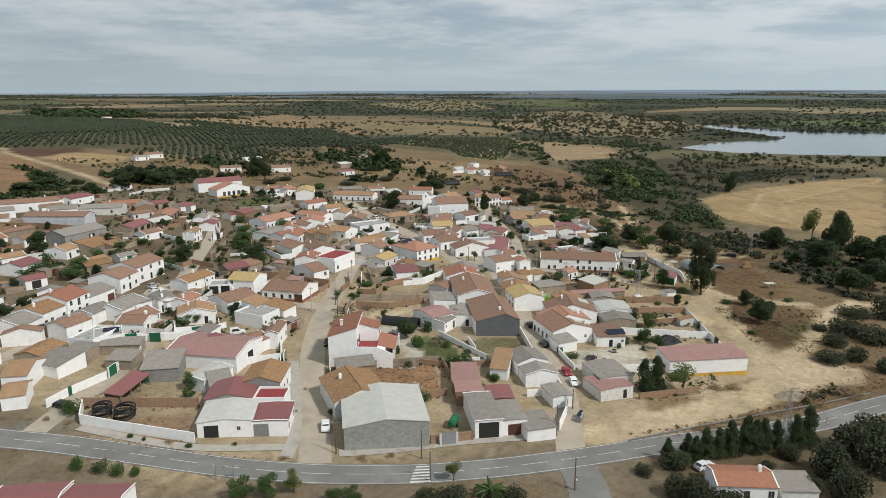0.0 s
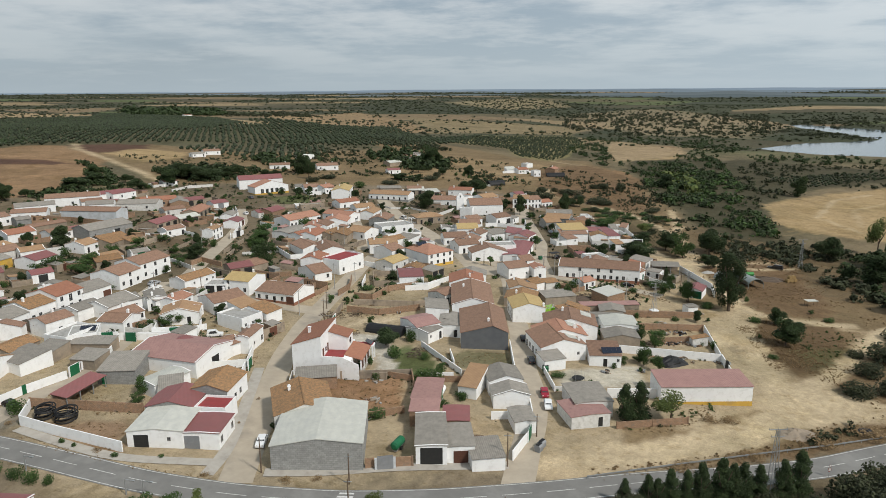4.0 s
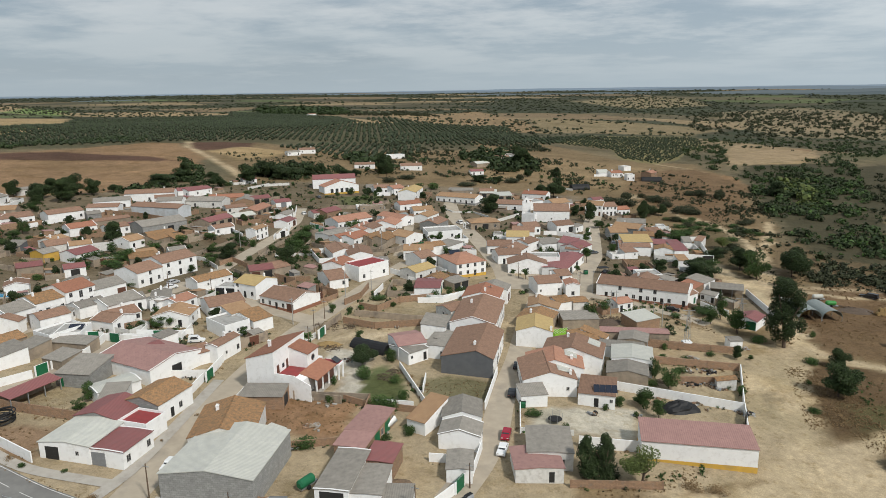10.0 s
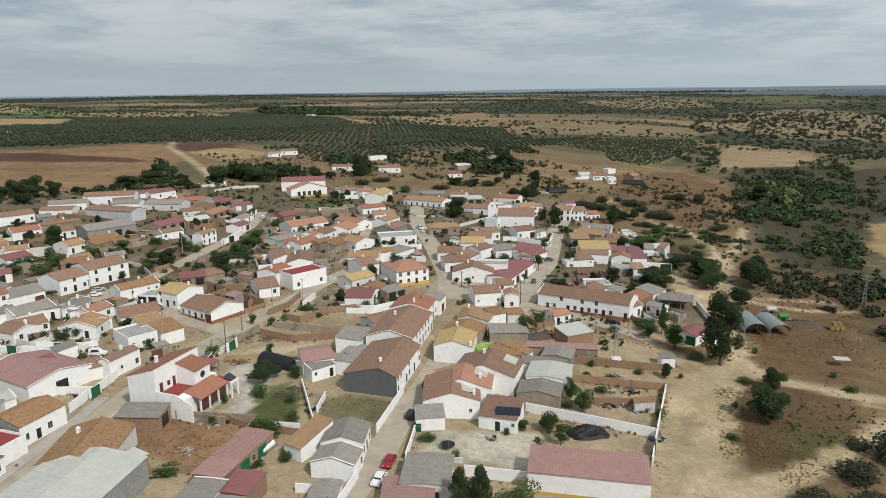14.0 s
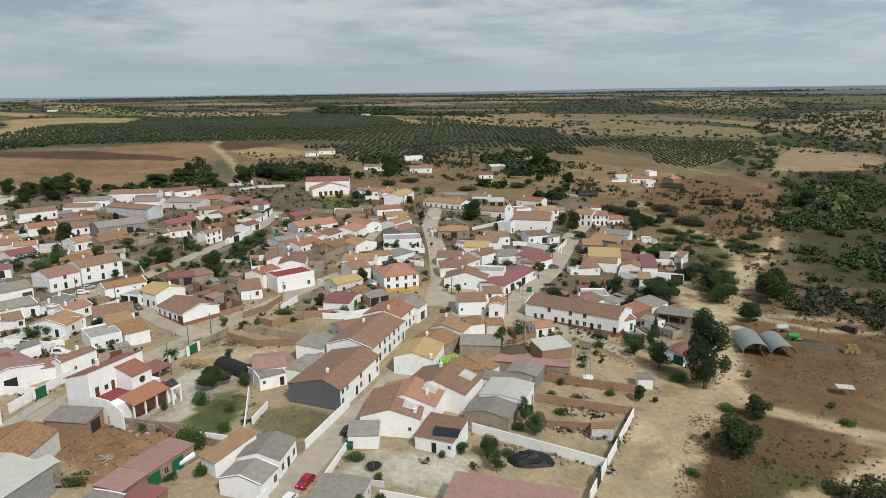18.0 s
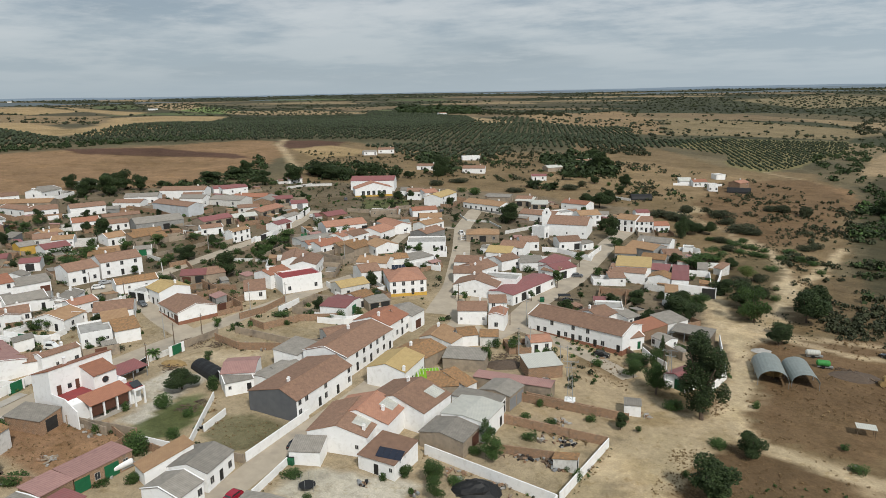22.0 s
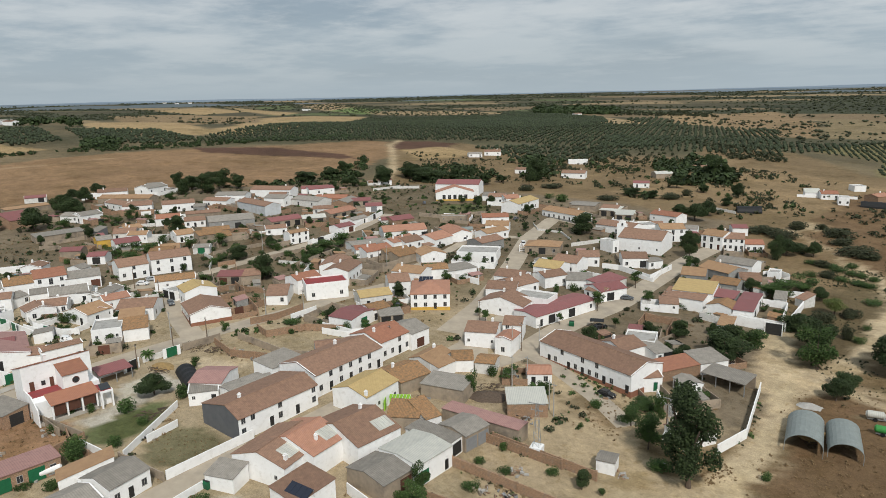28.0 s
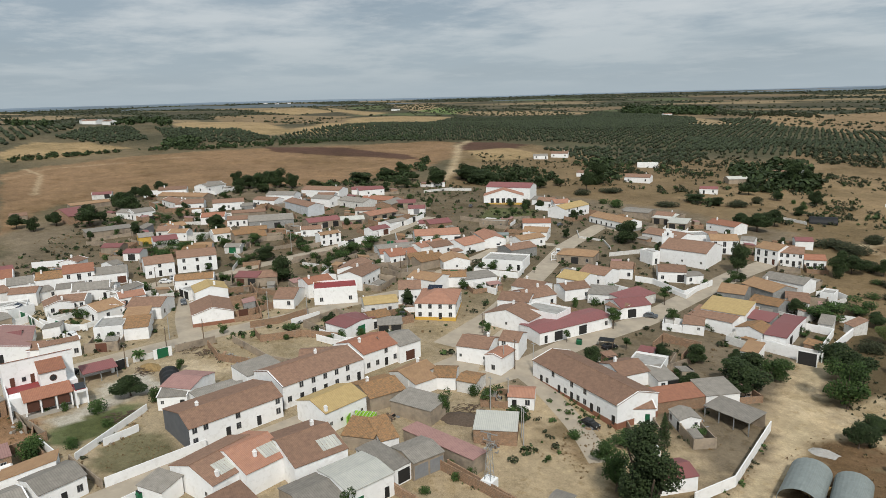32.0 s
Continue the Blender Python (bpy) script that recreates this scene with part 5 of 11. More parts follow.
# ---- smaller kinds of things ----
def solar_panels(x, y, length, depth, lift, turn):
    """Dark solar panels tilted on a frame on a roof."""
    root = tagged(new("solar_panel"), "dark blue-black solar panel tilted on a roof", "solar panel")
    root.matrix_basis = pose(x, y, ground(x, y) + lift, 0, 0, turn)
    k = max(2, int(length / 1.1))
    bm = bmesh.new()
    for u in (-length / 2, length / 2 - 0.06):
        block(bm, u, -depth / 2 + 0.1, -0.4, u + 0.06, -depth / 2 + 0.16, 0.05)
        block(bm, u, depth / 2 - 0.16, -0.4, u + 0.06, depth / 2 - 0.1, 0.95)
    part("rack", bm, STEEL, root)
    for i in range(k):
        bm = bmesh.new()
        block(bm, -length / 2 + i * length / k + 0.02, -depth / 2, -0.03, -length / 2 + (i + 1) * length / k - 0.02, depth / 2, 0.03)
        part("panel", bm, SOLAR, root, "", pose(0, 0, 0.5, 26))


def lime_awning(x, y, turn):
    root = tagged(new("lean_to"), "bright lime-green lean-to with white roof bars", "lean-to")
    root.matrix_basis = pose(x, y, ground(x, y), 0, 0, turn)
    bm = bmesh.new()
    block(bm, -2.8, 1.5, 0, 2.8, 1.7, 2.6)
    block(bm, -2.8, -1.5, 0, -2.6, 1.5, 2.6)
    block(bm, 2.6, -1.5, 0, 2.8, 1.5, 1.8)
    part("wall", bm, LIME, root)
    for i in range(8):
        bm = bmesh.new()
        block(bm, -2.75 + i * 0.78, -1.7, 2.6, -2.67 + i * 0.78, 1.7, 2.7)
        part("roof_bar", bm, PAINT, root)


def pergola(x, y, turn):
    root = tagged(new("pergola"), "white open pergola beside the kiosk", "pergola")
    root.matrix_basis = pose(x, y, ground(x, y), 0, 0, turn)
    for i in range(5):
        for v in (-2, 2):
            bm = bmesh.new()
            block(bm, -6 + 3 * i - 0.12, v - 0.12, -0.4, -6 + 3 * i + 0.12, v + 0.12, 2.7)
            part("post", bm, WHITE, root)
    for i in range(9):
        bm = bmesh.new()
        block(bm, -6.2 + 1.5 * i, -2.4, 2.7, -5.9 + 1.5 * i, 2.4, 2.9)
        part("beam", bm, WHITE, root)
    for v in (-2, 2):
        bm = bmesh.new()
        block(bm, -6.2, v - 0.1, 2.55, 6.2, v + 0.1, 2.7)
        block(bm, -6.2, v - 0.05, 0.6, 6.2, v + 0.05, 0.75)
        part("rail", bm, WHITE, root)


def bell_gable(x, y, turn):
    root = tagged(new("bell_gable"), "white stepped bell gable over the old church", "bell gable")
    root.matrix_basis = pose(x, y, ground(x, y), 0, 0, turn)
    bm = bmesh.new()
    for w, z0, z1 in ((2.2, -0.3, 7.6), (1.5, 7.6, 8.6), (0.8, 8.6, 9.3)):
        block(bm, -w, -0.3, z0, w, 0.3, z1)
    part("gable", bm, WHITE, root)
    bm = bmesh.new()
    tube(bm, (0, -0.36, 7.0), (0, -0.36, 8.0), 0.4, 0.2, 10)
    part("bell", bm, DARK_DOOR_BAY, root)


CARPAINT = {}


def car(x, y, turn, colour, shade, long=4.2, van=False):
    """A parked car with body, cabin glass, wheels, lamps."""
    root = tagged(new("van" if van else "car"), f"{colour} {'van' if van else 'hatchback car'} parked on the ground", "van" if van else "car")
    root.matrix_basis = pose(x, y, ground(x, y) + 0.05, 0, 0, turn)
    if colour not in CARPAINT:
        CARPAINT[colour] = material(colour + "_car_paint", shade, shade, 1.0, 0.25, spec=0.5)
    paint, L, W = CARPAINT[colour], long / 2, 0.86
    tall = 1.85 if van else 1.46
    body = [(-L, 0.32), (L * 0.97, 0.32), (L, 0.62), (L * 0.9, 0.84), (L * 0.45, 0.98), (-L * 0.92, 1.0), (-L, 0.8)]
    roof = [(L * 0.45, 0.98), (L * 0.12, tall), (-L * (0.9 if van else 0.62), tall), (-L * 0.94, 1.0)]
    bm = bmesh.new()
    for y0, y1, prof in ((-W, W, body), (-W * 0.86, W * 0.86, roof)):
        a = [bm.verts.new((u, y0, z)) for u, z in prof]
        b = [bm.verts.new((u, y1, z)) for u, z in prof]
        k = len(prof)
        bm.faces.new(a)
        bm.faces.new(b[::-1])
        for i in range(k):
            bm.faces.new((a[i], b[i], b[(i + 1) % k], a[(i + 1) % k]))
    bmesh.ops.recalc_face_normals(bm, faces=bm.faces)
    shell = part("body", bm, paint, root)
    glass = [([(L * 0.40, 1.04), (L * 0.13, tall - 0.08)], "windscreen"), ([(-L * (0.93 if van else 0.9), 1.06), (-L * (0.91 if van else 0.66), tall - 0.08)], "rear_window")]
    for (p, q), nm in glass:
        bm = bmesh.new()
        d = 0.03 if p[0] > 0 else -0.03
        prof = [(p[0] + d, p[1] + 0.02), (q[0] + d, q[1] + 0.02), (q[0] - d, q[1]), (p[0] - d, p[1])]
        prism(bm, [(0, 0), (0.001, 0), (0.001, 0.001)], 0, 0.001) if False else None
        a = [bm.verts.new((u, -W * 0.76, z)) for u, z in prof]
        b = [bm.verts.new((u, W * 0.76, z)) for u, z in prof]
        bm.faces.new(a)
        bm.faces.new(b[::-1])
        for i in range(4):
            bm.faces.new((a[i], b[i], b[(i + 1) % 4], a[(i + 1) % 4]))
        bmesh.ops.recalc_face_normals(bm, faces=bm.faces)
        part(nm, bm, GLASS, shell)
    for s in (-1, 1):
        bm = bmesh.new()
        v0, v1 = s * W * 0.845, s * W * 0.875
        prof = [(L * 0.34, 1.04), (L * 0.10, tall - 0.1), (-L * 0.55, tall - 0.1), (-L * 0.74, 1.04)]
        a = [bm.verts.new((u, v0, z)) for u, z in prof]
        b = [bm.verts.new((u, v1, z)) for u, z in prof]
        bm.faces.new(a)
        bm.faces.new(b[::-1])
        for i in range(4):
            bm.faces.new((a[i], b[i], b[(i + 1) % 4], a[(i + 1) % 4]))
        bmesh.ops.recalc_face_normals(bm, faces=bm.faces)
        part("side_window", bm, GLASS, shell)
        for u in (-L * 0.62, L * 0.62):
            bm = bmesh.new()
            tube(bm, (u, s * (W - 0.2), 0.31), (u, s * (W + 0.02), 0.31), 0.31, None, 14)
            wheel = part("wheel", bm, RUBBER, root)
            bm = bmesh.new()
            tube(bm, (u, s * (W + 0.0), 0.31), (u, s * (W + 0.03), 0.31), 0.19, None, 10)
            part("rim", bm, STEEL, wheel)
        for u, m in ((L * 0.955, PAINT), (-L - 0.01, PLINTH)):
            bm = bmesh.new()
            block(bm, u - 0.05, s * 0.55 - 0.16, 0.66, u + 0.05, s * 0.55 + 0.16, 0.8)
            part("lamp", bm, m, shell)


def lattice_pylon(x, y, height, base, turn=0, plinth=0.0):
    """A steel lattice mast with cross arms, on a white plinth if it has one."""
    root = tagged(new("power_pylon"), "grey steel lattice power pylon with short cross arms", "pylon")
    root.matrix_basis = pose(x, y, ground(x, y) - 0.1, 0, 0, turn)
    if plinth:
        bm = bmesh.new()
        block(bm, -base * 0.9, -base * 0.9, -0.3, base * 0.9, base * 0.9, plinth)
        part("plinth", bm, WHITE, root)
    k = 9

    def at(i, c):
        w = base / 2 * (1 - 0.72 * i / k)
        return Vector((w * c[0], w * c[1], plinth + (height - plinth) * i / k))

    cs = ((-1, -1), (1, -1), (1, 1), (-1, 1))
    for c in cs:
        bm = bmesh.new()
        tube(bm, at(0, c), at(k, c), 0.055, 0.045, 4)
        part("leg", bm, STEEL, root)
    for j in range(4):
        for i in range(k):
            a, b = (cs[j], cs[(j + 1) % 4]) if i % 2 else (cs[(j + 1) % 4], cs[j])
            bm = bmesh.new()
            tube(bm, at(i, a), at(i + 1, b), 0.03, None, 4)
            part("brace", bm, STEEL, root)
    for z, w in ((height, 1.7), (height - 1.4, 1.2)):
        bm = bmesh.new()
        block(bm, -w, -0.06, z - 0.06, w, 0.06, z + 0.06)
        arm = part("cross_arm", bm, STEEL, root)
        for u in (-w + 0.1, 0, w - 0.1):
            bm = bmesh.new()
            tube(bm, (u, 0, z + 0.06), (u, 0, z + 0.4), 0.06, 0.04, 6)
            part("insulator", bm, CONCRETE, arm)


def pole(x, y, height=8.0, mat="wood", lamp=False, turn=0):
    kind = "street_lamp" if lamp else "utility_pole"
    root = tagged(new(kind), "grey street lamp on a tall post" if lamp else f"tall {'wooden' if mat == 'wood' else 'concrete'} utility pole", "street lamp" if lamp else "pole")
    root.matrix_basis = pose(x, y, ground(x, y) - 0.3, 0, 0, turn)
    bm = bmesh.new()
    tube(bm, (0, 0, 0), (0, 0, height + 0.3), 0.15, 0.09, 7)
    part("post", bm, {"wood": WOOD, "concrete": CONCRETE, "steel": STEEL}[mat], root)
    bm = bmesh.new()
    if lamp:
        block(bm, 0, -0.05, height + 0.1, 1.4, 0.05, height + 0.2)
        block(bm, 1.1, -0.16, height, 1.8, 0.16, height + 0.14)
        part("lamp_head", bm, STEEL, root)
    else:
        block(bm, -0.7, -0.06, height - 0.3, 0.7, 0.06, height - 0.2)
        part("cross_bar", bm, STEEL, root)


def hangar(x, y, turn, length, width, h):
    """A round-roofed open shelter."""
    root = tagged(new("arched_shelter"), "open barrel-roofed shelter of grey-green sheet metal", "shelter", "arched shelters")
    root.matrix_basis = pose(x, y, ground(x, y), 0, 0, turn)
    bm = bmesh.new()
    n, L, R = 12, length / 2, width / 2
    rings = []
    for u in (-L, L):
        for k in (0, 0.07):
            rings.append([bm.verts.new((u, (R - k) * math.cos(math.pi * i / n), 1.4 + (h - 1.4 - k) * math.sin(math.pi * i / n))) for i in range(n + 1)])
    for i in range(n):
        for a, b in ((0, 2), (3, 1), (1, 0), (2, 3)):
            bm.faces.new((rings[a][i], rings[a][i + 1], rings[b][i + 1], rings[b][i]))
    bmesh.ops.recalc_face_normals(bm, faces=bm.faces)
    part("roof", bm, GREYGREEN, root)
    for s in (-1, 1):
        for u in (-L + 0.1, 0, L - 0.1):
            bm = bmesh.new()
            tube(bm, (u, s * (R - 0.06), -0.4), (u, s * (R - 0.06), 1.5), 0.07, None, 6)
            part("post", bm, STEEL, root)


def bales(x, y, turn, nx, ny, nz, round_bales=False):
    root = tagged(new("bale_stack"), "stack of round straw bales" if round_bales else "stack of rectangular straw bales", "straw bales")
    root.matrix_basis = pose(x, y, ground(x, y), 0, 0, turn)
    rng = random.Random(int(x * 7))
    for k in range(nz):
        for i in range(nx - (k if round_bales else 0)):
            for j in range(ny):
                bm = bmesh.new()
                if round_bales:
                    tube(bm, (i * 1.5 + k * 0.75, j * 1.4, 0.7 + k * 1.2), (i * 1.5 + k * 0.75, j * 1.4 + 1.25, 0.7 + k * 1.2), 0.72, None, 12)
                else:
                    a = rng.uniform(-0.06, 0.06)
                    block(bm, i * 2.1 + a, j * 1.1 + a, k * 0.8, i * 2.1 + 2.0 + a, j * 1.1 + 1.05 + a, k * 0.8 + 0.78)
                part("bale", bm, STRAW, root)


def coil(x, y, r, n):
    """A heap of coiled black pipe."""
    root = tagged(new("pipe_coil"), "heap of coiled black irrigation pipe", "pipe coil")
    root.matrix_basis = pose(x, y, ground(x, y))
    rng = random.Random(int(r * 10))
    bm, rows, segs = bmesh.new(), [], 22
    for k in range(n * segs):
        i = k // segs
        a = 2 * math.pi * k / segs
        rr = r * (0.86 + 0.13 * math.sin(k * 0.13) + rng.uniform(-0.01, 0.01))
        mid = Vector((rr * math.cos(a), rr * math.sin(a), 0.2 + 0.26 * k / segs + 0.25 * math.sin(a + i * 0.9)))
        out = Vector((math.cos(a), math.sin(a), 0))
        rows.append([bm.verts.new(mid + 0.13 * (math.cos(q) * out + math.sin(q) * Vector((0, 0, 1)))) for q in [2 * math.pi * j / 5 for j in range(5)]])
    for p, q in zip(rows, rows[1:]):
        for j in range(5):
            bm.faces.new((p[j], q[j], q[(j + 1) % 5], p[(j + 1) % 5]))
    part("pipe", bm, BLACK, root)


def heap(x, y, r, h, mat, label, name="mound", category="mound"):
    """An uneven heap."""
    bm = bmesh.new()
    rng = random.Random(int(x * 3 + y))
    rings = []
    for k in range(6):
        rr = r * (1 - k / 5.5)
        rings.append([bm.verts.new((rr * math.cos(a) * rng.uniform(0.85, 1.15) * 1.5, rr * math.sin(a) * rng.uniform(0.85, 1.15), h * (k / 5) ** 0.8 * rng.uniform(0.85, 1.1) - 0.15)) for a in [2 * math.pi * i / 16 for i in range(16)]])
    for a, b in zip(rings, rings[1:]):
        for i in range(16):
            bm.faces.new((a[i], a[(i + 1) % 16], b[(i + 1) % 16], b[i]))
    bm.faces.new(rings[-1])
    ob = part(name, bm, mat)
    ob.matrix_basis = pose(x, y, ground(x, y), 0, 0, rng.uniform(0, 40))
    tagged(ob, label, category)


def tank(x, y, turn, length, r, mat, label, wheels=True):
    root = tagged(new("tank_trailer" if wheels else "tank"), label, "tank")
    root.matrix_basis = pose(x, y, ground(x, y), 0, 0, turn)
    z = r + 0.55
    bm = bmesh.new()
    tube(bm, (-length / 2, 0, z), (length / 2, 0, z), r, None, 16)
    for s in (-1, 1):
        tube(bm, (s * length / 2, 0, z), (s * (length / 2 + 0.3), 0, z), r, r * 0.55, 16)
    part("barrel", bm, mat, root)
    bm = bmesh.new()
    block(bm, -length / 2, -0.4, 0.3, length / 2 + 1.0, 0.4, 0.62)
    part("chassis", bm, STEEL, root)
    if wheels:
        for s in (-1, 1):
            bm = bmesh.new()
            tube(bm, (0, s * (r * 0.7), 0.42), (0, s * (r * 0.7 + 0.25), 0.42), 0.42, None, 12)
            part("wheel", bm, RUBBER, root)


def tunnel(x, y, turn, length, r):
    """A low tunnel covered in black netting."""
    root = tagged(new("net_tunnel"), "low tunnel covered with black netting", "tunnel")
    root.matrix_basis = pose(x, y, ground(x, y), 0, 0, turn)
    bm = bmesh.new()
    n, k = 10, 8
    rows = [[bm.verts.new((-length / 2 + length * j / k, r * math.cos(math.pi * i / n), (r * 0.95 + 0.12 * (j % 2)) * math.sin(math.pi * i / n) - 0.1)) for i in range(n + 1)] for j in range(k + 1)]
    for a, b in zip(rows, rows[1:]):
        for i in range(n):
            bm.faces.new((a[i], a[i + 1], b[i + 1], b[i]))
    bm.faces.new(rows[0])
    bm.faces.new(rows[-1][::-1])
    bmesh.ops.recalc_face_normals(bm, faces=bm.faces)
    part("cover", bm, BLACK, root)


def palm(x, y, h, r):
    root = tagged(new("palm_tree"), "short palm with arching green fronds", "palm")
    root.matrix_basis = pose(x, y, ground(x, y) - 0.1)
    bm = bmesh.new()
    tube(bm, (0, 0, 0), (0.1, 0, h), 0.28, 0.2, 8)
    part("trunk", bm, BARK, root)
    rng = random.Random(int(x * 5))
    bm = bmesh.new()
    for i in range(34):
        a, up = rng.uniform(0, 6.28), rng.uniform(0.1, 1.3)
        prev = None
        for k in range(6):
            d = r * k / 5
            z = h + math.sin(up) * d - 0.55 * d * d / r
            c, s = math.cos(a), math.sin(a)
            w = 0.34 * (1 - abs(k - 2) / 4)
            row = [bm.verts.new((c * d * math.cos(up * 0.6) - s * v * w, s * d * math.cos(up * 0.6) + c * v * w, z - abs(v) * 0.2)) for v in (-1, 0, 1)]
            if prev:
                for q in range(2):
                    bm.faces.new((prev[q], prev[q + 1], row[q + 1], row[q]))
            prev = row
    part("fronds", bm, LEAF, root)


def guard_rail(line):
    root = tagged(new("guard_rail"), "low galvanised guard rail along the road verge", "guard rail")
    pts = []
    for (x0, y0), (x1, y1) in zip(line, line[1:]):
        k = max(1, int(math.hypot(x1 - x0, y1 - y0) / 4))
        pts += [(x0 + (x1 - x0) * i / k, y0 + (y1 - y0) * i / k) for i in range(k)]
    pts.append(line[-1])
    for (x0, y0), (x1, y1) in zip(pts, pts[1:]):
        p, q = Vector((x0, y0, ground(x0, y0) + 0.6)), Vector((x1, y1, ground(x1, y1) + 0.6))
        m = Matrix.Translation(p) @ (q - p).to_track_quat("X", "Z").to_matrix().to_4x4()
        bm = bmesh.new()
        d = (q - p).length
        for z in (-0.12, 0.05):
            block(bm, 0, -0.04, z, d, 0.04, z + 0.11)
        part("rail", bm, STEEL, root, "", m)
        bm = bmesh.new()
        block(bm, -0.05, 0.05, -1.0, 0.05, 0.15, 0.12)
        part("post", bm, STEEL, root, "", m)


def road_line(line, offset, width, dash=0.0, name="road_marking"):
    """A painted line that runs at a distance from the road's middle."""
    pts = []
    for (x0, y0), (x1, y1) in zip(line, line[1:]):
        k = max(1, int(math.hypot(x1 - x0, y1 - y0) / 2.5))
        pts += [(x0 + (x1 - x0) * i / k, y0 + (y1 - y0) * i / k) for i in range(k)]
    pts.append(line[-1])
    for _ in range(4):
        pts = [pts[0]] + [((a[0] + 2 * b[0] + c[0]) / 4, (a[1] + 2 * b[1] + c[1]) / 4) for a, b, c in zip(pts, pts[1:], pts[2:])] + [pts[-1]]
    bm = bmesh.new()
    prev = None
    for i, (px, py) in enumerate(pts[1:-1]):
        a, b = pts[i], pts[i + 2]
        d = math.hypot(b[0] - a[0], b[1] - a[1]) or 1
        nx, ny = -(b[1] - a[1]) / d, (b[0] - a[0]) / d
        row = [bm.verts.new((px + nx * (offset + u), py + ny * (offset + u), ground(px + nx * (offset + u), py + ny * (offset + u)) + 0.085)) for u in (-width / 2, width / 2)]
        if prev and (not dash or i % 3):
            f = bm.faces.new((prev[0], prev[1], row[1], row[0]))
        prev = row
    bmesh.ops.recalc_face_normals(bm, faces=bm.faces)
    if sum(f.normal.z for f in bm.faces) < 0:
        bmesh.ops.reverse_faces(bm, faces=bm.faces)
    tagged(part(name, bm, PAINT), "worn white painted road line", "road marking", kind="structure")


def crossing(x, y, turn):
    root = tagged(new("zebra_crossing"), "white zebra crossing painted on the asphalt", "road marking", kind="structure")
    root.matrix_basis = pose(x, y, ground(x, y) + 0.10, 0, 0, turn)
    for i in range(6):
        bm = bmesh.new()
        block(bm, -2.0, -2.75 + i * 1.0, -0.01, 2.0, -2.25 + i * 1.0, 0.012)
        part("stripe", bm, PAINT, root)


def sign(x, y, turn, shape="round", h=2.4):
    root = tagged(new("road_sign"), "red-rimmed round road sign on a steel post" if shape == "round" else "red-rimmed triangular and round road signs on a post", "road sign")
    root.matrix_basis = pose(x, y, ground(x, y) - 0.2, 0, 0, turn)
    bm = bmesh.new()
    tube(bm, (0, 0, 0), (0, 0, h + 0.2), 0.04, None, 6)
    part("post", bm, STEEL, root)
    z = h
    for n, zz in ((3, z), (16, z - 0.8)) if shape != "round" else ((16, z),):
        bm = bmesh.new()
        ph = math.pi / 2
        a = [bm.verts.new((0.42 * math.cos(ph + 2 * math.pi * i / n), -0.06, zz + 0.42 * math.sin(ph + 2 * math.pi * i / n))) for i in range(n)]
        b = [bm.verts.new((v.co.x, -0.04, v.co.z)) for v in a]
        bm.faces.new(a)
        bm.faces.new(b[::-1])
        for i in range(n):
            bm.faces.new((a[i], b[i], b[(i + 1) % n], a[(i + 1) % n]))
        bmesh.ops.recalc_face_normals(bm, faces=bm.faces)
        plate = part("plate", bm, PLINTH, root)
        bm = bmesh.new()
        bm.faces.new([bm.verts.new((0.3 * math.cos(ph + 2 * math.pi * i / n), -0.065, zz + 0.3 * math.sin(ph + 2 * math.pi * i / n))) for i in range(n)])
        part("face", bm, PAINT, plate)


def container(x, y, turn, mat, label):
    root = tagged(new("waste_container"), label, "container")
    root.matrix_basis = pose(x, y, ground(x, y) + 0.1, 0, 0, turn)
    bm = bmesh.new()
    prism(bm, [(-0.55, 0), (0.55, 0), (0.65, 1.1), (0.3, 1.45), (-0.3, 1.45), (-0.65, 1.1)], -0.7, 0.7)
    part("bin", bm, mat, root)
    bm = bmesh.new()
    block(bm, -0.72, -0.35, 1.45, 0.72, 0.35, 1.52)
    part("lid", bm, BLACK, root)


def shelter(x, y, turn, w, d, h, mat, label):
    """A small roof on four posts."""
    root = tagged(new("shelter"), label, "shelter")
    root.matrix_basis = pose(x, y, ground(x, y), 0, 0, turn)
    for u in (-w / 2, w / 2):
        for v in (-d / 2, d / 2):
            bm = bmesh.new()
            tube(bm, (u, v, -0.3), (u, v, h), 0.06, None, 6)
            part("post", bm, WOOD, root)
    bm = bmesh.new()
    block(bm, -w / 2 - 0.3, -d / 2 - 0.3, h, w / 2 + 0.3, d / 2 + 0.3, h + 0.1)
    part("roof", bm, mat, root)




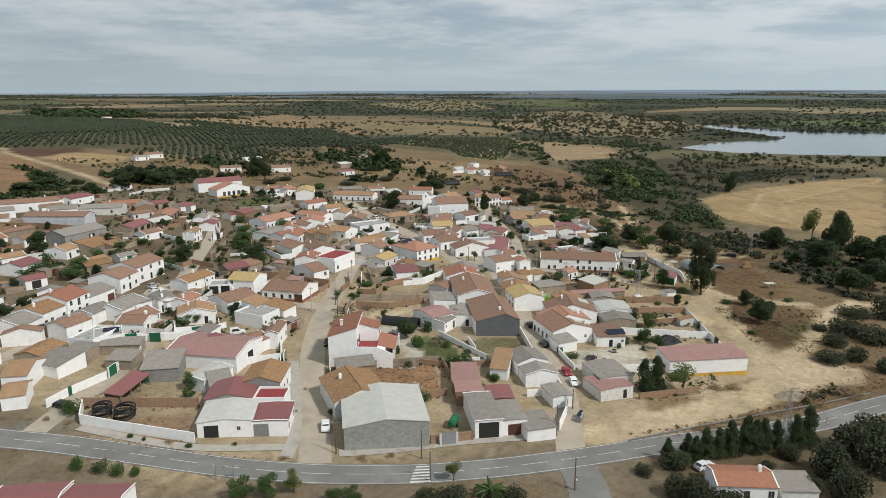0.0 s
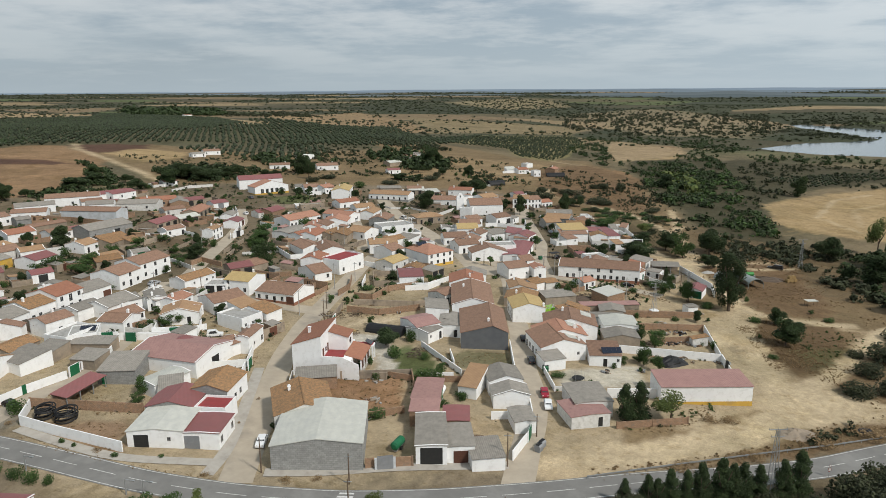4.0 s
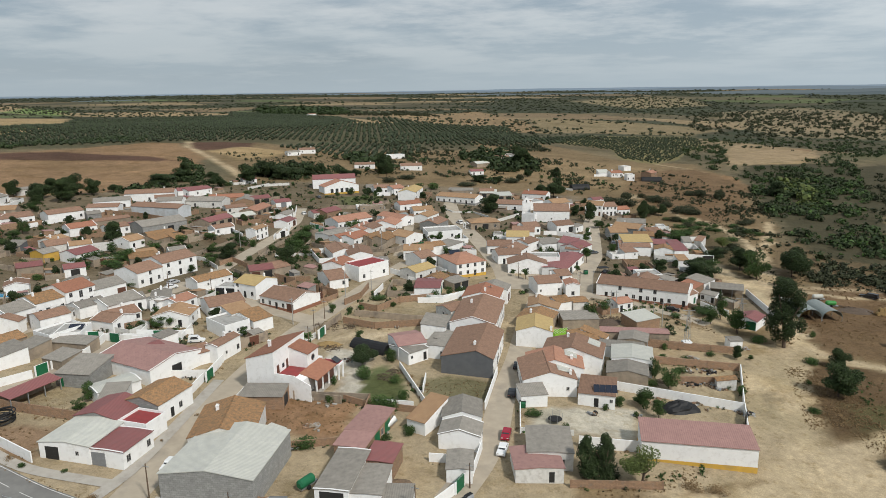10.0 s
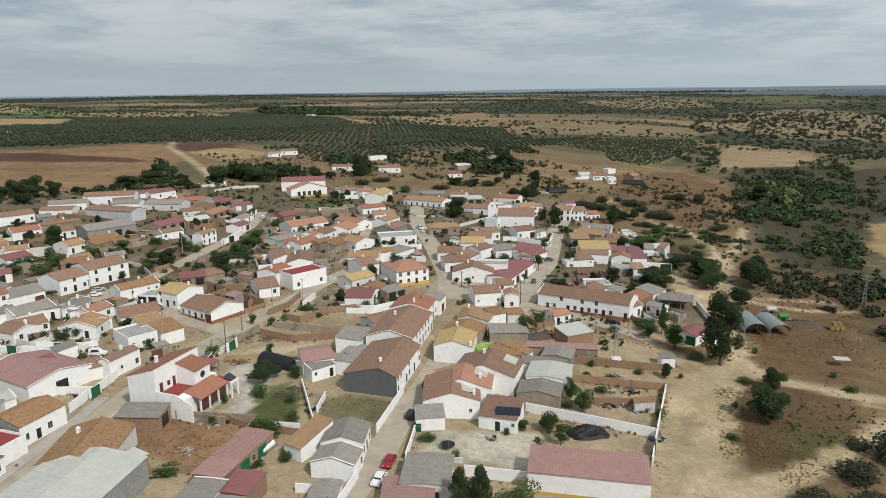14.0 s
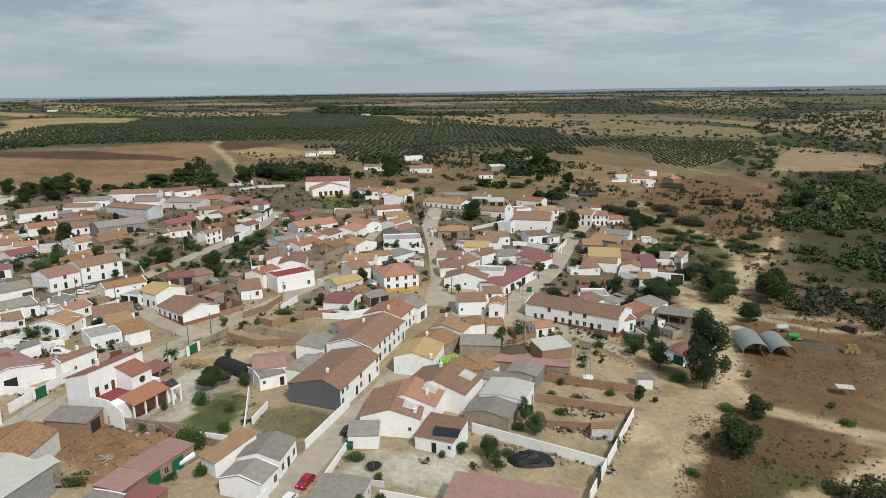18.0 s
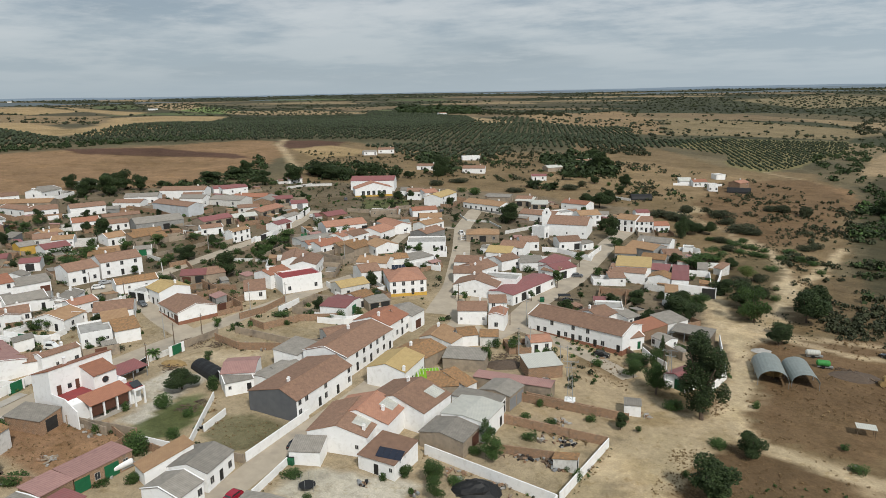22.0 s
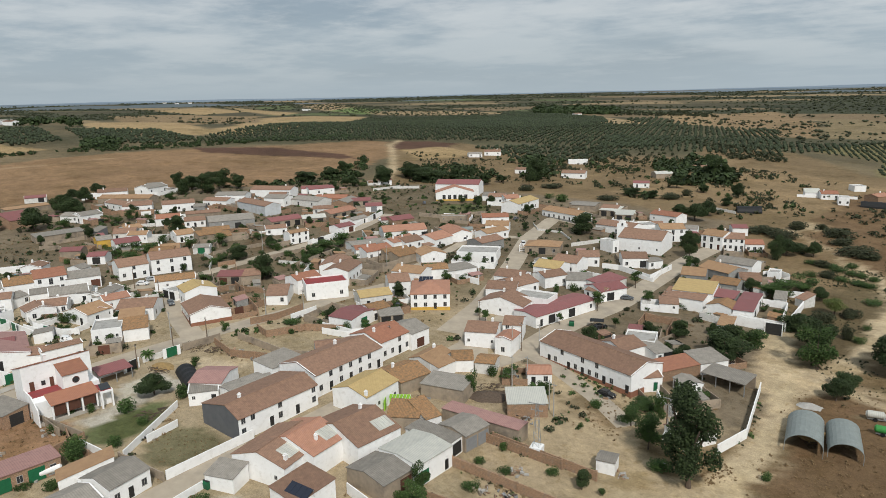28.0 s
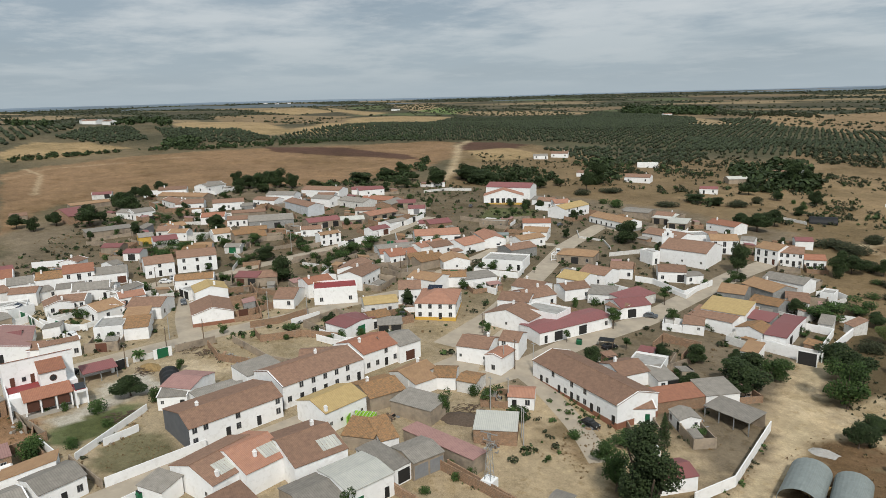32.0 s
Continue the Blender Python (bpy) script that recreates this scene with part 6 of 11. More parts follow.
def casa(x, y, turn):
    """The white house with the long roof to the street, a terrace, a porch and red tiles; local x north, y west."""
    root = tagged(new("white_house"), "large white house with red tile roofs, a terrace and a porch", "house")
    root.matrix_basis = pose(x, y, ground(x, y), 0, 0, turn)
    HOUSES.append((x + 3.9, y + 6.9, turn, 14.5, 17, "w", 6))
    PUBLIC.add(len(HOUSES) - 1)

    def solid(name, profile, x0, x1, mat, label=""):
        bm = bmesh.new()
        prism(bm, profile, x0, x1)
        bmesh.ops.recalc_face_normals(bm, faces=bm.faces)
        return part(name, bm, mat, root, label)

    def box(name, *c, mat=WHITE, label=""):
        bm = bmesh.new()
        block(bm, *c)
        return part(name, bm, mat, root, label)

    solid("main_wall", [(-2.6, -1), (4.5, -1), (4.5, 8.0), (-2.6, 10.25)], -0.3, 13.8, WHITE)
    solid("street_roof", [(-2.75, 10.33), (4.8, 7.94), (4.8, 8.08), (-2.75, 10.48)], -0.45, 13.95, RED)
    solid("upper_wall", [(-7.4, -1), (-2.62, -1), (-2.62, 9.1), (-7.4, 7.8)], 6.3, 11.5, WHITE)
    solid("upper_roof", [(-7.7, 7.76), (-2.63, 9.14), (-2.63, 9.28), (-7.7, 7.92)], 6.15, 11.65, RED)
    solid("terrace_wall", [(-7.6, -1), (-2.62, -1), (-2.62, 4.4), (-7.6, 4.4)], -0.28, 6.28, WHITE)
    solid("terrace_floor", [(-7.4, 4.403), (-2.64, 4.403), (-2.64, 4.46), (-7.4, 4.46)], -0.05, 6.27, REDTERRACE)
    solid("terrace_parapet", [(-11.6, -1), (-2.63, -1), (-2.63, 5.3), (-7.6, 5.2), (-11.6, 3.4)], -0.33, -0.08, WHITE)
    solid("north_wall", [(-7.4, -1), (-2.62, -1), (-2.62, 4.6), (-7.4, 4.6)], 11.52, 13.6, WHITE)
    solid("porch_wall", [(-9.6, -1), (-7.62, -1), (-7.62, 4.7), (-9.6, 4.2)], -0.06, 11.6, WHITE)
    solid("porch_roof", [(-12.0, 3.55), (-7.5, 4.72), (-7.5, 4.86), (-12.0, 3.7)], 2.2, 11.9, RED)
    solid("porch_floor", [(-11.6, -1), (-9.62, -1), (-9.62, 0.25), (-11.6, 0.25)], -0.06, 11.6, SIDEWALK)
    for u in (2.5, 5.4, 8.4, 11.4):
        box("pillar", u - 0.16, -11.7, 0.25, u + 0.16, -11.38, 3.6)
    for u in (2.7, 5.6, 8.6):
        box("blind", u + 0.1, -11.55, 1.0 + 0.2 * (u > 3), u + 2.4, -11.48, 3.5, mat=BROWNDOOR)
    solid("annex_wall", [(-10.6, -1), (-7.62, -1), (-7.62, 3.6), (-10.6, 3.6)], 11.95, 14.6, WHITE)
    solid("annex_slab", [(-12.4, 3.1), (-10.62, 3.1), (-10.62, 3.6), (-12.4, 3.6)], 11.95, 14.6, WHITE)
    for u in (12.15, 14.4):
        box("pillar", u - 0.17, -12.4, -1, u + 0.17, -12.06, 3.1)
    solid("annex_roof", [(-12.2, 3.603), (-7.65, 3.603), (-7.65, 3.65), (-12.2, 3.65)], 12.1, 14.4, REDTERRACE)
    bm = bmesh.new()
    prism(bm, [(-12.0, 3.75), (-10.4, 4.65), (-10.4, 4.72), (-12.0, 3.82)], 12.2, 14.3)
    part("solar_panel", bm, GLASS, root)
    for u, v, w, d in ((1.0, 4.46, 0.9, 2.1), (3.3, 5.2, 0.8, 1.0), (5.0, 4.46, 0.8, 2.1)):
        box("door" if d > 2 else "window", u, -2.70, v, u + w, -2.60, v + d, mat=BROWNDOOR if d > 2 else GLASS)
    bm = bmesh.new()
    ring = [(0.75 * math.cos(a), 0.75 * math.sin(a)) for a in [2 * math.pi * i / 20 for i in range(20)]]
    fr = [[bm.verts.new((8.9 + p * k, -7.4 - z, 6.2 + q * k)) for p, q in ring] for k, z in ((1.0, 0.0), (1.0, 0.08), (0.8, 0.08))]
    for a, b in zip(fr, fr[1:]):
        for i in range(20):
            bm.faces.new((a[i], a[(i + 1) % 20], b[(i + 1) % 20], b[i]))
    win = part("round_window", bm, BROWNDOOR, root)
    bm = bmesh.new()
    bm.faces.new([bm.verts.new((8.9 + p * 0.8, -7.43, 6.2 + q * 0.8)) for p, q in ring])
    part("pane", bm, GLASS, win)
    bm = bmesh.new()
    block(bm, 5.4, 1.6, 8.4, 6.0, 2.2, 10.4)
    block(bm, 5.3, 1.5, 10.4, 6.1, 2.3, 10.5)
    part("chimney", bm, WHITE, root)


SCRAP = random.Random(17)


def scrap(x, y, r, count, kind="junk"):
    """Things lying about in a yard: boards, crates, blocks, branches."""
    mats = {"junk": [WOOD, BARK, STEEL, BLACK, CONCRETE, BRICK, GREYDOOR], "wood": [WOOD, BARK, BARK], "rubble": [BRICK, CONCRETE, EARTH]}[kind]
    bm = bmesh.new()
    for _ in range(count):
        a, d = SCRAP.uniform(0, 6.28), r * SCRAP.random() ** 0.6
        px, py = d * math.cos(a) * 1.3, d * math.sin(a)
        if kind == "wood":
            l, w, h = SCRAP.uniform(0.8, 2.2), 0.09, 0.09
        else:
            l, w, h = SCRAP.uniform(0.3, 1.3), SCRAP.uniform(0.1, 0.6), SCRAP.uniform(0.08, 0.5)
        v = block(bm, -l / 2, -w / 2, 0, l / 2, w / 2, h)
        lift = 0.5 * max(0, 1 - d / r) * SCRAP.random() * (1.6 if kind == "wood" else 1)
        m = pose(px, py, ground(x + px, y + py) - ground(x, y) + lift - 0.03, SCRAP.uniform(-14, 14), SCRAP.uniform(-14, 14), SCRAP.uniform(0, 360))
        slot = SCRAP.randrange(len(mats))
        for q in v:
            q.co = m @ q.co
        for f in {f for q in v for f in q.link_faces}:
            f.material_index = slot
    ob = part({"junk": "yard_clutter", "wood": "firewood", "rubble": "rubble"}[kind], bm, mats)
    ob.matrix_basis = pose(x, y, ground(x, y))
    tagged(ob, {"junk": "boards, crates and scrap lying in a yard", "wood": "loose heap of grey firewood and cut branches", "rubble": "broken bricks and rubble on bare earth"}[kind], "clutter", kind="stuff")


def trampoline(x, y):
    """A round garden trampoline."""
    root = tagged(new("trampoline"), "round black garden trampoline with net poles", "trampoline")
    root.matrix_basis = pose(x, y, ground(x, y))
    ring = [(1.5 * math.cos(a), 1.5 * math.sin(a)) for a in [2 * math.pi * i / 24 for i in range(24)]]
    bm = bmesh.new()
    prismatic = [[bm.verts.new((px, py, z)) for px, py in ring] for z in (0.82, 0.86)]
    bm.faces.new(prismatic[0][::-1])
    bm.faces.new(prismatic[1])
    for i in range(24):
        bm.faces.new((prismatic[0][i], prismatic[0][(i + 1) % 24], prismatic[1][(i + 1) % 24], prismatic[1][i]))
    part("mat", bm, BLACK, root)
    for i in range(0, 24, 4):
        bm = bmesh.new()
        tube(bm, (ring[i][0], ring[i][1], -0.1), (ring[i][0] * 1.03, ring[i][1] * 1.03, 2.4), 0.03, None, 5)
        part("pole", bm, STEEL, root)


def pool(x, y, turn, length, width):
    """A garden pool with a pale rim."""
    root = tagged(new("swimming_pool"), "small blue swimming pool with a pale tiled rim", "pool")
    root.matrix_basis = pose(x, y, ground(x, y), 0, 0, turn)
    l, w = length / 2, width / 2
    bm = bmesh.new()
    for c in ((-l - 1, -w - 1, l + 1, -w), (-l - 1, w, l + 1, w + 1), (-l - 1, -w, -l, w), (l, -w, l + 1, w)):
        block(bm, c[0], c[1], -0.4, c[2], c[3], 0.3)
    part("rim", bm, SIDEWALK, root)
    bm = bmesh.new()
    block(bm, -l, -w, -0.3, l, w, 0.2)
    part("water", bm, POOL, root)


POOL = material("pool_water", (0.05, 0.25, 0.42), (0.06, 0.28, 0.45), 0.5, 0.08, spec=0.5)

# buildings along the main road
house(-45.6, 128.1, 97.4, 9.9, 10.7, 3.3, 's', 'w', left='gs', pitch=0.1)
house(-36.6, 128.5, 94.4, 8.4, 7.1, 3.3, 'm', 'w', left='S.', front='w.w', pitch=0.04)
house(-47.8, 137.5, 95.8, 9.2, 10, 3.3, 'm', 'g', pitch=0.25)
house(-38.9, 136.4, 91.1, 5.7, 6.7, 3.3, 'm', 'w', form='flat')
house(-42.4, 145.1, 90.7, 10.5, 8.8, 4.2, 'o', 'w', front='wdw.', gable='g')
house(-52.6, 143.5, 26.9, 5.1, 6.9, 3, 'f', 'o', pitch=0.12, form='shed')
# right g: dark panel for the shade in the barn's gable opening
house(-60, 162.3, -9.9, 19.2, 14.9, 3.6, 'v', 'w', pitch=0.2, right='g')
house(-68.6, 151.4, 10.2, 8.6, 9.2, 3.2, 'f', 'g', pitch=0.12, front='e..', form='shed')
house(-56.3, 147.3, 65.2, 9.3, 5.8, 3, 's', 'w', pitch=0.12)
house(-71.7, 139.5, 84.6, 11.8, 3.8, 2.7, 'm', 'e', pitch=0.12, name='open_shed', category='shed', form='shed')
house(-14.1, 129.9, 100.4, 17.2, 16.7, 5, 's', 'g', pitch=0.14)
house(-21.8, 140.7, 113.7, 13.8, 12, 4.2, 'o', 'o')
house(-12.5, 140.5, 83.3, 5.9, 3.4, 3.2, 's', 'e', pitch=0.1, form='shed')
house(6.7, 133.9, 99, 13.4, 5.9, 3.8, 'f', 'w', left='H', pitch=0.04)
house(12.2, 133.4, 101.6, 9.3, 5.4, 3.4, 'f', 'w', left='B', pitch=0.04)
house(10.8, 141.9, 95.9, 6.9, 5.3, 3.5, 'm', 'b', pitch=0.04)
house(3.9, 144, 94.6, 5.8, 6, 3.5, 'v', 'b', pitch=0.04)
house(3.2, 152.9, 91.4, 11, 6.1, 3.2, 'v', 'b', front='GwGw', pitch=0.04)
house(17.6, 130.5, 15.6, 6.3, 6.9, 2.6, 'f', 'w', pitch=0.08, form='shed')
house(24.3, 145.9, 105.9, 6.9, 4.7, 2.6, 'f', 'w', pitch=0.12)
house(21.4, 155.9, 99.6, 5.9, 8.1, 3.2, 'f', 'w', pitch=0.3)
house(19.4, 163.5, 105.6, 8, 8, 3.6, 'f', 'w', front='wdw', pitch=0.3)
house(12.7, 160.7, -12.8, 4.4, 9.2, 2.8, 'a', 'w', pitch=0.2, form='shed')

# buildings east of the second street
house(37.4, 151.5, 110.4, 8, 8.8, 2.8, 'v', 'o', pitch=0.06)
house(38.6, 157.8, 103.7, 10.3, 8.5, 3.4, 'f', 'o', pitch=0.06)
house(65.6, 168.2, 7.6, 21.1, 8.2, 4.4, 'v', 'w', pitch=0.08, form='shed', plinth='y')
house(50.6, 198.1, 94, 7.3, 9.6, 3.3, 'f', 'e', pitch=0.2, front='.B')
house(31.1, 178.5, 26.6, 6, 4.6, 2.8, 'f', 'w', pitch=0.15, form='shed')
house(32.4, 189.1, 108.4, 13.1, 12.3, 4, 't', 'w', left='..s', back='dwdww', chimney='-0.7,-0.8', lights='-0.3,-0.6')
house(44.9, 185.5, 2.5, 8.1, 8, 3, 't', 'w', front='..d.s', pitch=0.12, form='shed')
solar_panels(46.8, 183.6, 5.2, 2.2, 3.35, 10)
house(33.5, 193.6, 101.4, 9.1, 13.6, 4.4, 'p', 'w', chimney='-0.2,-0.6', back='wdwd|....', lights='0.5,-0.6')
house(36.9, 203.3, 91.1, 10.7, 14.9, 4.4, 't', 'w', back='wdwdwd', lights='0.55,-0.65')
house(24.3, 216, 100.5, 11, 9.9, 4.5, 'y', 'w', front='ss.s|....', back='wdw|www', chimney='-0.9,-0.9')
lime_awning(31.3, 219.2, 40)
house(51.1, 206.5, 94, 9.4, 9.9, 4.2, 's', 'w', pitch=0.12, front='G.d')
house(48.2, 214.2, -172.6, 11.2, 4.6, 3.2, 'f', 'w', left='g', pitch=0.04)
house(50.7, 220.1, 89.5, 6.9, 7.5, 3.4, 'f', 'e', front='SS', pitch=0.2)
house(50.5, 226.4, 10.4, 18.5, 3.9, 3, 'v', 'e', pitch=0.06)
house(22.7, 228.5, 85.5, 8.9, 10.3, 3, 'o', 'e', pitch=0.25)
house(37.6, 215.9, 38.1, 6.8, 5.8, 3, 'o', 'e', pitch=0.2, form='shed')
house(40.4, 219, 78.8, 3.8, 6.9, 2.8, 'o', 'w', pitch=0.25, form='shed')
house(21, 239.4, 99.6, 9.2, 6.4, 3.4, 'a', 'o')
house(25.2, 238.7, 92.1, 6.4, 4.6, 3, 'a', 'w', pitch=0.2, form='shed')
house(26.1, 245.5, 46, 5.3, 6.9, 3, 'o', 'w')
house(31.8, 248.6, 28.1, 5, 5.8, 2.8, 'o', 'o', pitch=0.2)
house(34.3, 232, 20.1, 10.6, 6.9, 3.2, 'f', 'e', pitch=0.05, form='shed')
house(44.5, 252.9, 42, 5.8, 5.8, 2.8, 'p', 'w', pitch=0.3, label='small white pump house with a pink tile roof')
house(51.6, 239.1, 43.9, 8.7, 6.9, 3, 's', 'b', pitch=0.1, form='shed')

# the row west of the second street
house(12.3, 196.7, 96.7, 20.7, 12.8, 4.6, 't', 'w', gable='k', front='w..dw.d.w|ww..w...w', ridge=-2.2)
house(7.1, 219.4, 97, 22.3, 12.6, 5, 't', 'w', front='wdwdwwd|.wwwww.')
house(3.6, 237.4, 96.3, 11.2, 11.5, 4.8, 'r', 'w', front='wwdw|..w.')
house(4.7, 246, 93.4, 6.8, 10.3, 4.4, 'f', 'w', front='B')
house(3, 198.2, 92.3, 10, 6.6, 3.4, 'f', 'w', pitch=0.08)
house(-3.7, 191.5, 59.7, 6.4, 8, 3, 'f', 'w', front='s.d', pitch=0.15)
house(-5.4, 194.7, 39.2, 7.7, 9.5, 3.8, 'v', 'w', pitch=0.2)
house(-2.8, 210.3, 99.9, 9.8, 6.9, 3.6, 'f', 'w', pitch=0.1, form='shed')
house(5.3, 200.3, 75, 6.7, 6.9, 3.2, 'f', 'w', pitch=0.1, form='shed')
house(-2.9, 225.2, 60.1, 6.8, 6.9, 3.2, 't', 'o', pitch=0.25)

# the white house with red roofs
casa(-26.2, 160.4, 90.9)
# right g: dark panel standing for the shade inside the open end
house(-23.6, 156.0, 16, 9.4, 5.2, 2.9, 'f', 'b', pitch=0.12, right='g', form='shed')
house(-28.2, 179.9, 91, 7.6, 5.0, 2.6, 'm', 'w', pitch=0.1, name='carport', category='shed', form='shed')

# west of the first street
house(-47.5, 174.4, 89, 9.4, 3.5, 4.4, 't', 'w', front='.s.w')
house(-52.6, 168.8, 60.3, 7.4, 6.9, 3, 't', 'w')
house(-53.2, 216.2, -14.6, 14.5, 11.7, 3.2, 't', 'w', front='wwdwB', plinth='r')
house(-68.7, 221, -10.3, 9.3, 10.1, 4.5, 'y', 'w', front='wdw|w..')
house(-87.7, 222.1, 68, 13.1, 7.5, 3.2, 'o', 'w', front='.s.ss')
house(-110.1, 229.9, 75.4, 13.9, 11.5, 5.4, 't', 'w', front='wdw|www')
house(-111.7, 216.3, 81.6, 10.1, 11.5, 4.7, 't', 'w', front='wdw|.w.')
house(-76.7, 218.2, 8.2, 7.2, 6.9, 2.6, 'f', 'w', front='gg', form='flat')
house(-103.1, 186, 76.2, 8.8, 6.9, 3.2, 'f', 'w')
house(-89.6, 184.5, 66.6, 8.5, 8, 2.8, 't', 'w', front='swww')
house(-95.7, 194.5, 56.6, 7.8, 8, 3.2, 'f', 'w', front='sd')
house(-88.2, 196.8, 74.6, 3, 6.9, 3, 'f', 'w')
house(-106.9, 174.9, 60.7, 7.7, 6.9, 2.6, 'f', 'e', front='g.g')
house(-104.8, 177.3, 115.6, 5.2, 6.9, 3, 'f', 'w')
house(-74.7, 189.7, 110.6, 8.8, 10.3, 3.2, 'a', 'w')
house(-68, 202.4, 52.3, 10.6, 10.3, 3.6, 't', 'w')
house(-81.9, 199.8, 85.8, 8, 6.9, 3, 'p', 'w')
house(-56.7, 189.2, 65.2, 7.6, 10.3, 3.4, 'f', 'w', front='sss', form='flat')
house(-51.3, 194.7, 67.7, 6.4, 6.9, 3.4, 'o', 'w', pitch=0.2, form='shed')
house(-58.8, 196.6, 64.1, 6.8, 5.8, 3.8, 'a', 'w', pitch=0.2, form='shed')
house(-117.7, 173, 82.9, 8.3, 10.3, 3.6, 'f', 'w', front='B..')
house(-116.3, 182, 78.3, 8.8, 10.3, 4.2, 'o', 'w', front='dw.w')
house(-114.6, 190.5, 80.7, 9.6, 11.5, 5.4, 'r', 'w', front='wdw|wow')
house(-111.8, 200.2, 75.4, 10.6, 10.3, 3.8, 'f', 'w', front='..B')
house(-97.4, 191.3, 76, 11.3, 9.6, 3.4, 'f', 'w')
house(-88.4, 199.8, 126.5, 10.3, 5.7, 3.4, 'f', 'w', left='dw', chimney='0.5,0 -0.6,0.4')
house(-87.8, 179.9, -2.5, 8.2, 8, 3, 't', 'w')
house(-102.6, 172.8, 69.1, 8, 7.2, 4.2, 't', 'w', front='.w.')
house(-93, 167.2, -11.9, 7.4, 10.3, 3.2, 'f', 'w', form='flat')
house(-90.2, 168.5, 27.3, 6.8, 8, 3, 'f', 'w', form='flat')
solar_panels(-89.7, 169.2, 4.0, 2.0, 3.1, 15)
house(-85.1, 163.8, 6.4, 11.5, 4.6, 2.5, 'f', 'e', pitch=0.1, form='shed')
house(-80, 155.5, -2.9, 6.6, 5.8, 2.4, 'f', 'e', pitch=0.1, form='shed')
house(-91.9, 157.2, -6.9, 6.2, 6.9, 2.6, 'f', 'e', pitch=0.12, form='shed')
house(-100.8, 156.2, 81.6, 9, 7.3, 3, 'o', 'e')
house(-97.7, 144.6, 8.9, 5.5, 10.3, 3.4, 'a', 'w')
house(-93.9, 151.3, -20.2, 8.9, 8, 2.8, 'f', 'w', pitch=0.12, form='shed')
house(-93.2, 134.4, 22.2, 4.6, 8, 3, 'a', 'w')
house(-115.8, 152.2, 66.4, 7.9, 11.5, 3.4, 't', 'w')
house(-129.9, 165.7, 83.3, 12.8, 11.5, 3.6, 'r', 'w')
house(-74.3, 192.8, -15.1, 5.3, 6.9, 2.8, 'p', 'w')
house(-66.4, 175.5, -20.5, 4.7, 4.6, 2.6, 'f', 'w', pitch=0.1, form='shed')
house(-67.5, 95.4, 8, 11, 9, 3.4, "m", "w", pitch=0.18)
house(-57.7, 95.8, 3, 11, 9, 3.4, "m", "w", pitch=0.18)

# the house south of the road
house(52.7, 111.9, -3.5, 10.5, 6.9, 3, 'r', 'w', chimney='0.6,0', front='w.d.w')
house(62.2, 111.5, -2.2, 6.4, 5.8, 2.4, 'f', 'o', pitch=0.08, form='shed')

# round the town hall
house(-14.9, 273.9, 45.2, 12.2, 15.9, 4.9, 'p', 'w', form='hip', front='wwdw|wwww', plinth='y', right='w.w|w.w', name='town_hall', category='house')
solar_panels(-17.8, 274.7, 4.5, 2.2, 6.4, 40)
house(-33.5, 294.3, 52.2, 8.3, 6.9, 3.6, 'o', 'w', front='...')
house(-29.3, 300.8, 73.8, 12.3, 8, 3, 'f', 'w', pitch=0.05, form='shed')
house(-39.3, 323.9, 32.2, 15.7, 11.5, 3.2, 'f', 'w', form='flat', front='.w.wd')
house(-48, 337.6, 85, 12.8, 9.2, 3.6, 't', 'g')
house(-57.4, 352.3, 83.9, 12.9, 8, 3.4, 'a', 'w')
house(-64.4, 364.7, 34.7, 10.7, 9.2, 3.4, 'a', 'w')
house(-76.9, 376.9, 46.6, 12.9, 8, 3.4, 'r', 'w')
house(-69.1, 348.7, 51.9, 4.9, 4.6, 3, 'q', 'o', front='G')
house(-67.7, 326.5, 96.2, 11.9, 11.5, 3.4, 'p', 'w', front='w.')
house(-50.1, 307.1, 155.1, 10.3, 10.1, 3.6, 'a', 'w')
house(-27.5, 350.7, 28.6, 14.2, 10.3, 3.2, 'a', 'e', form='hip', name='kiosk', category='bar', front='dgw')
pergola(-29.8, 347.6, 30)

# the church by the lawn
house(-133.7, 407.2, 137, 10.3, 21.7, 4.6, 'p', 'w', left='.AAAAA.', plinth='y', name='church', category='church')
house(-146, 424.3, 30.3, 26.5, 13.8, 6, 'm', 'w', name='church_hall', category='church')
house(-110.7, 418.2, 31.4, 9.2, 9.2, 3.6, 't', 'w', front='wd')
house(-102.1, 419, 61.9, 8.6, 9.2, 3.8, 'p', 'w', front='ww')
house(-88.5, 411.1, 98.5, 21.6, 10.3, 4.7, 'y', 'w', front='d.w|ww.')
house(-58.1, 410.1, -10.3, 25.1, 10.3, 3.6, 'a', 'w', front='wdwdwdw', plinth='g')
house(-24.3, 403.8, 0.7, 18.8, 10.3, 3.4, 't', 'w', front='.w.d.w')
house(-47, 434, 12.7, 9.7, 9.2, 3, 's', 'e', pitch=0.1, front='gg', form='shed')
house(-36.6, 429.9, 22.6, 8.7, 9.2, 3, 's', 'e', pitch=0.1, front='gg', form='shed')
house(-64.2, 436.2, 17.8, 13.1, 10.3, 3, 'f', 'e', pitch=0.1)

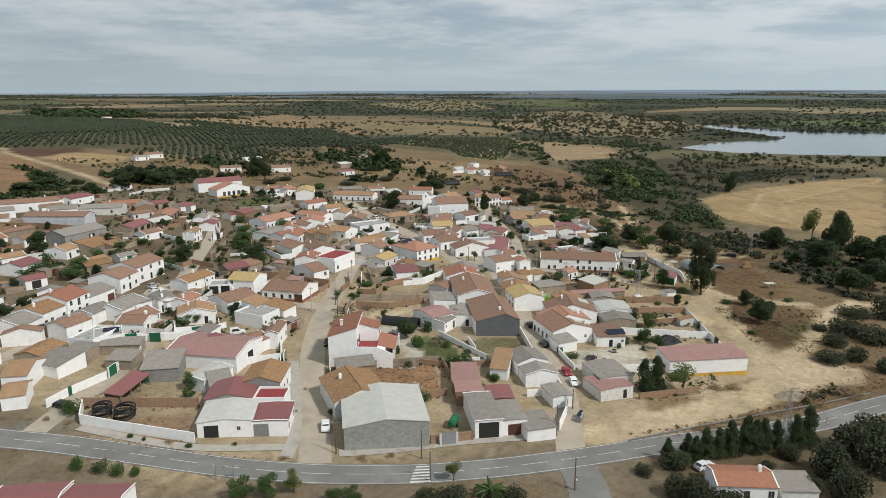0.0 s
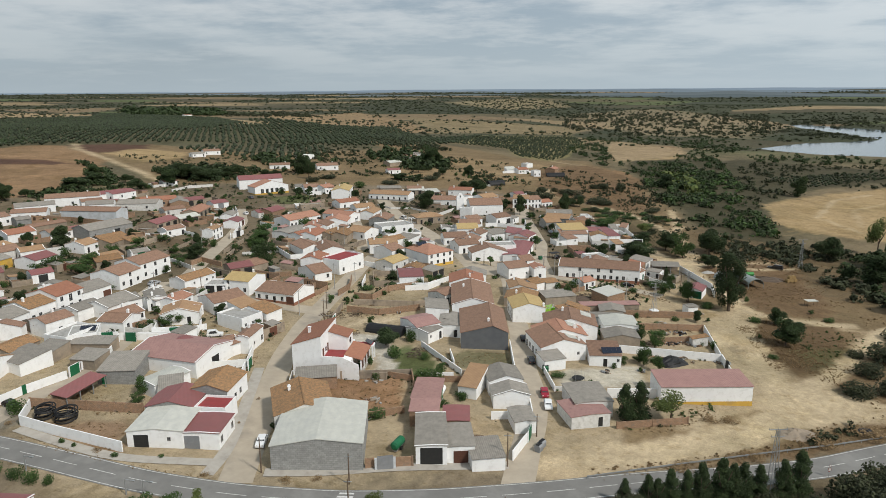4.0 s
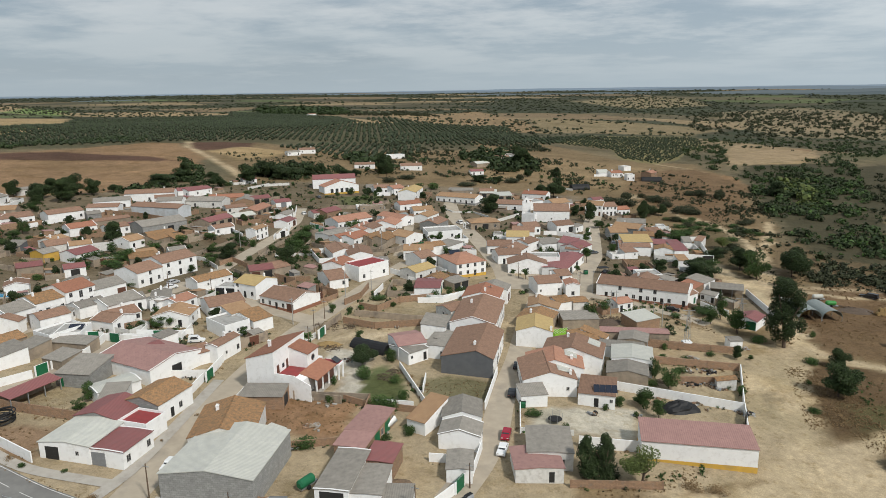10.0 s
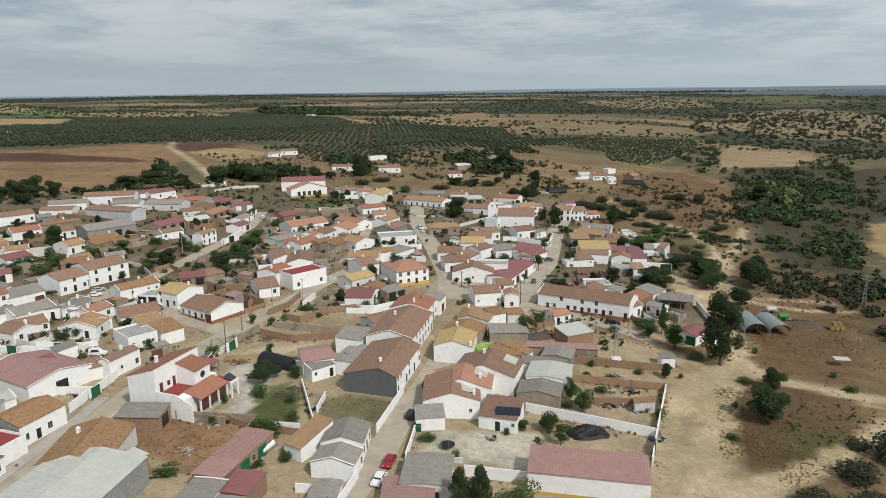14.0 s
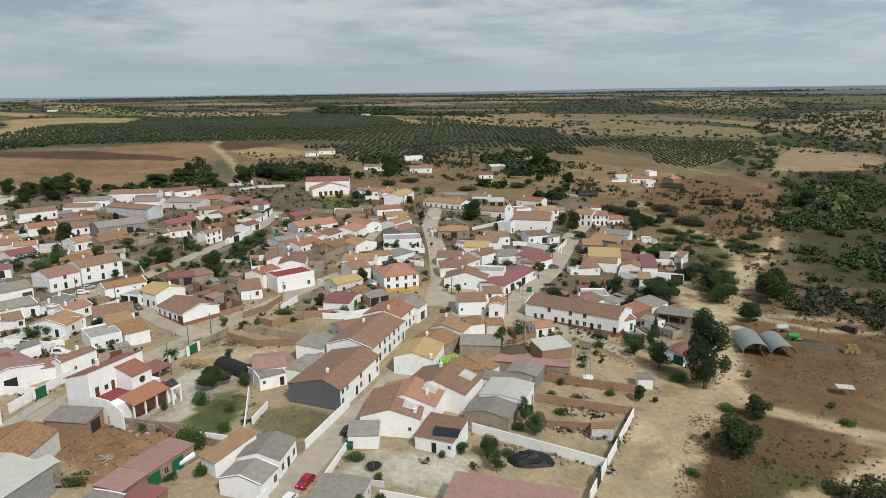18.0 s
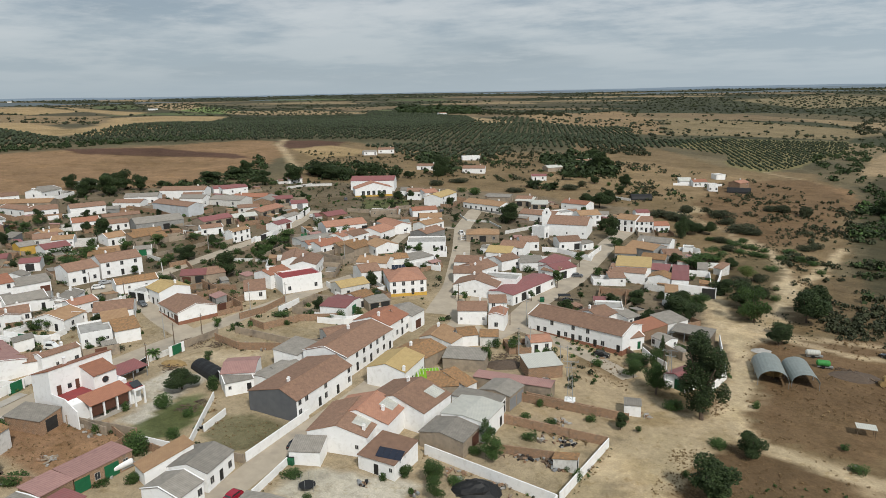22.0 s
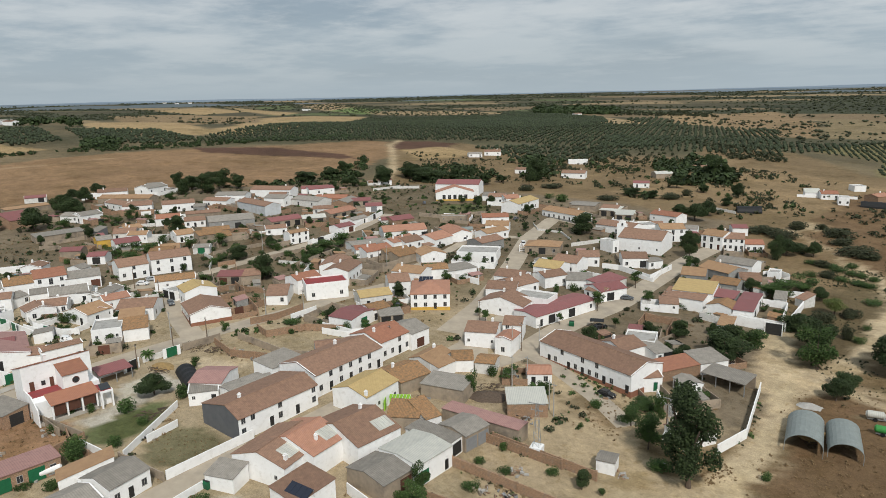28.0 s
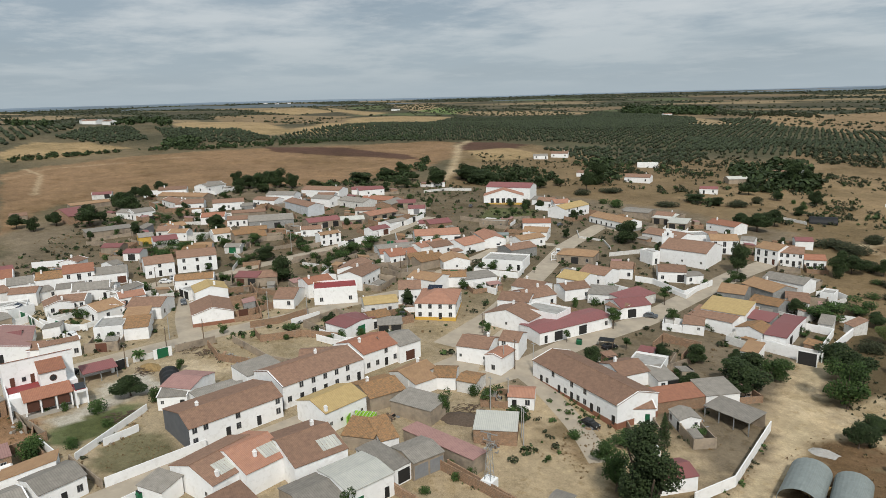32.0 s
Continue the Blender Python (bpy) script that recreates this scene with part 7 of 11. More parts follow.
# the old church and the big white houses
house(-0.6, 385, 12.1, 17.9, 16.6, 5.6, 't', 'w', front='..s.s', name='old_church', category='church')
house(-8.9, 370.6, 78.7, 3.6, 6.9, 4.4, 'f', 'w', front='o', form='flat')
bell_gable(-14.6, 389.8, 30)
house(8.5, 359.4, 39.6, 9.4, 9.2, 3.6, 't', 'w', front='w.g')
house(14.8, 361.8, 64, 6.4, 5.8, 2.8, 'f', 'w', front='w.', pitch=0.15)
house(-1.5, 408, 42, 10.7, 10.3, 5.4, 'a', 'w', front='dow|oow')
house(-17.2, 408.4, 51.9, 14.4, 9.2, 3.8, 'f', 'w', form='flat')
house(-19.3, 440.9, -5.7, 14.9, 9.2, 3.6, 'r', 'w', front='s.d')
house(-15.5, 419.4, 37, 8, 5.8, 3, 't', 'w')
house(19.3, 409.5, -3.1, 9.2, 10.3, 5.6, 'a', 'w', front='ddb|oow')
house(24.9, 412, 24.1, 8.5, 10.3, 5, 't', 'w', front='wwdw|wwsw')
house(32.1, 414.3, 33.7, 7.3, 8, 3.4, 'r', 'w', front='wow')
house(16.1, 439, 35.7, 6.7, 6.9, 3.4, 'm', 'w')
house(1.8, 422.4, 20.3, 5.4, 6.9, 3.4, 'f', 'w', front='.b')

# the yards at the eastern edge
house(40, 380.5, 1.2, 13.6, 9.2, 3.6, 'f', 'w')
house(39.5, 368.3, -14.8, 12.8, 10.3, 3.4, 'a', 'g')
house(34.9, 355.6, 18.9, 8.1, 10.3, 3.6, 'a', 'g')
house(47, 354.4, 4.9, 9, 8, 3.2, 'o', 'g')
house(49.7, 366.1, 28.3, 6.6, 6.9, 3.2, 't', 'w', front='.w')
house(44.5, 335.8, 14.8, 12.3, 11, 4.6, 'y', 'w', pitch=0.1, form='shed')
house(44.5, 329.2, 9.8, 12.7, 7.8, 3.6, 't', 'w', pitch=0.12, form='shed')
house(56.3, 329.7, 92.7, 6.9, 7.6, 3.4, 'o', 'w')
house(53.5, 338.4, 9.1, 6.5, 6.9, 3.6, 'm', 'g', pitch=0.1, form='shed')
house(61, 337.1, 13.3, 5.6, 21, 3.6, 'm', 'w', pitch=0.05, right='gg')
house(42.6, 321.7, 29.9, 5.7, 5.8, 2.8, 't', 'w', pitch=0.12, front='.s', form='shed')
house(63.3, 316, 14.9, 4.1, 7.4, 3.2, 'a', 'w', pitch=0.08, form='shed')
house(18.9, 261.6, 30.7, 8.6, 9.2, 4.2, 't', 'w', front='s..s')
house(22.7, 270.3, 30.8, 5.3, 8, 4.7, 't', 'w', front='..|w.')
house(27.9, 261.2, 107.9, 6.9, 4.6, 4.4, 'p', 'w', left='w')
house(51.3, 268.3, -8.4, 29.5, 11.5, 4.8, 't', 'w', front='.dw.dwdwwdw.d|...w..w.w....', plinth='r')
house(62.7, 268.8, 54, 6.7, 9.2, 3.4, 't', 'w', front='.e')
house(20.4, 293, 83, 26.2, 9.2, 3.2, 'm', 'w', front='dg.g.w', pitch=0.12)
house(7.8, 284.6, 106, 9.2, 14.7, 3.6, 't', 'w')
house(12.6, 292.6, 13.5, 12, 8, 4.4, 'f', 'w', form='flat', front='.gw')
house(-2.5, 295.2, 30.6, 9.9, 9.2, 3.6, 't', 'w')
house(-2.3, 302.1, 80, 10.5, 10.3, 3.6, 't', 'w', chimney='0.3,0')
house(-8.7, 307.7, 17.8, 10.4, 9.2, 3.6, 't', 'w', chimney='-0.5,0.3')
house(-4.7, 325, 12, 9.8, 10.3, 4.2, 'y', 'w')
house(-4.7, 336.5, 10.3, 10, 10.3, 4, 't', 'w', front='.w')
house(0.4, 317, 70.6, 9.2, 8, 3.6, 't', 'w')
house(9.2, 322.1, 33.8, 8.8, 8, 3, 'f', 'w', pitch=0.1, form='shed')
house(-4.8, 348.9, 36.4, 7.8, 9.2, 3.6, 't', 'w')
house(17.4, 326.6, 88.7, 13.7, 6.9, 3, 'm', 'o', pitch=0.12, form='shed')
house(51.6, 288.7, 22.8, 8, 8, 3, 'f', 'w', form='flat', front='.s.')
house(50.5, 280.8, 74.8, 8, 9.2, 3.2, 't', 'w')
house(57.9, 285, 65.9, 5.1, 6.9, 2.8, 'f', 'w', front='wg', pitch=0.12, form='shed')
house(65.6, 279.2, 67.1, 12.5, 5.8, 2.6, 'r', 'b', pitch=0.12, form='shed')
house(69.7, 288.7, 62, 8.1, 6.9, 2.8, 'f', 'w', pitch=0.12, form='shed')
house(83, 252.7, 66.3, 8, 6.1, 2.8, 'm', 'w', left='.G')
house(78.1, 282.5, -2.6, 10.5, 5.8, 2.8, 'f', 'e', pitch=0.1, name='open_shed', category='shed', form='shed')
house(72.7, 272.9, -30.6, 5.2, 4.6, 2.8, 'f', 'w')

# the northern and western quarter
house(-207.9, 300.2, 27.1, 14.9, 8, 3.4, 't', 'w', front='wd')
house(-214.6, 312.1, 41.1, 17.1, 9.2, 4, 'f', 'w')
house(-213, 279.8, 69.2, 16.1, 9.2, 3.8, 't', 'w', front='..w.w')
house(-181.4, 308.8, 0, 28.6, 9.2, 4.4, 't', 'l')
house(-211.9, 336.9, 31.5, 25.3, 10.3, 4.5, 't', 'w', front='..w.w')
house(-197.7, 331, 42.5, 10, 6.9, 4, 't', 'w', front='w.')
house(-175.4, 337.7, 12.4, 20, 10.3, 3.4, 'f', 'o')
house(-171.9, 349.3, 36.1, 17.9, 9.2, 3.4, 'r', 'b', front='s.w.')
house(-160.5, 349.5, 121.2, 16.9, 9.2, 3.2, 'f', 'b')
house(-201.5, 361.4, 73.8, 15.5, 8, 3.4, 'm', 'w')
# ggg: dark panels for the shade of an open-fronted shed
house(-143.4, 299.6, 84.4, 15.9, 9.2, 3.2, 'm', 'e', front='ggg')
house(-137.9, 313.1, 64.6, 11.3, 8, 3, 's', 'e', front='gg')
# ggg: another open front, its shade drawn as dark panels
house(-140.8, 329.8, 98.7, 18.4, 9.2, 3.2, 'p', 'e', front='ggg')
house(-153.6, 330.3, 51.7, 10.7, 6.9, 2.8, 't', 'o')
house(-159, 280.8, 69, 20.7, 12.6, 3.8, 'f', 'g', front='s.g.')
house(-172.1, 269.3, 67.5, 9.4, 8, 3, 't', 'w', front='wdw')
house(-185.7, 280.3, 66.7, 16.5, 5.8, 2.8, 't', 'e')
house(-111.4, 286.3, 90.7, 9.8, 4.8, 4.7, 'a', 'w', front='wdw|www')
house(-113.1, 311.9, 95.7, 9.6, 6.9, 3, 'm', 'w', front='bB')
house(-122.5, 327.3, 101.3, 11.3, 5.8, 2.6, 'f', 'w', front='.d')
house(-156.7, 357.1, 51.7, 10.6, 8, 3, 'm', 'e', front='gg')
house(-140.6, 353.1, 51.7, 8.7, 8, 3, 'm', 'w', front='S')
house(-106.1, 340.6, 76.4, 11.4, 9.2, 3.2, 'm', 'b')
house(-87.2, 326.2, 60.9, 19.5, 11.5, 3.6, 'p', 'w', front='wwdwww.g')
house(-69.8, 295.5, 80.6, 11.9, 9.2, 3.4, 'r', 'w', front='wdw')
house(-58.3, 300.4, 88.8, 11.7, 9.2, 3, 'o', 'e')
house(-81.1, 301.2, 70.9, 16.4, 9.2, 3, 'f', 'w', pitch=0.12)
house(-74.4, 312.4, 94.1, 13.5, 8, 3.4, 'p', 'w')
house(-54.4, 268.7, 121.4, 13.8, 9.2, 4.6, 't', 'w', left='w', front='wwww')
house(-64.6, 272.9, 131.4, 13.4, 9.2, 3.6, 't', 'w', front='ww')
house(-44.7, 253.9, 64.2, 13.7, 9.2, 4.8, 'm', 'w', form='flat', front='w.w|...')
house(-54.6, 251.9, 88.9, 9.2, 8, 4.6, 'r', 'w', front='d.|w.')
house(-51.2, 240.8, 47.7, 6.7, 12.4, 3, 't', 'w', front='.w')
house(-78.9, 238.9, 43.1, 8.4, 8, 3, 'm', 'e', front='Bg')
house(-75.7, 243.9, 63.5, 6.7, 9.2, 3, 't', 'e')
house(-123.7, 249.6, 52, 6.5, 5.8, 2.6, 'f', 'o', front='G')
house(-142.4, 261.1, 85.8, 11.2, 9.2, 3, 'o', 'e')
house(-17.1, 244.1, -165.3, 8.5, 11.7, 3.4, 'm', 'w', left='.G.', pitch=0.12)
house(-17.3, 252.6, 81.7, 6.6, 6.9, 3.2, 'o', 'w', front='d.')
# gg: dark panels where this shed is open and shaded
house(-10.5, 253, 59.5, 7, 5.8, 2.8, 'f', 'e', pitch=0.08, front='gg', form='shed')
house(-26.9, 259.8, 66.5, 10.4, 8, 3.4, 'y', 'o')
house(-31, 273.9, 56.8, 7.2, 10.3, 4.4, 't', 'w', front='.s')
house(-36.2, 285.3, 19.4, 11.7, 9.2, 4, 'a', 'w')
house(-249.3, 267.8, 37.3, 30.3, 9.2, 3, 'a', 'e')
house(-270.5, 267.4, 67.1, 15.6, 9.2, 3.6, 't', 'w')
house(-223.2, 262.9, 65, 14.2, 10.3, 3.6, 't', 'w', front='ww.w')
house(-234.5, 258.5, 5, 20.9, 8, 3.4, 't', 'w', front='dww')
house(-270.9, 289.5, 113.8, 15.7, 10.3, 3.4, 'f', 'w')
house(-221, 232, 31.7, 11.1, 8, 3, 'f', 'w', front='.w')
house(-217.4, 236, 100.6, 10.9, 9.2, 3.4, 'f', 'w')
house(-184.3, 261.9, 65.3, 11.3, 9.2, 3.4, 'r', 'w', front='.ww')
house(-149.1, 253, 82.6, 8.2, 9.2, 3.2, 'a', 'w')
house(-189, 214.8, 90.2, 19.6, 6.9, 2.4, 'f', 'e', pitch=0.1, form='shed')
house(-260.5, 220.6, 97.9, 21.6, 5.8, 2.4, 'a', 'e', pitch=0.1, form='shed')
house(-232.1, 207, 105.7, 11.5, 19.1, 3.4, 'm', 'b')
house(-284.5, 231.4, 72.7, 10.6, 6.9, 2.6, 'm', 'o', front='.g')
house(-160, 238.6, 52, 8.3, 6.9, 3.4, 'a', 'w')
house(-162.4, 224.4, 81.8, 6.1, 8, 3.2, 'f', 'y')
house(-150.7, 229.3, 82.2, 9.6, 9.2, 3.4, 'm', 'w', front='..w')
house(-153.3, 210, 52, 7.9, 6.9, 2.8, 'm', 'e')
# front g: dark panel in place of the shade under a carport
house(-137.8, 214.4, 52, 6.7, 6.9, 3, 'm', 'w', front='g')
house(-127.7, 235.2, 52, 9.1, 8, 3, 'o', 'e')
house(-125.4, 203.3, 114, 4.3, 6.9, 2.8, 'f', 'w')
house(-138.1, 192.4, 137.5, 7.1, 6.9, 3, 't', 'w')
house(-141.1, 170.6, 92.2, 4.4, 8, 2.8, 'm', 'e')
house(-111.3, 166.2, 109.2, 3.4, 9.2, 3.4, 't', 'w')
house(-61.9, 165.3, 77.4, 4.5, 10.3, 3.2, 'm', 'w')
house(-247.5, 185.5, 83.3, 7.7, 6.9, 2.6, 't', 'e')

# houses in the fields to the north
house(-251.1, 575.3, 38.2, 13.9, 9.2, 3.2, 't', 'w', front='w.w')
house(-253.4, 555, 53.3, 11.5, 6.9, 2.8, 'f', 'w')
house(-167.1, 515.9, 21.4, 15.3, 8, 3, 't', 'w', front='dw')
house(-132.7, 525.1, 25.5, 16.3, 10.3, 3.4, 't', 'w', front='w.w')
house(-170.6, 585.1, 39.5, 15, 6.9, 2.8, 'f', 'w', form='flat')
house(-200.1, 410.9, 52.3, 8.6, 6.9, 3, 'm', 'w', front='ww')
house(-79.9, 522.4, 28.7, 10, 6.9, 3, 'm', 'w')
house(-90.1, 569.1, 51.2, 12.5, 9.2, 3, 's', 'e')
house(-84, 616.4, 13.2, 12.4, 8, 3.2, 't', 'w', front='w.w')
house(-80.1, 634.1, 5.2, 7.4, 6.9, 4, 'f', 'w')

# yard and street walls
yard_wall(-75.4, 126, -66.6, 123.9, 2.2, 'w')
yard_wall(-66.6, 123.9, -50.1, 120.6, 2.2, 'w')
yard_wall(-78.6, 133.2, -54.7, 135.4, 2.2, 'b')
yard_wall(-75.4, 126, -78.3, 132.7, 2.2, 'w')
yard_wall(-85.8, 132.1, -84.1, 138.7, 2.0, 'w', gate='e', at=0.95)
yard_wall(-84.1, 138.7, -80.4, 147.3, 2.0, 'w')
yard_wall(-80.3, 147.9, -79.9, 151.3, 2.6, 'w', gate='G')
yard_wall(-80.2, 152.2, -78.7, 161.4, 2.2, 'w')
yard_wall(-78.7, 161.4, -82.2, 170.7, 2.2, 'w')
yard_wall(-80.5, 171.1, -77.8, 171.4, 2.6, 'w', gate='G')
yard_wall(-78.6, 173.5, -70.3, 176.2, 1.8, 'w')
yard_wall(-70.3, 176.2, -64.2, 183.8, 1.8, 'w')
yard_wall(-58.9, 155.3, -43.3, 162.4, 2.0, 'w')
yard_wall(-43.3, 162.4, -45.5, 171.3, 2.0, 'w')
yard_wall(-4, 123.8, -2.7, 124.3, 2, 'b')
yard_wall(-2.3, 123.6, 1.4, 124.8, 2.4, 'l', gate='S')
yard_wall(1.1, 125.3, 4.3, 126.3, 2, 'b')
yard_wall(-9.2, 141.6, -1.2, 146.5, 1.6, 'b')
yard_wall(-18.9, 160.3, -2.7, 165.1, 2, 'e')
yard_wall(-2.7, 165.1, 1.4, 149.6, 2, 'b')
yard_wall(-0.9, 163.8, 7.5, 165.8, 1.8, 'w')
yard_wall(-3.5, 184.8, 9.2, 168.4, 1.6, 'w')
yard_wall(9.6, 167.5, 22.1, 170.6, 1.8, 'e')
yard_wall(22.2, 171.1, 20.2, 190.1, 2.0, 'w')
yard_wall(17.7, 147.3, 21.2, 148.2, 1.8, 'w')
yard_wall(22.8, 131.5, 25.4, 138.9, 2.2, 'w')
yard_wall(25.6, 138.8, 26.3, 142.4, 2.4, 'w', gate='G')
yard_wall(26.3, 143.1, 26.9, 145.7, 2.2, 'w')
yard_wall(26.8, 146.1, 25.9, 155.3, 2, 'w')
yard_wall(48.6, 192.2, 76.4, 191.4, 2.2, 'w')
yard_wall(76.5, 191.4, 76.2, 179.5, 2.2, 'w', gate='g', at=0.5)
yard_wall(54.6, 211.5, 77, 215.1, 2, 'b')
yard_wall(55.2, 223.9, 77.5, 226.9, 2, 'b')
yard_wall(60.1, 200.8, 70.8, 204.6, 1.8, 'b')
yard_wall(77.4, 214.9, 76.5, 192.5, 2, 'w')
yard_wall(43.7, 163.1, 55.2, 165.3, 2.4, 'w')
yard_wall(44.3, 148.4, 59.9, 153.8, 1.6, 'b')
yard_wall(29.3, 174.7, 31.7, 163.9, 1.6, 'w')
yard_wall(31.7, 164.2, 42.2, 167.2, 1.2, 'o')
yard_wall(-31.5, 221, -25.4, 220.3, 2, 'b')
yard_wall(-25.4, 220.3, -22.3, 230.9, 2, 'b')
yard_wall(-22.3, 230.9, -13.4, 238.5, 2, 'b')
yard_wall(-30.2, 207.4, -20, 206.7, 2, 'b')
yard_wall(-20, 206.7, -9, 214.1, 2, 'b')
yard_wall(-29.8, 214.1, -11, 216.6, 2, 'e')
yard_wall(-11, 216.6, -0.1, 223, 2, 'e')
yard_wall(-32.5, 199.5, -32.5, 209.9, 2, 'e')
yard_wall(-31, 193.4, -31.2, 198.1, 2.6, 'w', gate='G')
yard_wall(-29.2, 182.8, -30.5, 187.1, 2.6, 'w', gate='g')
yard_wall(-32.4, 188.7, -32.3, 194.5, 1.6, 'o')
yard_wall(-20.3, 235.6, -10.1, 238.2, 1.8, 'w')
yard_wall(-10.1, 238.2, -3.1, 249.4, 1.8, 'w')
yard_wall(-37.2, 222.1, -35.6, 230.1, 2, 'b')
yard_wall(-35.6, 230.1, -37.6, 240.3, 2, 'b')
yard_wall(6.7, 173.9, 4.8, 181.1, 1.6, 'w')
yard_wall(-18.9, 160.9, -8.3, 162.1, 1.8, 'e')
yard_wall(-10, 163.7, -2.6, 162.6, 1.6, 'b')
yard_wall(-2.6, 162.6, 11.8, 164.7, 1.6, 'b')
yard_wall(-41.3, 153.9, -42.9, 160.3, 2.2, 'w')
yard_wall(-42, 159.9, -42.6, 163.7, 2.6, 'w', gate='G')
yard_wall(-43.5, 164.2, -44.9, 169.7, 2.2, 'w')
yard_wall(60.4, 326.9, 69.8, 326, 2.4, 'w')
yard_wall(71.2, 323.2, 75.7, 324.4, 3.6, 'w', gate='H')
yard_wall(74.2, 327.8, 72.6, 348.1, 2.2, 'w')
yard_wall(72.6, 348.1, 70.6, 361.7, 2.2, 'w')
yard_wall(42.3, 308.1, 51.4, 311.5, 2.2, 'b')
yard_wall(50.6, 312.8, 55, 302.2, 1.6, 'e')
yard_wall(55, 302.2, 53.9, 290.8, 1.6, 'e')
yard_wall(69.2, 264.8, 72.6, 260.9, 2.2, 'w')
yard_wall(72.6, 260.9, 77.3, 258.1, 2.2, 'w')
yard_wall(84.5, 285.5, 90.8, 261.5, 2.2, 'w')
yard_wall(90.8, 261.5, 89.3, 251.3, 2.2, 'w')
yard_wall(-103.4, 288.6, -102, 296.8, 2.2, 'w', gate='g')
yard_wall(-104, 299.1, -109, 309.6, 2.2, 'w')
yard_wall(-120.2, 333, -129.1, 349.3, 2.2, 'w', gate='g', at=0.4)
yard_wall(-95.8, 358.4, -82.3, 366, 1.6, 'e')
yard_wall(-82.3, 366, -86.2, 380.6, 1.6, 'e')
yard_wall(-22.5, 371.2, -14.9, 400.7, 1.0, 'e')
yard_wall(-84.5, 171, -70.4, 174, 2, 'w')
yard_wall(-87.5, 169.2, -82.5, 170.9, 2.6, 'w', gate='G')
yard_wall(-84.4, 178.5, -79.9, 185.9, 1.8, 'b')
yard_wall(-79.9, 185.9, -82.6, 194.6, 1.8, 'b')
yard_wall(-147.1, 179.4, -143.6, 190.3, 2.4, 'w')
yard_wall(16, 346.4, 24.9, 344.4, 1.4, 'w')
yard_wall(24.9, 344.4, 21.9, 357, 1.4, 'w')
yard_wall(1.8, 333.1, 19.9, 335, 2, 'w')
yard_wall(-186.7, 390.2, -184.1, 409.8, 1.5, 'o')
yard_wall(-47.4, 220.3, -46.6, 227.1, 2.4, 'b', gate='B')
yard_wall(-47.7, 227.5, -51.8, 242.5, 2, 'b')
yard_wall(-79.4, 264.6, -86.7, 288.3, 1.6, 'e')
yard_wall(-95.7, 263, -96.3, 283.3, 1.6, 'e')
yard_wall(-116.3, 250.4, -115, 282.5, 1.6, 'e')
yard_wall(-28.5, 254.2, -7.3, 251, 1.6, 'w')
yard_wall(-16.9, 233, -9.4, 236, 1.8, 'w')
yard_wall(-9.4, 236, -6.1, 242.9, 1.8, 'w')
yard_wall(54.5, 222.7, 70.9, 225.5, 2, 'b')
yard_wall(54.1, 211.7, 66.6, 213.6, 2, 'b')
yard_wall(-30.3, 158.4, -26.2, 139.7, 2, 'o')

# cars and vans
car(-25.9, 128.3, -80, 'white', (0.75, 0.75, 0.74))
car(29.3, 161.5, -85, 'dark red', (0.3, 0.012, 0.03))
car(30, 155.5, -87, 'white', (0.75, 0.75, 0.74))
car(23.9, 195.8, 98, 'black', (0.015, 0.016, 0.018))
car(26.1, 180.4, 99, 'black', (0.015, 0.016, 0.018))
car(18.9, 238.9, -87, 'grey blue', (0.05, 0.07, 0.11))
car(-33.6, 174.5, -84, 'black', (0.015, 0.016, 0.018))
car(-70.7, 212.9, -14, 'dark grey', (0.1, 0.11, 0.12))
car(-100, 219, 74, 'silver', (0.38, 0.39, 0.4))
car(-59.7, 179.4, 23, 'white', (0.75, 0.75, 0.74), van=True, long=4.4)
car(28.4, 321.2, 28, 'dark grey', (0.1, 0.11, 0.12))
car(60.7, 257.3, 2, 'black', (0.015, 0.016, 0.018))
car(-18.3, 262.4, 147, 'grey', (0.1, 0.11, 0.12), van=True)
car(-74.1, 389.7, 113, 'dark grey', (0.1, 0.11, 0.12))
car(-135.2, 384.7, 135, 'dark grey', (0.1, 0.11, 0.12))
car(-40.3, 353.2, 132, 'white', (0.75, 0.75, 0.74), van=True, long=5)
car(-71, 374.9, 129, 'white', (0.75, 0.75, 0.74), van=True)
car(-62.7, 340.6, 136, 'white', (0.75, 0.75, 0.74), van=True)
car(7.9, 329.3, 70, 'white', (0.75, 0.75, 0.74), van=True, long=5.2)
car(31.5, 367.3, 101, 'silver', (0.38, 0.39, 0.4))
car(33.1, 353.7, 101, 'black', (0.015, 0.016, 0.018))
car(34.7, 342.3, 101, 'silver', (0.38, 0.39, 0.4))
car(30.5, 378.9, 100, 'white', (0.75, 0.75, 0.74))
car(-110.2, 168.6, 61, 'silver', (0.38, 0.39, 0.4))
car(-97.1, 214.6, 49, 'white', (0.75, 0.75, 0.74))
car(-125.2, 326.3, 106, 'white', (0.75, 0.75, 0.74))
car(-119.4, 339.9, 134, 'white', (0.75, 0.75, 0.74))
car(48.9, 119, 26, 'white', (0.75, 0.75, 0.74))
car(-82.5, 132.5, -18, 'black', (0.015, 0.016, 0.018))
car(36.3, 292.8, 75, 'black', (0.015, 0.016, 0.018))
car(124.9, 298.4, 148, 'black', (0.015, 0.016, 0.018), van=True, long=6)
car(-58.1, 147.5, 107, 'silver', (0.38, 0.39, 0.4))
car(-261.8, 242.9, 103, 'white', (0.75, 0.75, 0.74))

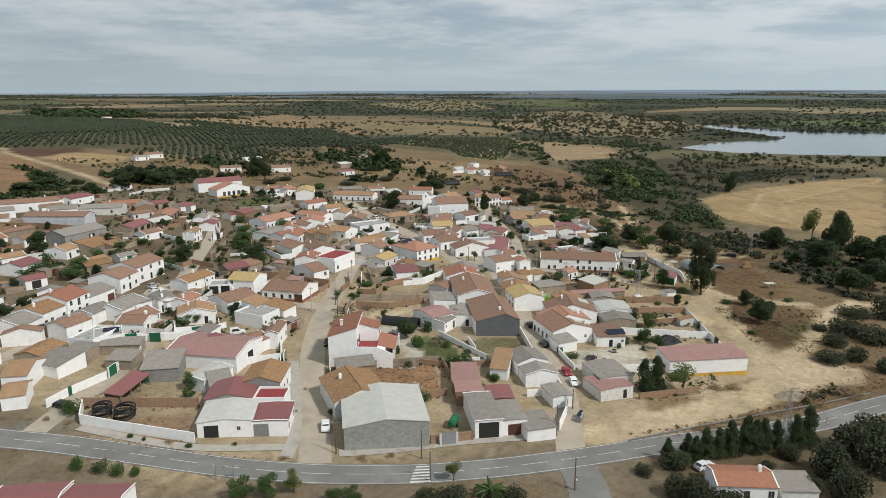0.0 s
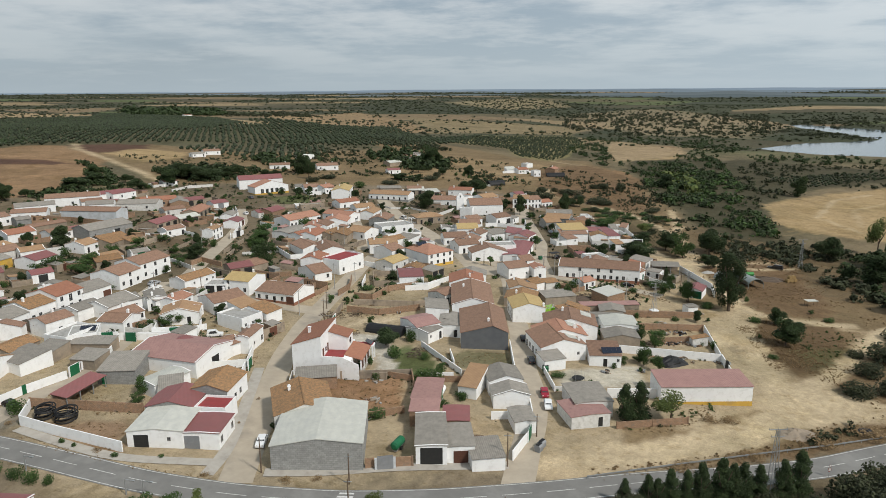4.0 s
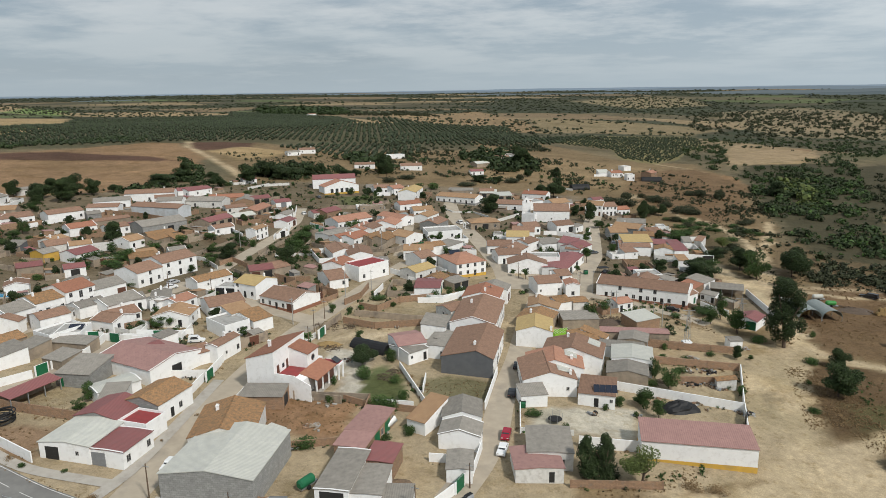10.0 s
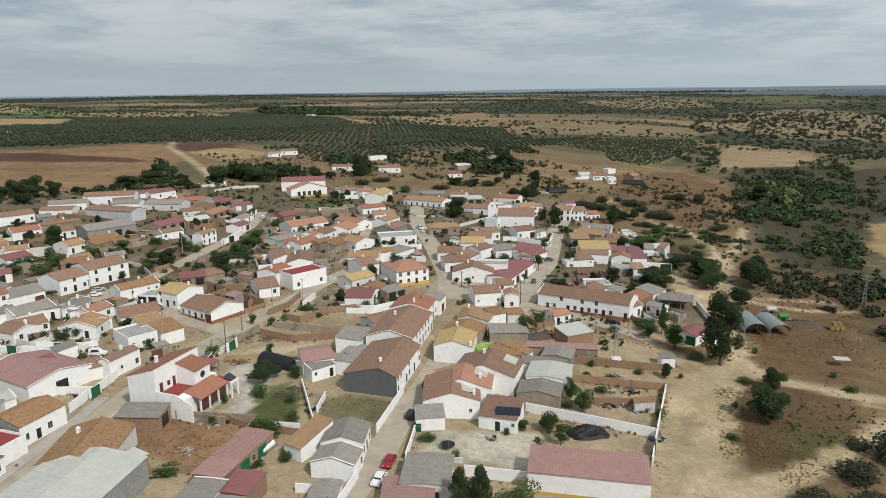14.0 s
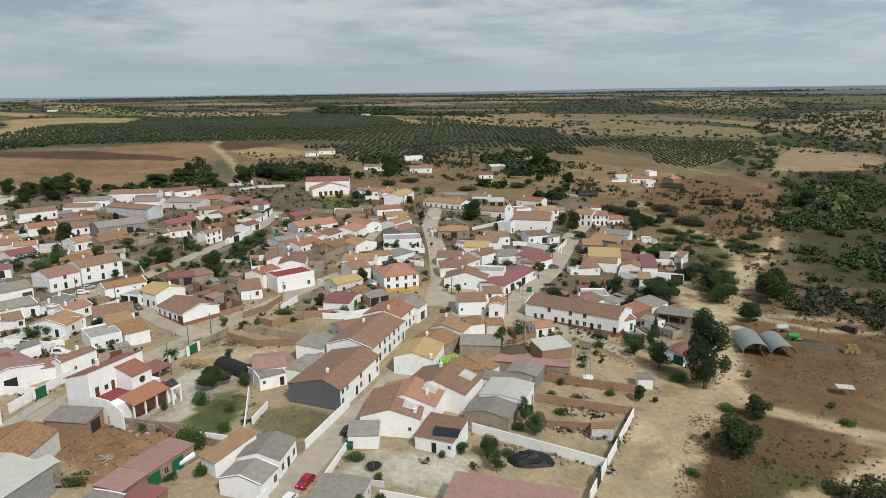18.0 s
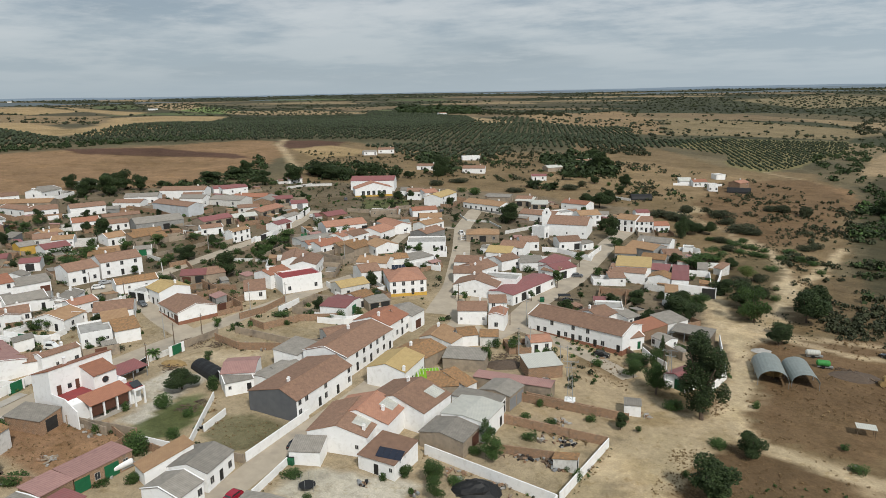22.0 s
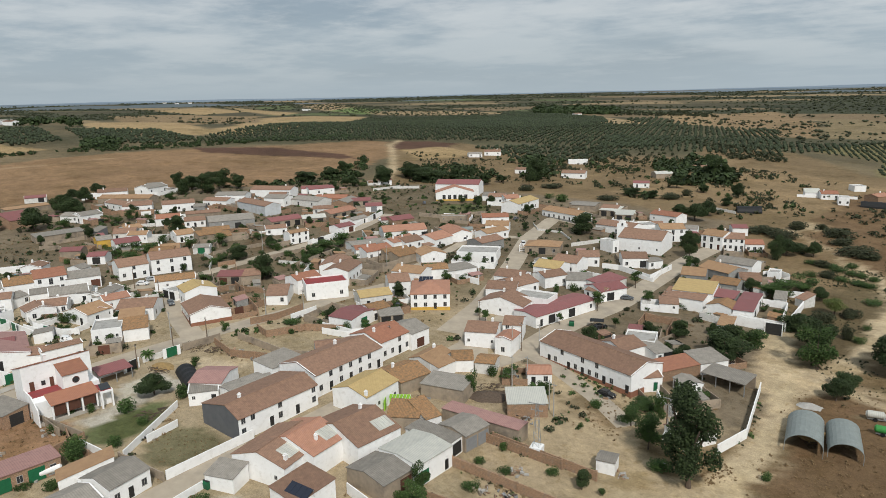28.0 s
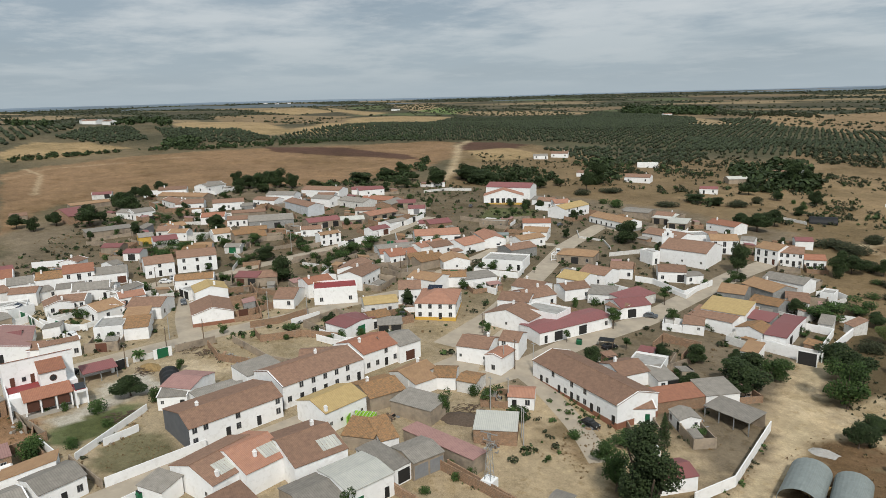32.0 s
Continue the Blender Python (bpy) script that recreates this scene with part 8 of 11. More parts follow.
# masts, poles, lamps
lattice_pylon(64.6, 226, 11, 1.3, 20, 2.2)
lattice_pylon(69.2, 129, 13, 1.5, 10)
lattice_pylon(136.3, 303.2, 12, 1.3, 0)
lattice_pylon(303.7, 570.6, 12, 1.3, 0)
pole(-5.7, 118.3, 6, 'wood')
pole(-3.8, 110.8, 6, 'wood')
pole(22.2, 109.8, 6.5, 'wood')
pole(21.9, 129.3, 7, 'wood')
pole(-34.6, 197.7, 7, 'wood')
pole(-22.2, 118.9, 7, 'wood')
pole(27.4, 141.8, 5, 'wood')
pole(-40.5, 229, 9, 'concrete')
pole(-36.1, 239.6, 7, 'concrete')
pole(-37, 208.3, 6, 'wood')
pole(-29.9, 186.4, 6.5, 'wood')
pole(-80.3, 213.3, 6, 'wood')
pole(-95.1, 211, 7, 'wood')
pole(57.8, 240.8, 8, 'concrete')
pole(34.5, 266.2, 8, 'concrete')
pole(43.7, 249.5, 7, 'concrete')
pole(78, 252.4, 8, 'wood')
pole(-106.7, 267.1, 9, 'concrete')
pole(-53.4, 288.1, 9, 'concrete')
pole(-59.6, 289.2, 6, 'wood')
pole(30.4, 263.8, 8, 'wood')
pole(30.2, 260.3, 8, 'concrete')
pole(42.4, 245.4, 8, 'concrete')
pole(55.2, 242.7, 7, 'concrete')
pole(5.5, 239.2, 7, 'wood')
pole(7.2, 273, 6, 'wood')
pole(39.5, 325.7, 5, 'wood')
pole(-43.2, 200.8, 8, 'concrete')
pole(-63, 111.8, 3, 'steel', True)
pole(-41.8, 108.3, 3, 'steel', True)
pole(-38.7, 108.5, 3, 'steel', True)

# the paddock and its sheds
hangar(99.4, 269.2, 105.8, 12.3, 6.9, 4)
hangar(105.9, 271.8, 108.2, 11.7, 6.2, 3.6)
bales(100.5, 268.6, 62, 2, 3, 2)
bales(123.3, 278, 20, 3, 1, 2, True)
tank(107.3, 288.7, 20, 3.0, 0.8, SHEET, 'white tank trailer standing on bare earth')
tank(110.2, 282.6, 10, 2.6, 0.8, TANKGREEN, 'green slurry tank on wheels')
heap(116.8, 280.9, 4, 1.2, BARK, 'dark heap of cut branches')
heap(95.2, 285.3, 2.0, 1.0, CONCRETE, 'small heap of pale rubble')
shelter(120.4, 249.1, 10, 3.2, 2.0, 2.0, SHEET, 'small field shelter with a white sheet roof')
house(73.2, 203.2, 100, 2.4, 4.4, 2.1, 'o', 'o', form='rise', pitch=0.15, front='d', name='yard_shed', category='shed')
heap(62.6, 187.6, 3.3, 2.3, BLACK, 'heap of black charcoal in the walled yard')
heap(81.8, 153.2, 3.0, 1.6, EARTH, 'heap of grey rubble beside the track')
heap(97.8, 157.9, 1.6, .6, BLACK, 'patch of black burnt waste')
coil(-72.9, 130.1, 2.0, 9)
coil(-68, 129.8, 2.2, 9)
trampoline(37.6, 171.3)
tank(0.5, 131.5, 75, 3.0, 0.85, GREENDOOR, 'dark green tank trailer in a yard')
tank(5.8, 156.5, 85, 3.4, 0.7, WHITE, 'white plastic tank lying in a yard', False)
tunnel(-15, 193.1, -12, 11, 2.4)
heap(41.6, 237.8, 3.5, 1.2, BARK, 'heap of dark firewood and branches')
heap(-27, 191.3, 2.6, 1.0, STRAW, 'heap of broken bricks and straw')
heap(15.1, 138.8, 1.6, .8, WOOD, 'heap of old timber')
container(27.8, 136.1, 60, GREYDOOR, 'grey recycling container at the kerb')
container(28.4, 137.7, 60, GREYDOOR, 'grey recycling container at the kerb')
container(29.4, 288.5, 30, GREENDOOR, 'dark green waste container')
container(29.7, 175.3, 10, GREENDOOR, 'dark green waste container')
shelter(35.2, 292.8, 30, 3.4, 2.2, 2.2, BLACK, 'bus shelter with a dark roof')
crossing(-5.9, 112.8, 4)
sign(82.2, 137.2, 20, 'both', 2.6)
sign(22.5, 109.9, 5, 'round', 2.4)
palm(6.9, 106.7, 1.5, 3.4)
palm(64, 112.5, .6, 2.0)
palm(47.8, 248.1, 0.8, 2.6)
palm(-138.2, 179.8, 1.5, 2.4)
palm(-79.2, 192, 2.2, 2.6)
palm(-33, 190.3, 2.0, 2.0)
guard_rail([(36.6, 127.9), (48.1, 132.9), (60.2, 138.0), (73.0, 143.3), (86.6, 148.7), (102.7, 155.8)])
ROAD = [(-134.1, 122.2), (-105.4, 121.3), (-87.4, 119.2), (-75.9, 118.3), (-58.3, 115.4), (-41.4, 112.4), (-24.6, 111.4), (-6.1, 112.8), (10.9, 116.6), (29.2, 122.4), (47.0, 128.9), (67.3, 134.8), (82.8, 140.5), (99.5, 149.3), (122.2, 159.7), (181.4, 186.5)]
for off, dash in ((-2.95, 0), (2.95, 0), (0, 1)):
    road_line(ROAD, off, 0.13, dash)

# trees and bushes
plant(46.4, 152.6, 'yew', 1.15, 1.35)
plant(49.6, 153.6, 'yew', 1.2, 1.35)
plant(56.3, 154.2, 'pale', 1.56, 1.45)
plant(90.3, 237, 'tall', 1.63, 1.07)
plant(104.3, 176.3, 'scrub', 1.71, 1.26)
plant(113.3, 177.1, 'scrub', 1.95, 1.27)
plant(116.1, 172.4, 'scrub', 2.02, 1.09)
plant(122.4, 200, 'scrub', 2.58, 1.24)
plant(112.9, 189.7, 'scrub', 1.83, 1.16)
plant(125.8, 194.1, 'scrub', 2.44, 1.33)
plant(144.3, 218.1, 'scrub', 4.32, 0.75)
plant(134.6, 218.3, 'scrub', 1.75, 1.70)
plant(115.1, 202.8, 'scrub', 1.07, 1.24)
plant(176.2, 305.2, 'dark', 3.78, 0.58)
plant(154.7, 278.2, 'dark', 2.14, 1.27)
plant(178.3, 290.2, 'dark', 2.29, 1.27)
plant(185.7, 286.2, 'dark', 2.54, 1.14)
plant(148, 245.3, 'dark', 1.72, 1.31)
plant(162.8, 254.2, 'dark', 2.04, 1.27)
plant(146.9, 286.5, 'dark', 0.96, 1.19)
plant(154.7, 319.2, 'dark', 1.85, 1.09)
plant(180.3, 334.8, 'pale', 4.19, 0.68)
plant(103.3, 317.1, 'dark', 1.79, 1.19)
plant(85.2, 319.8, 'dark', 1.48, 1.27)
plant(68, 305.1, 'dark', 1.17, 1.37)
plant(76.2, 330.6, 'dark', 0.91, 1.58)
plant(53.7, 420.7, 'dark', 1.13)
plant(209, 510.2, 'dark', 2.43, 0.79)
plant(42.3, 121.1, 'yew', 0.68, 1.25)
plant(46.3, 121.6, 'yew', 0.80, 1.25)
plant(50.3, 122.7, 'yew', 0.92, 1.25)
plant(53.3, 123.8, 'yew', 0.84, 1.25)
plant(55.8, 124.4, 'yew', 1.03, 1.25)
plant(59.7, 125.6, 'yew', 1.11, 1.25)
plant(63.6, 126.8, 'yew', 0.97, 1.25)
plant(66.6, 127.7, 'yew', 0.88, 1.25)
plant(70.9, 128.7, 'yew', 1.00, 1.25)
plant(74.3, 130.1, 'yew', 1.18, 1.25)
plant(48, 121.7, 'yew', 0.73, 1.25)
plant(61.6, 126.2, 'yew', 0.96, 1.25)
plant(83.2, 126.7, 'scrub', 3.34, 0.81)
plant(84.2, 120.5, 'scrub', 3.91, 0.77)
plant(72.6, 115.8, 'scrub', 3.68, 0.68)
plant(40, 110.4, 'scrub', 2.18, 0.73)
plant(44.3, 108.3, 'scrub', 2.45, 0.77)
plant(72.1, 111.3, 'scrub', 3.00, 0.70)
plant(89.8, 132.9, 'scrub', 2.80, 0.87)
plant(49.2, 108, 'scrub', 1.37, 1.39)
plant(43.3, 117.5, 'scrub', 1.72, 1.16)
plant(36.4, 116.1, 'scrub', 1.01)
plant(66.6, 123.4, 'scrub', 1.56, 0.93)
plant(71.3, 120.6, 'scrub', 2.82, 0.52)
plant(61.6, 119.9, 'scrub', 0.73, 1.21)
plant(65.1, 111.7, 'scrub', 1.76, 0.77)
plant(0.4, 111.1, 'pale', 0.95, 0.85)
plant(-27.4, 105.5, 'pale', 1.02)
plant(-35.6, 103.3, 'fruit', 1.12, 1.05)
plant(-31.9, 103.9, 'fruit', 1.06, 1.11)
plant(-20.1, 103.1, 'fruit', 0.85)
plant(-16.8, 103.3, 'fruit', 0.91)
plant(-4.3, 105, 'scrub', 1.40)
plant(0.1, 104.5, 'scrub', 1.24, 1.39)
plant(11, 106.1, 'scrub', 1.27, 0.93)
plant(-67.5, 110, 'bush', 1.74, 0.75)
plant(-63, 109.2, 'bush', 1.56, 0.82)
plant(-59.6, 108.7, 'bush', 1.54, 0.89)
plant(-56.4, 108.6, 'bush', 1.22, 0.79)
plant(-79.5, 130, 'bush', 2.35, 0.73)
plant(-63.2, 121.5, 'bush', 0.66)
plant(-60.1, 120.7, 'bush', 0.57, 0.90)
plant(-50.6, 118.9, 'bush', 0.56, 1.45)
plant(-42.3, 120.4, 'bush', 0.39, 1.52)
plant(56.3, 166.7, 'bush', 1.24, 0.74)
plant(-83, 126.7, 'dry', 1.15, 0.76)
plant(-77.9, 126, 'dry', 0.85)
plant(-54.8, 119.8, 'dry', 0.77, 1.44)
plant(-31.9, 116.2, 'dry', 0.72, 1.44)
plant(-17, 116.8, 'dry', 0.95, 1.35)
plant(-11.8, 118.7, 'dry', 0.72, 1.44)
plant(-33.9, 146.1, 'dry', 0.72, 0.69)
plant(-33.4, 134.9, 'dry', 0.67, 0.69)
plant(69.7, 156.1, 'dry', 1.62, 1.30)
plant(65.4, 155.7, 'dry', 1.60, 1.30)
plant(85.9, 149.8, 'dry', 1.96, 1.44)
plant(97.1, 155.3, 'dry', 2.41, 1.54)
plant(70.1, 141.5, 'dry', 1.21, 2.16)
plant(55.1, 135, 'dry', 1.13, 2.16)
plant(-25.9, 134.3, 'fruit', 0.52, 0.77)
plant(-26.9, 143.8, 'fruit', 0.47, 0.75)
plant(-59.2, 143.6, 'fruit', 1.31, 0.79)
plant(-59.5, 149.1, 'fruit', 0.76, 0.90)
plant(-58.2, 139.4, 'fruit', 0.72, 1.10)
plant(49.5, 183.9, 'fruit', 0.74, 1.20)
plant(54.3, 186.6, 'fruit', 0.70, 1.41)
plant(10.7, 157.5, 'fruit', 0.42, 2.70)
plant(50.4, 247.2, 'fruit', 1.14, 0.90)
plant(-160.5, 255.3, 'dark', 1.51, 1.07)
plant(-103.9, 254.2, 'dark', 0.97, 1.66)
plant(-73.2, 247.9, 'dark', 1.55)
plant(-34.1, 387.4, 'dark', 1.70, 1.23)
plant(19, 384.7, 'dark', 1.80, 0.70)
plant(9.5, 400, 'dark', 0.99, 0.95)
plant(-13.0, 183.6, 'dark', 0.88, 1.58)
plant(77.2, 222.8, 'dark', 0.66, 0.88)
plant(102, 226.5, 'dark', 0.96)
plant(98.3, 207.8, 'dark', 1.37, 1.16)
plant(98.6, 292.5, 'dark', 0.98, 1.14)
plant(71.1, 298.7, 'dark', 1.22, 1.69)
plant(55.4, 302.8, 'dark', 0.91, 1.24)
plant(64, 282.4, 'dark', 0.51, 1.78)
plant(122.6, 525.4, 'dark', 1.65, 1.52)
plant(-279.6, 310, 'dark', 1.44, 1.12)
plant(-263.9, 311.1, 'dark', 1.40, 1.81)
plant(-272.4, 327, 'dark', 1.45, 1.21)
plant(-256.2, 327.8, 'dark', 1.93, 1.20)
plant(-249, 333.2, 'dark', 1.53, 1.11)
plant(-246.8, 346.5, 'dark', 0.78, 1.90)
plant(-240.6, 376.3, 'dark', 1.20, 2.64)
plant(-243.2, 399.3, 'dark', 1.25, 1.90)
plant(-199.8, 409.5, 'dark', 1.98, 1.33)
plant(-213.2, 447.2, 'dark', 1.28, 3.17)
plant(-194.5, 445.4, 'dark', 1.39, 2.85)
plant(-129.4, 470.9, 'dark', 2.41, 0.63)
plant(-228.4, 410.8, 'dark', 0.96, 1.63)
plant(-113.8, 405.8, 'dark', 0.81, 1.63)
plant(-95.3, 422.6, 'dark', 0.70, 2.38)
plant(-15.7, 500.3, 'dark', 0.90, 1.36)
plant(-68, 490.8, 'dark', 0.79, 3.17)
plant(24.2, 333.8, 'round', 1.36, 0.84)
plant(27.5, 304.9, 'round', 1.41, 0.87)
plant(37, 319.7, 'round', 1.18, 0.77)
plant(39.6, 295.5, 'round', 0.81, 0.91)
plant(26.3, 286.9, 'round', 0.79, 0.79)
plant(30.7, 358.9, 'round', 1.24, 0.70)
plant(9.8, 272.8, 'round', 0.86)
plant(-26.1, 325.7, 'round', 0.54, 0.87)
plant(-104.1, 395.5, 'round', 1.17, 0.82)
plant(-26.7, 293.2, 'fruit', 1.13, 0.90)
plant(-38.3, 315.9, 'fruit', 1.10)
plant(-79.2, 312.4, 'fruit', 1.62, 1.06)
plant(55.1, 184.6, 'fruit', 1.65, 0.65)
plant(60.3, 197.9, 'fruit', 1.62, 0.82)
plant(-20.6, 196.9, 'fruit', 0.80, 0.90)
plant(-134, 249.2, 'fruit', 1.45)
plant(78.5, 243.9, 'fruit', 1.58, 0.95)
plant(38.3, 235.9, 'fruit', 1.78, 0.50)
plant(40.7, 246.3, 'fruit', 1.40, 0.72)
plant(-0.8, 245.4, 'fruit', 0.91, 0.80)
plant(-37.5, 214.1, 'fruit', 1.00, 0.72)
plant(-76.7, 183.7, 'fruit', 0.95, 1.30)
plant(-73.2, 186.3, 'fruit', 1.16, 0.90)
plant(-67, 343.8, 'fruit', 0.78, 1.80)
plant(-49.6, 362.1, 'fruit', 0.64, 0.90)
plant(-217.6, 349.6, 'fruit', 1.23, 1.50)
plant(-92.9, 295.4, 'fruit', 1.60, 1.39)
plant(-91.2, 279.9, 'fruit', 1.25, 1.10)
plant(-109.6, 273.7, 'fruit', 1.00, 1.67)
plant(-104.9, 247.2, 'fruit', 0.94, 1.29)
plant(-123.9, 403.3, 'fruit', 1.17, 1.20)
plant(-108.8, 392.4, 'fruit', 0.93, 1.26)
plant(80.8, 223.9, 'fruit', 0.40, 1.08)
plant(117.2, 239.8, 'fruit', 0.43, 1.35)
plant(-79.3, 193.8, 'fruit', 0.87, 2.25)
plant(-77.7, 268.4, 'fruit', 1.18, 1.10)
plant(-90.4, 285.7, 'fruit', 1.41, 1.80)
plant(-80.1, 321.9, 'fruit', 1.36, 1.10)
plant(-74.9, 295.4, 'fruit', 0.98, 1.29)
plant(-109.5, 212.6, 'fruit', 0.88, 1.54)
plant(-131.5, 230.9, 'fruit', 1.53, 1.39)
plant(-141.9, 229, 'fruit', 1.29, 2.00)
plant(46, 201.4, 'fruit', 0.81, 0.74)
plant(38.2, 206.1, 'fruit', 0.46, 1.05)
plant(-15.4, 236.8, 'fruit', 0.51, 1.62)
plant(-9.5, 243.2, 'fruit', 0.92)
plant(-102.4, 231.9, 'fruit', 0.90, 0.90)
plant(74.8, 262.8, 'cypress', 0.91, 1.40)
plant(-27.4, 150.7, 'bush', 2.14, 0.95)
plant(-24.7, 155.5, 'bush', 1.79, 1.14)
plant(-10.7, 161.4, 'bush', 1.36, 0.63)
plant(0.3, 162.6, 'bush', 2.44, 0.84)
plant(-9.3, 176, 'bush', 2.14, 1.06)
plant(-1.2, 176.2, 'bush', 1.38, 0.79)
plant(-15.8, 166.6, 'bush', 1.77, 0.51)
plant(-14.2, 170.3, 'bush', 1.61, 0.49)
plant(10.7, 155.1, 'bush', 1.36, 1.06)
plant(6.6, 151.8, 'bush', 0.76, 1.90)
plant(73.7, 202.3, 'bush', 0.95, 0.74)
plant(61.5, 251.5, 'bush', 1.04, 1.52)
plant(56.7, 197.8, 'bush', 1.27)
plant(40.2, 168.4, 'bush', 1.28, 0.63)
plant(58.9, 222.8, 'bush', 1.27, 0.72)
plant(-7.8, 250.1, 'bush', 1.17, 1.90)
plant(-30, 231, 'bush', 0.93, 3.17)
plant(64.2, 288.5, 'dark', 0.80, 1.19)
plant(44.2, 406.8, 'dark', 1.63, 0.76)
plant(72.7, 309.4, 'fruit', 1.71, 1.33)
plant(90.1, 307.6, 'fruit', 3.23, 0.79)
plant(61.5, 357.9, 'fruit', 1.68, 1.80)
plant(66, 371.5, 'fruit', 1.52, 1.73)
plant(57.6, 285.8, 'fruit', 0.84, 0.72)
plant(35, 366.1, 'fruit', 0.85, 1.29)
plant(24.8, 373.1, 'fruit', 1.13, 1.20)
plant(60.8, 364.8, 'fruit', 1.27, 1.64)
plant(78.8, 243.4, 'fruit', 1.93, 0.82)
plant(70.4, 257.1, 'fruit', 0.85, 2.25)
plant(43.3, 326.9, 'fruit', 0.62, 3.00)
plant(-213, 211.6, 'dark', 1.83, 1.45)
plant(-257.4, 238.3, 'dark', 1.09, 1.37)
plant(-262.6, 250.1, 'dark', 1.61, 0.88)
plant(-241.7, 231.9, 'dark', 1.75, 1.14)
plant(-222.9, 198.5, 'dark', 1.21, 1.12)
plant(-227.6, 182.6, 'dark', 1.22, 1.30)
plant(-216.3, 188.2, 'dark', 1.08, 1.14)
plant(-285.1, 263.3, 'dark', 1.18, 1.37)
plant(-275.2, 247, 'dark', 1.14, 1.37)
plant(-10.6, 451.8, 'dark', 1.50, 1.39)
plant(-18.4, 451.1, 'dark', 1.31, 1.46)
plant(-11.7, 469, 'dark', 1.36, 1.32)
plant(-43.3, 531.8, 'dark', 0.87, 1.63)
plant(-22.1, 532.7, 'dark', 1.46, 0.95)
plant(-62.5, 536, 'dark', 1.15, 1.58)
plant(-61.8, 584.2, 'dark', 2.81, 0.95)
plant(-55.3, 592.4, 'dark', 1.84, 0.95)
plant(-54.8, 491.3, 'dark', 0.81, 1.76)
plant(-59.3, 493.2, 'scrub', 1.28, 2.18)
plant(-49.2, 498.4, 'scrub', 1.59, 2.32)
plant(-45.8, 515.4, 'scrub', 1.97)
plant(-71.7, 469.9, 'scrub', 1.24, 2.90)
plant(23.8, 446.9, 'scrub', 1.80, 2.49)
plant(33.5, 444.9, 'scrub', 2.03, 1.81)
plant(46.5, 423.2, 'scrub', 1.87, 1.45)
plant(29.8, 469.7, 'scrub', 1.91, 1.66)
plant(-119, 480.2, 'scrub', 1.35, 2.90)
plant(-123.1, 459.8, 'scrub', 1.64, 1.74)

# more yard walls and lean-tos
yard_wall(-104.8, 292.9, -107.5, 303.3, 2, 'w')
yard_wall(-111.7, 311.8, -115.4, 320.8, 2, 'w')
yard_wall(-115.4, 320.8, -128.1, 344, 2, 'w')
yard_wall(-103.5, 286.7, -105.3, 291.1, 2, 'w')
yard_wall(-184.8, 404, -173.9, 416.9, 1.6, 'o')
yard_wall(-113.5, 360.6, -102.2, 364.7, 2, 'e')
yard_wall(-96.7, 378.4, -92.3, 386.9, 2, 'e')
yard_wall(-61.4, 387.4, -52.1, 378.7, 0.9, 'o')
yard_wall(-52.1, 378.7, -41.4, 382.3, 0.9, 'o')
yard_wall(-41.4, 382.3, -30.8, 374.2, 0.9, 'o')
yard_wall(-24.1, 365.2, -17.5, 385.4, 1.6, 'o')
yard_wall(-37.8, 260.2, -33.5, 258.5, 2, 'w')
yard_wall(-33.5, 258.5, -26.8, 257.3, 2, 'w')
yard_wall(-31.8, 232.3, -32.9, 242.1, 2, 'w')
yard_wall(-64.1, 343, -68, 353.3, 1.8, 'o')
yard_wall(-60.4, 281.8, -50.4, 283.5, 2.2, 'e')
yard_wall(-50.4, 283.5, -45.8, 294.6, 2.2, 'e')
yard_wall(-27.4, 310.7, -16, 298.2, 2.2, 'w')
yard_wall(-16, 298.2, -27.4, 296.9, 2.2, 'w')
yard_wall(-204.7, 297, -187.2, 299.5, 2.2, 'b')
yard_wall(-187.2, 299.5, -166.5, 297.2, 2.2, 'b')
yard_wall(-211.4, 259.5, -209.4, 273.2, 2, 'w')
yard_wall(-210.8, 282, -211.8, 295.9, 1.8, 'w')
yard_wall(-117.4, 247.1, -108.6, 246.4, 1.6, 'o')
yard_wall(-108.6, 246.4, -96.9, 238.9, 1.6, 'o')
yard_wall(-99.5, 243.9, -98.6, 250.3, 1.8, 'b')
yard_wall(-98.6, 250.3, -88.5, 245.4, 1.8, 'b')
yard_wall(-67.4, 235.4, -59.8, 240.2, 1.8, 'b')
yard_wall(-58.7, 229.7, -51.4, 233.6, 2, 'b')
yard_wall(-88, 262.9, -75.5, 270, 1.3, 'o')
yard_wall(-143.1, 278.5, -131.6, 280.7, 2.2, 'w')
yard_wall(-131.6, 280.7, -128.6, 291.4, 2.2, 'w')
yard_wall(-129.4, 291.9, -117.6, 284.6, 2.0, 'w')
yard_wall(-171.5, 202.7, -167.7, 208.6, 2, 'e')
yard_wall(-167.7, 208.6, -155.6, 209.1, 2, 'e')
yard_wall(-149.2, 203.6, -139.6, 208.8, 1.8, 'b')
yard_wall(-166.7, 218.6, -157.2, 221.6, 1.8, 'e')
yard_wall(-135.5, 257.7, -126, 257.3, 1.8, 'e')
yard_wall(-91.9, 257.6, -93, 266.5, 1.5, 'e')
yard_wall(-192.5, 209.8, -191.6, 215.4, 1.8, 'o')
yard_wall(61.2, 323.9, 70.4, 325.3, 3.0, 'w')
yard_wall(75, 328.1, 72.8, 344.7, 2.4, 'w')
yard_wall(72.8, 344.7, 70.5, 363.7, 2.4, 'w')
yard_wall(70.3, 364.5, 64.6, 361.7, 2.2, 'w')
yard_wall(41.3, 309.5, 50.1, 309.9, 2.0, 'b')
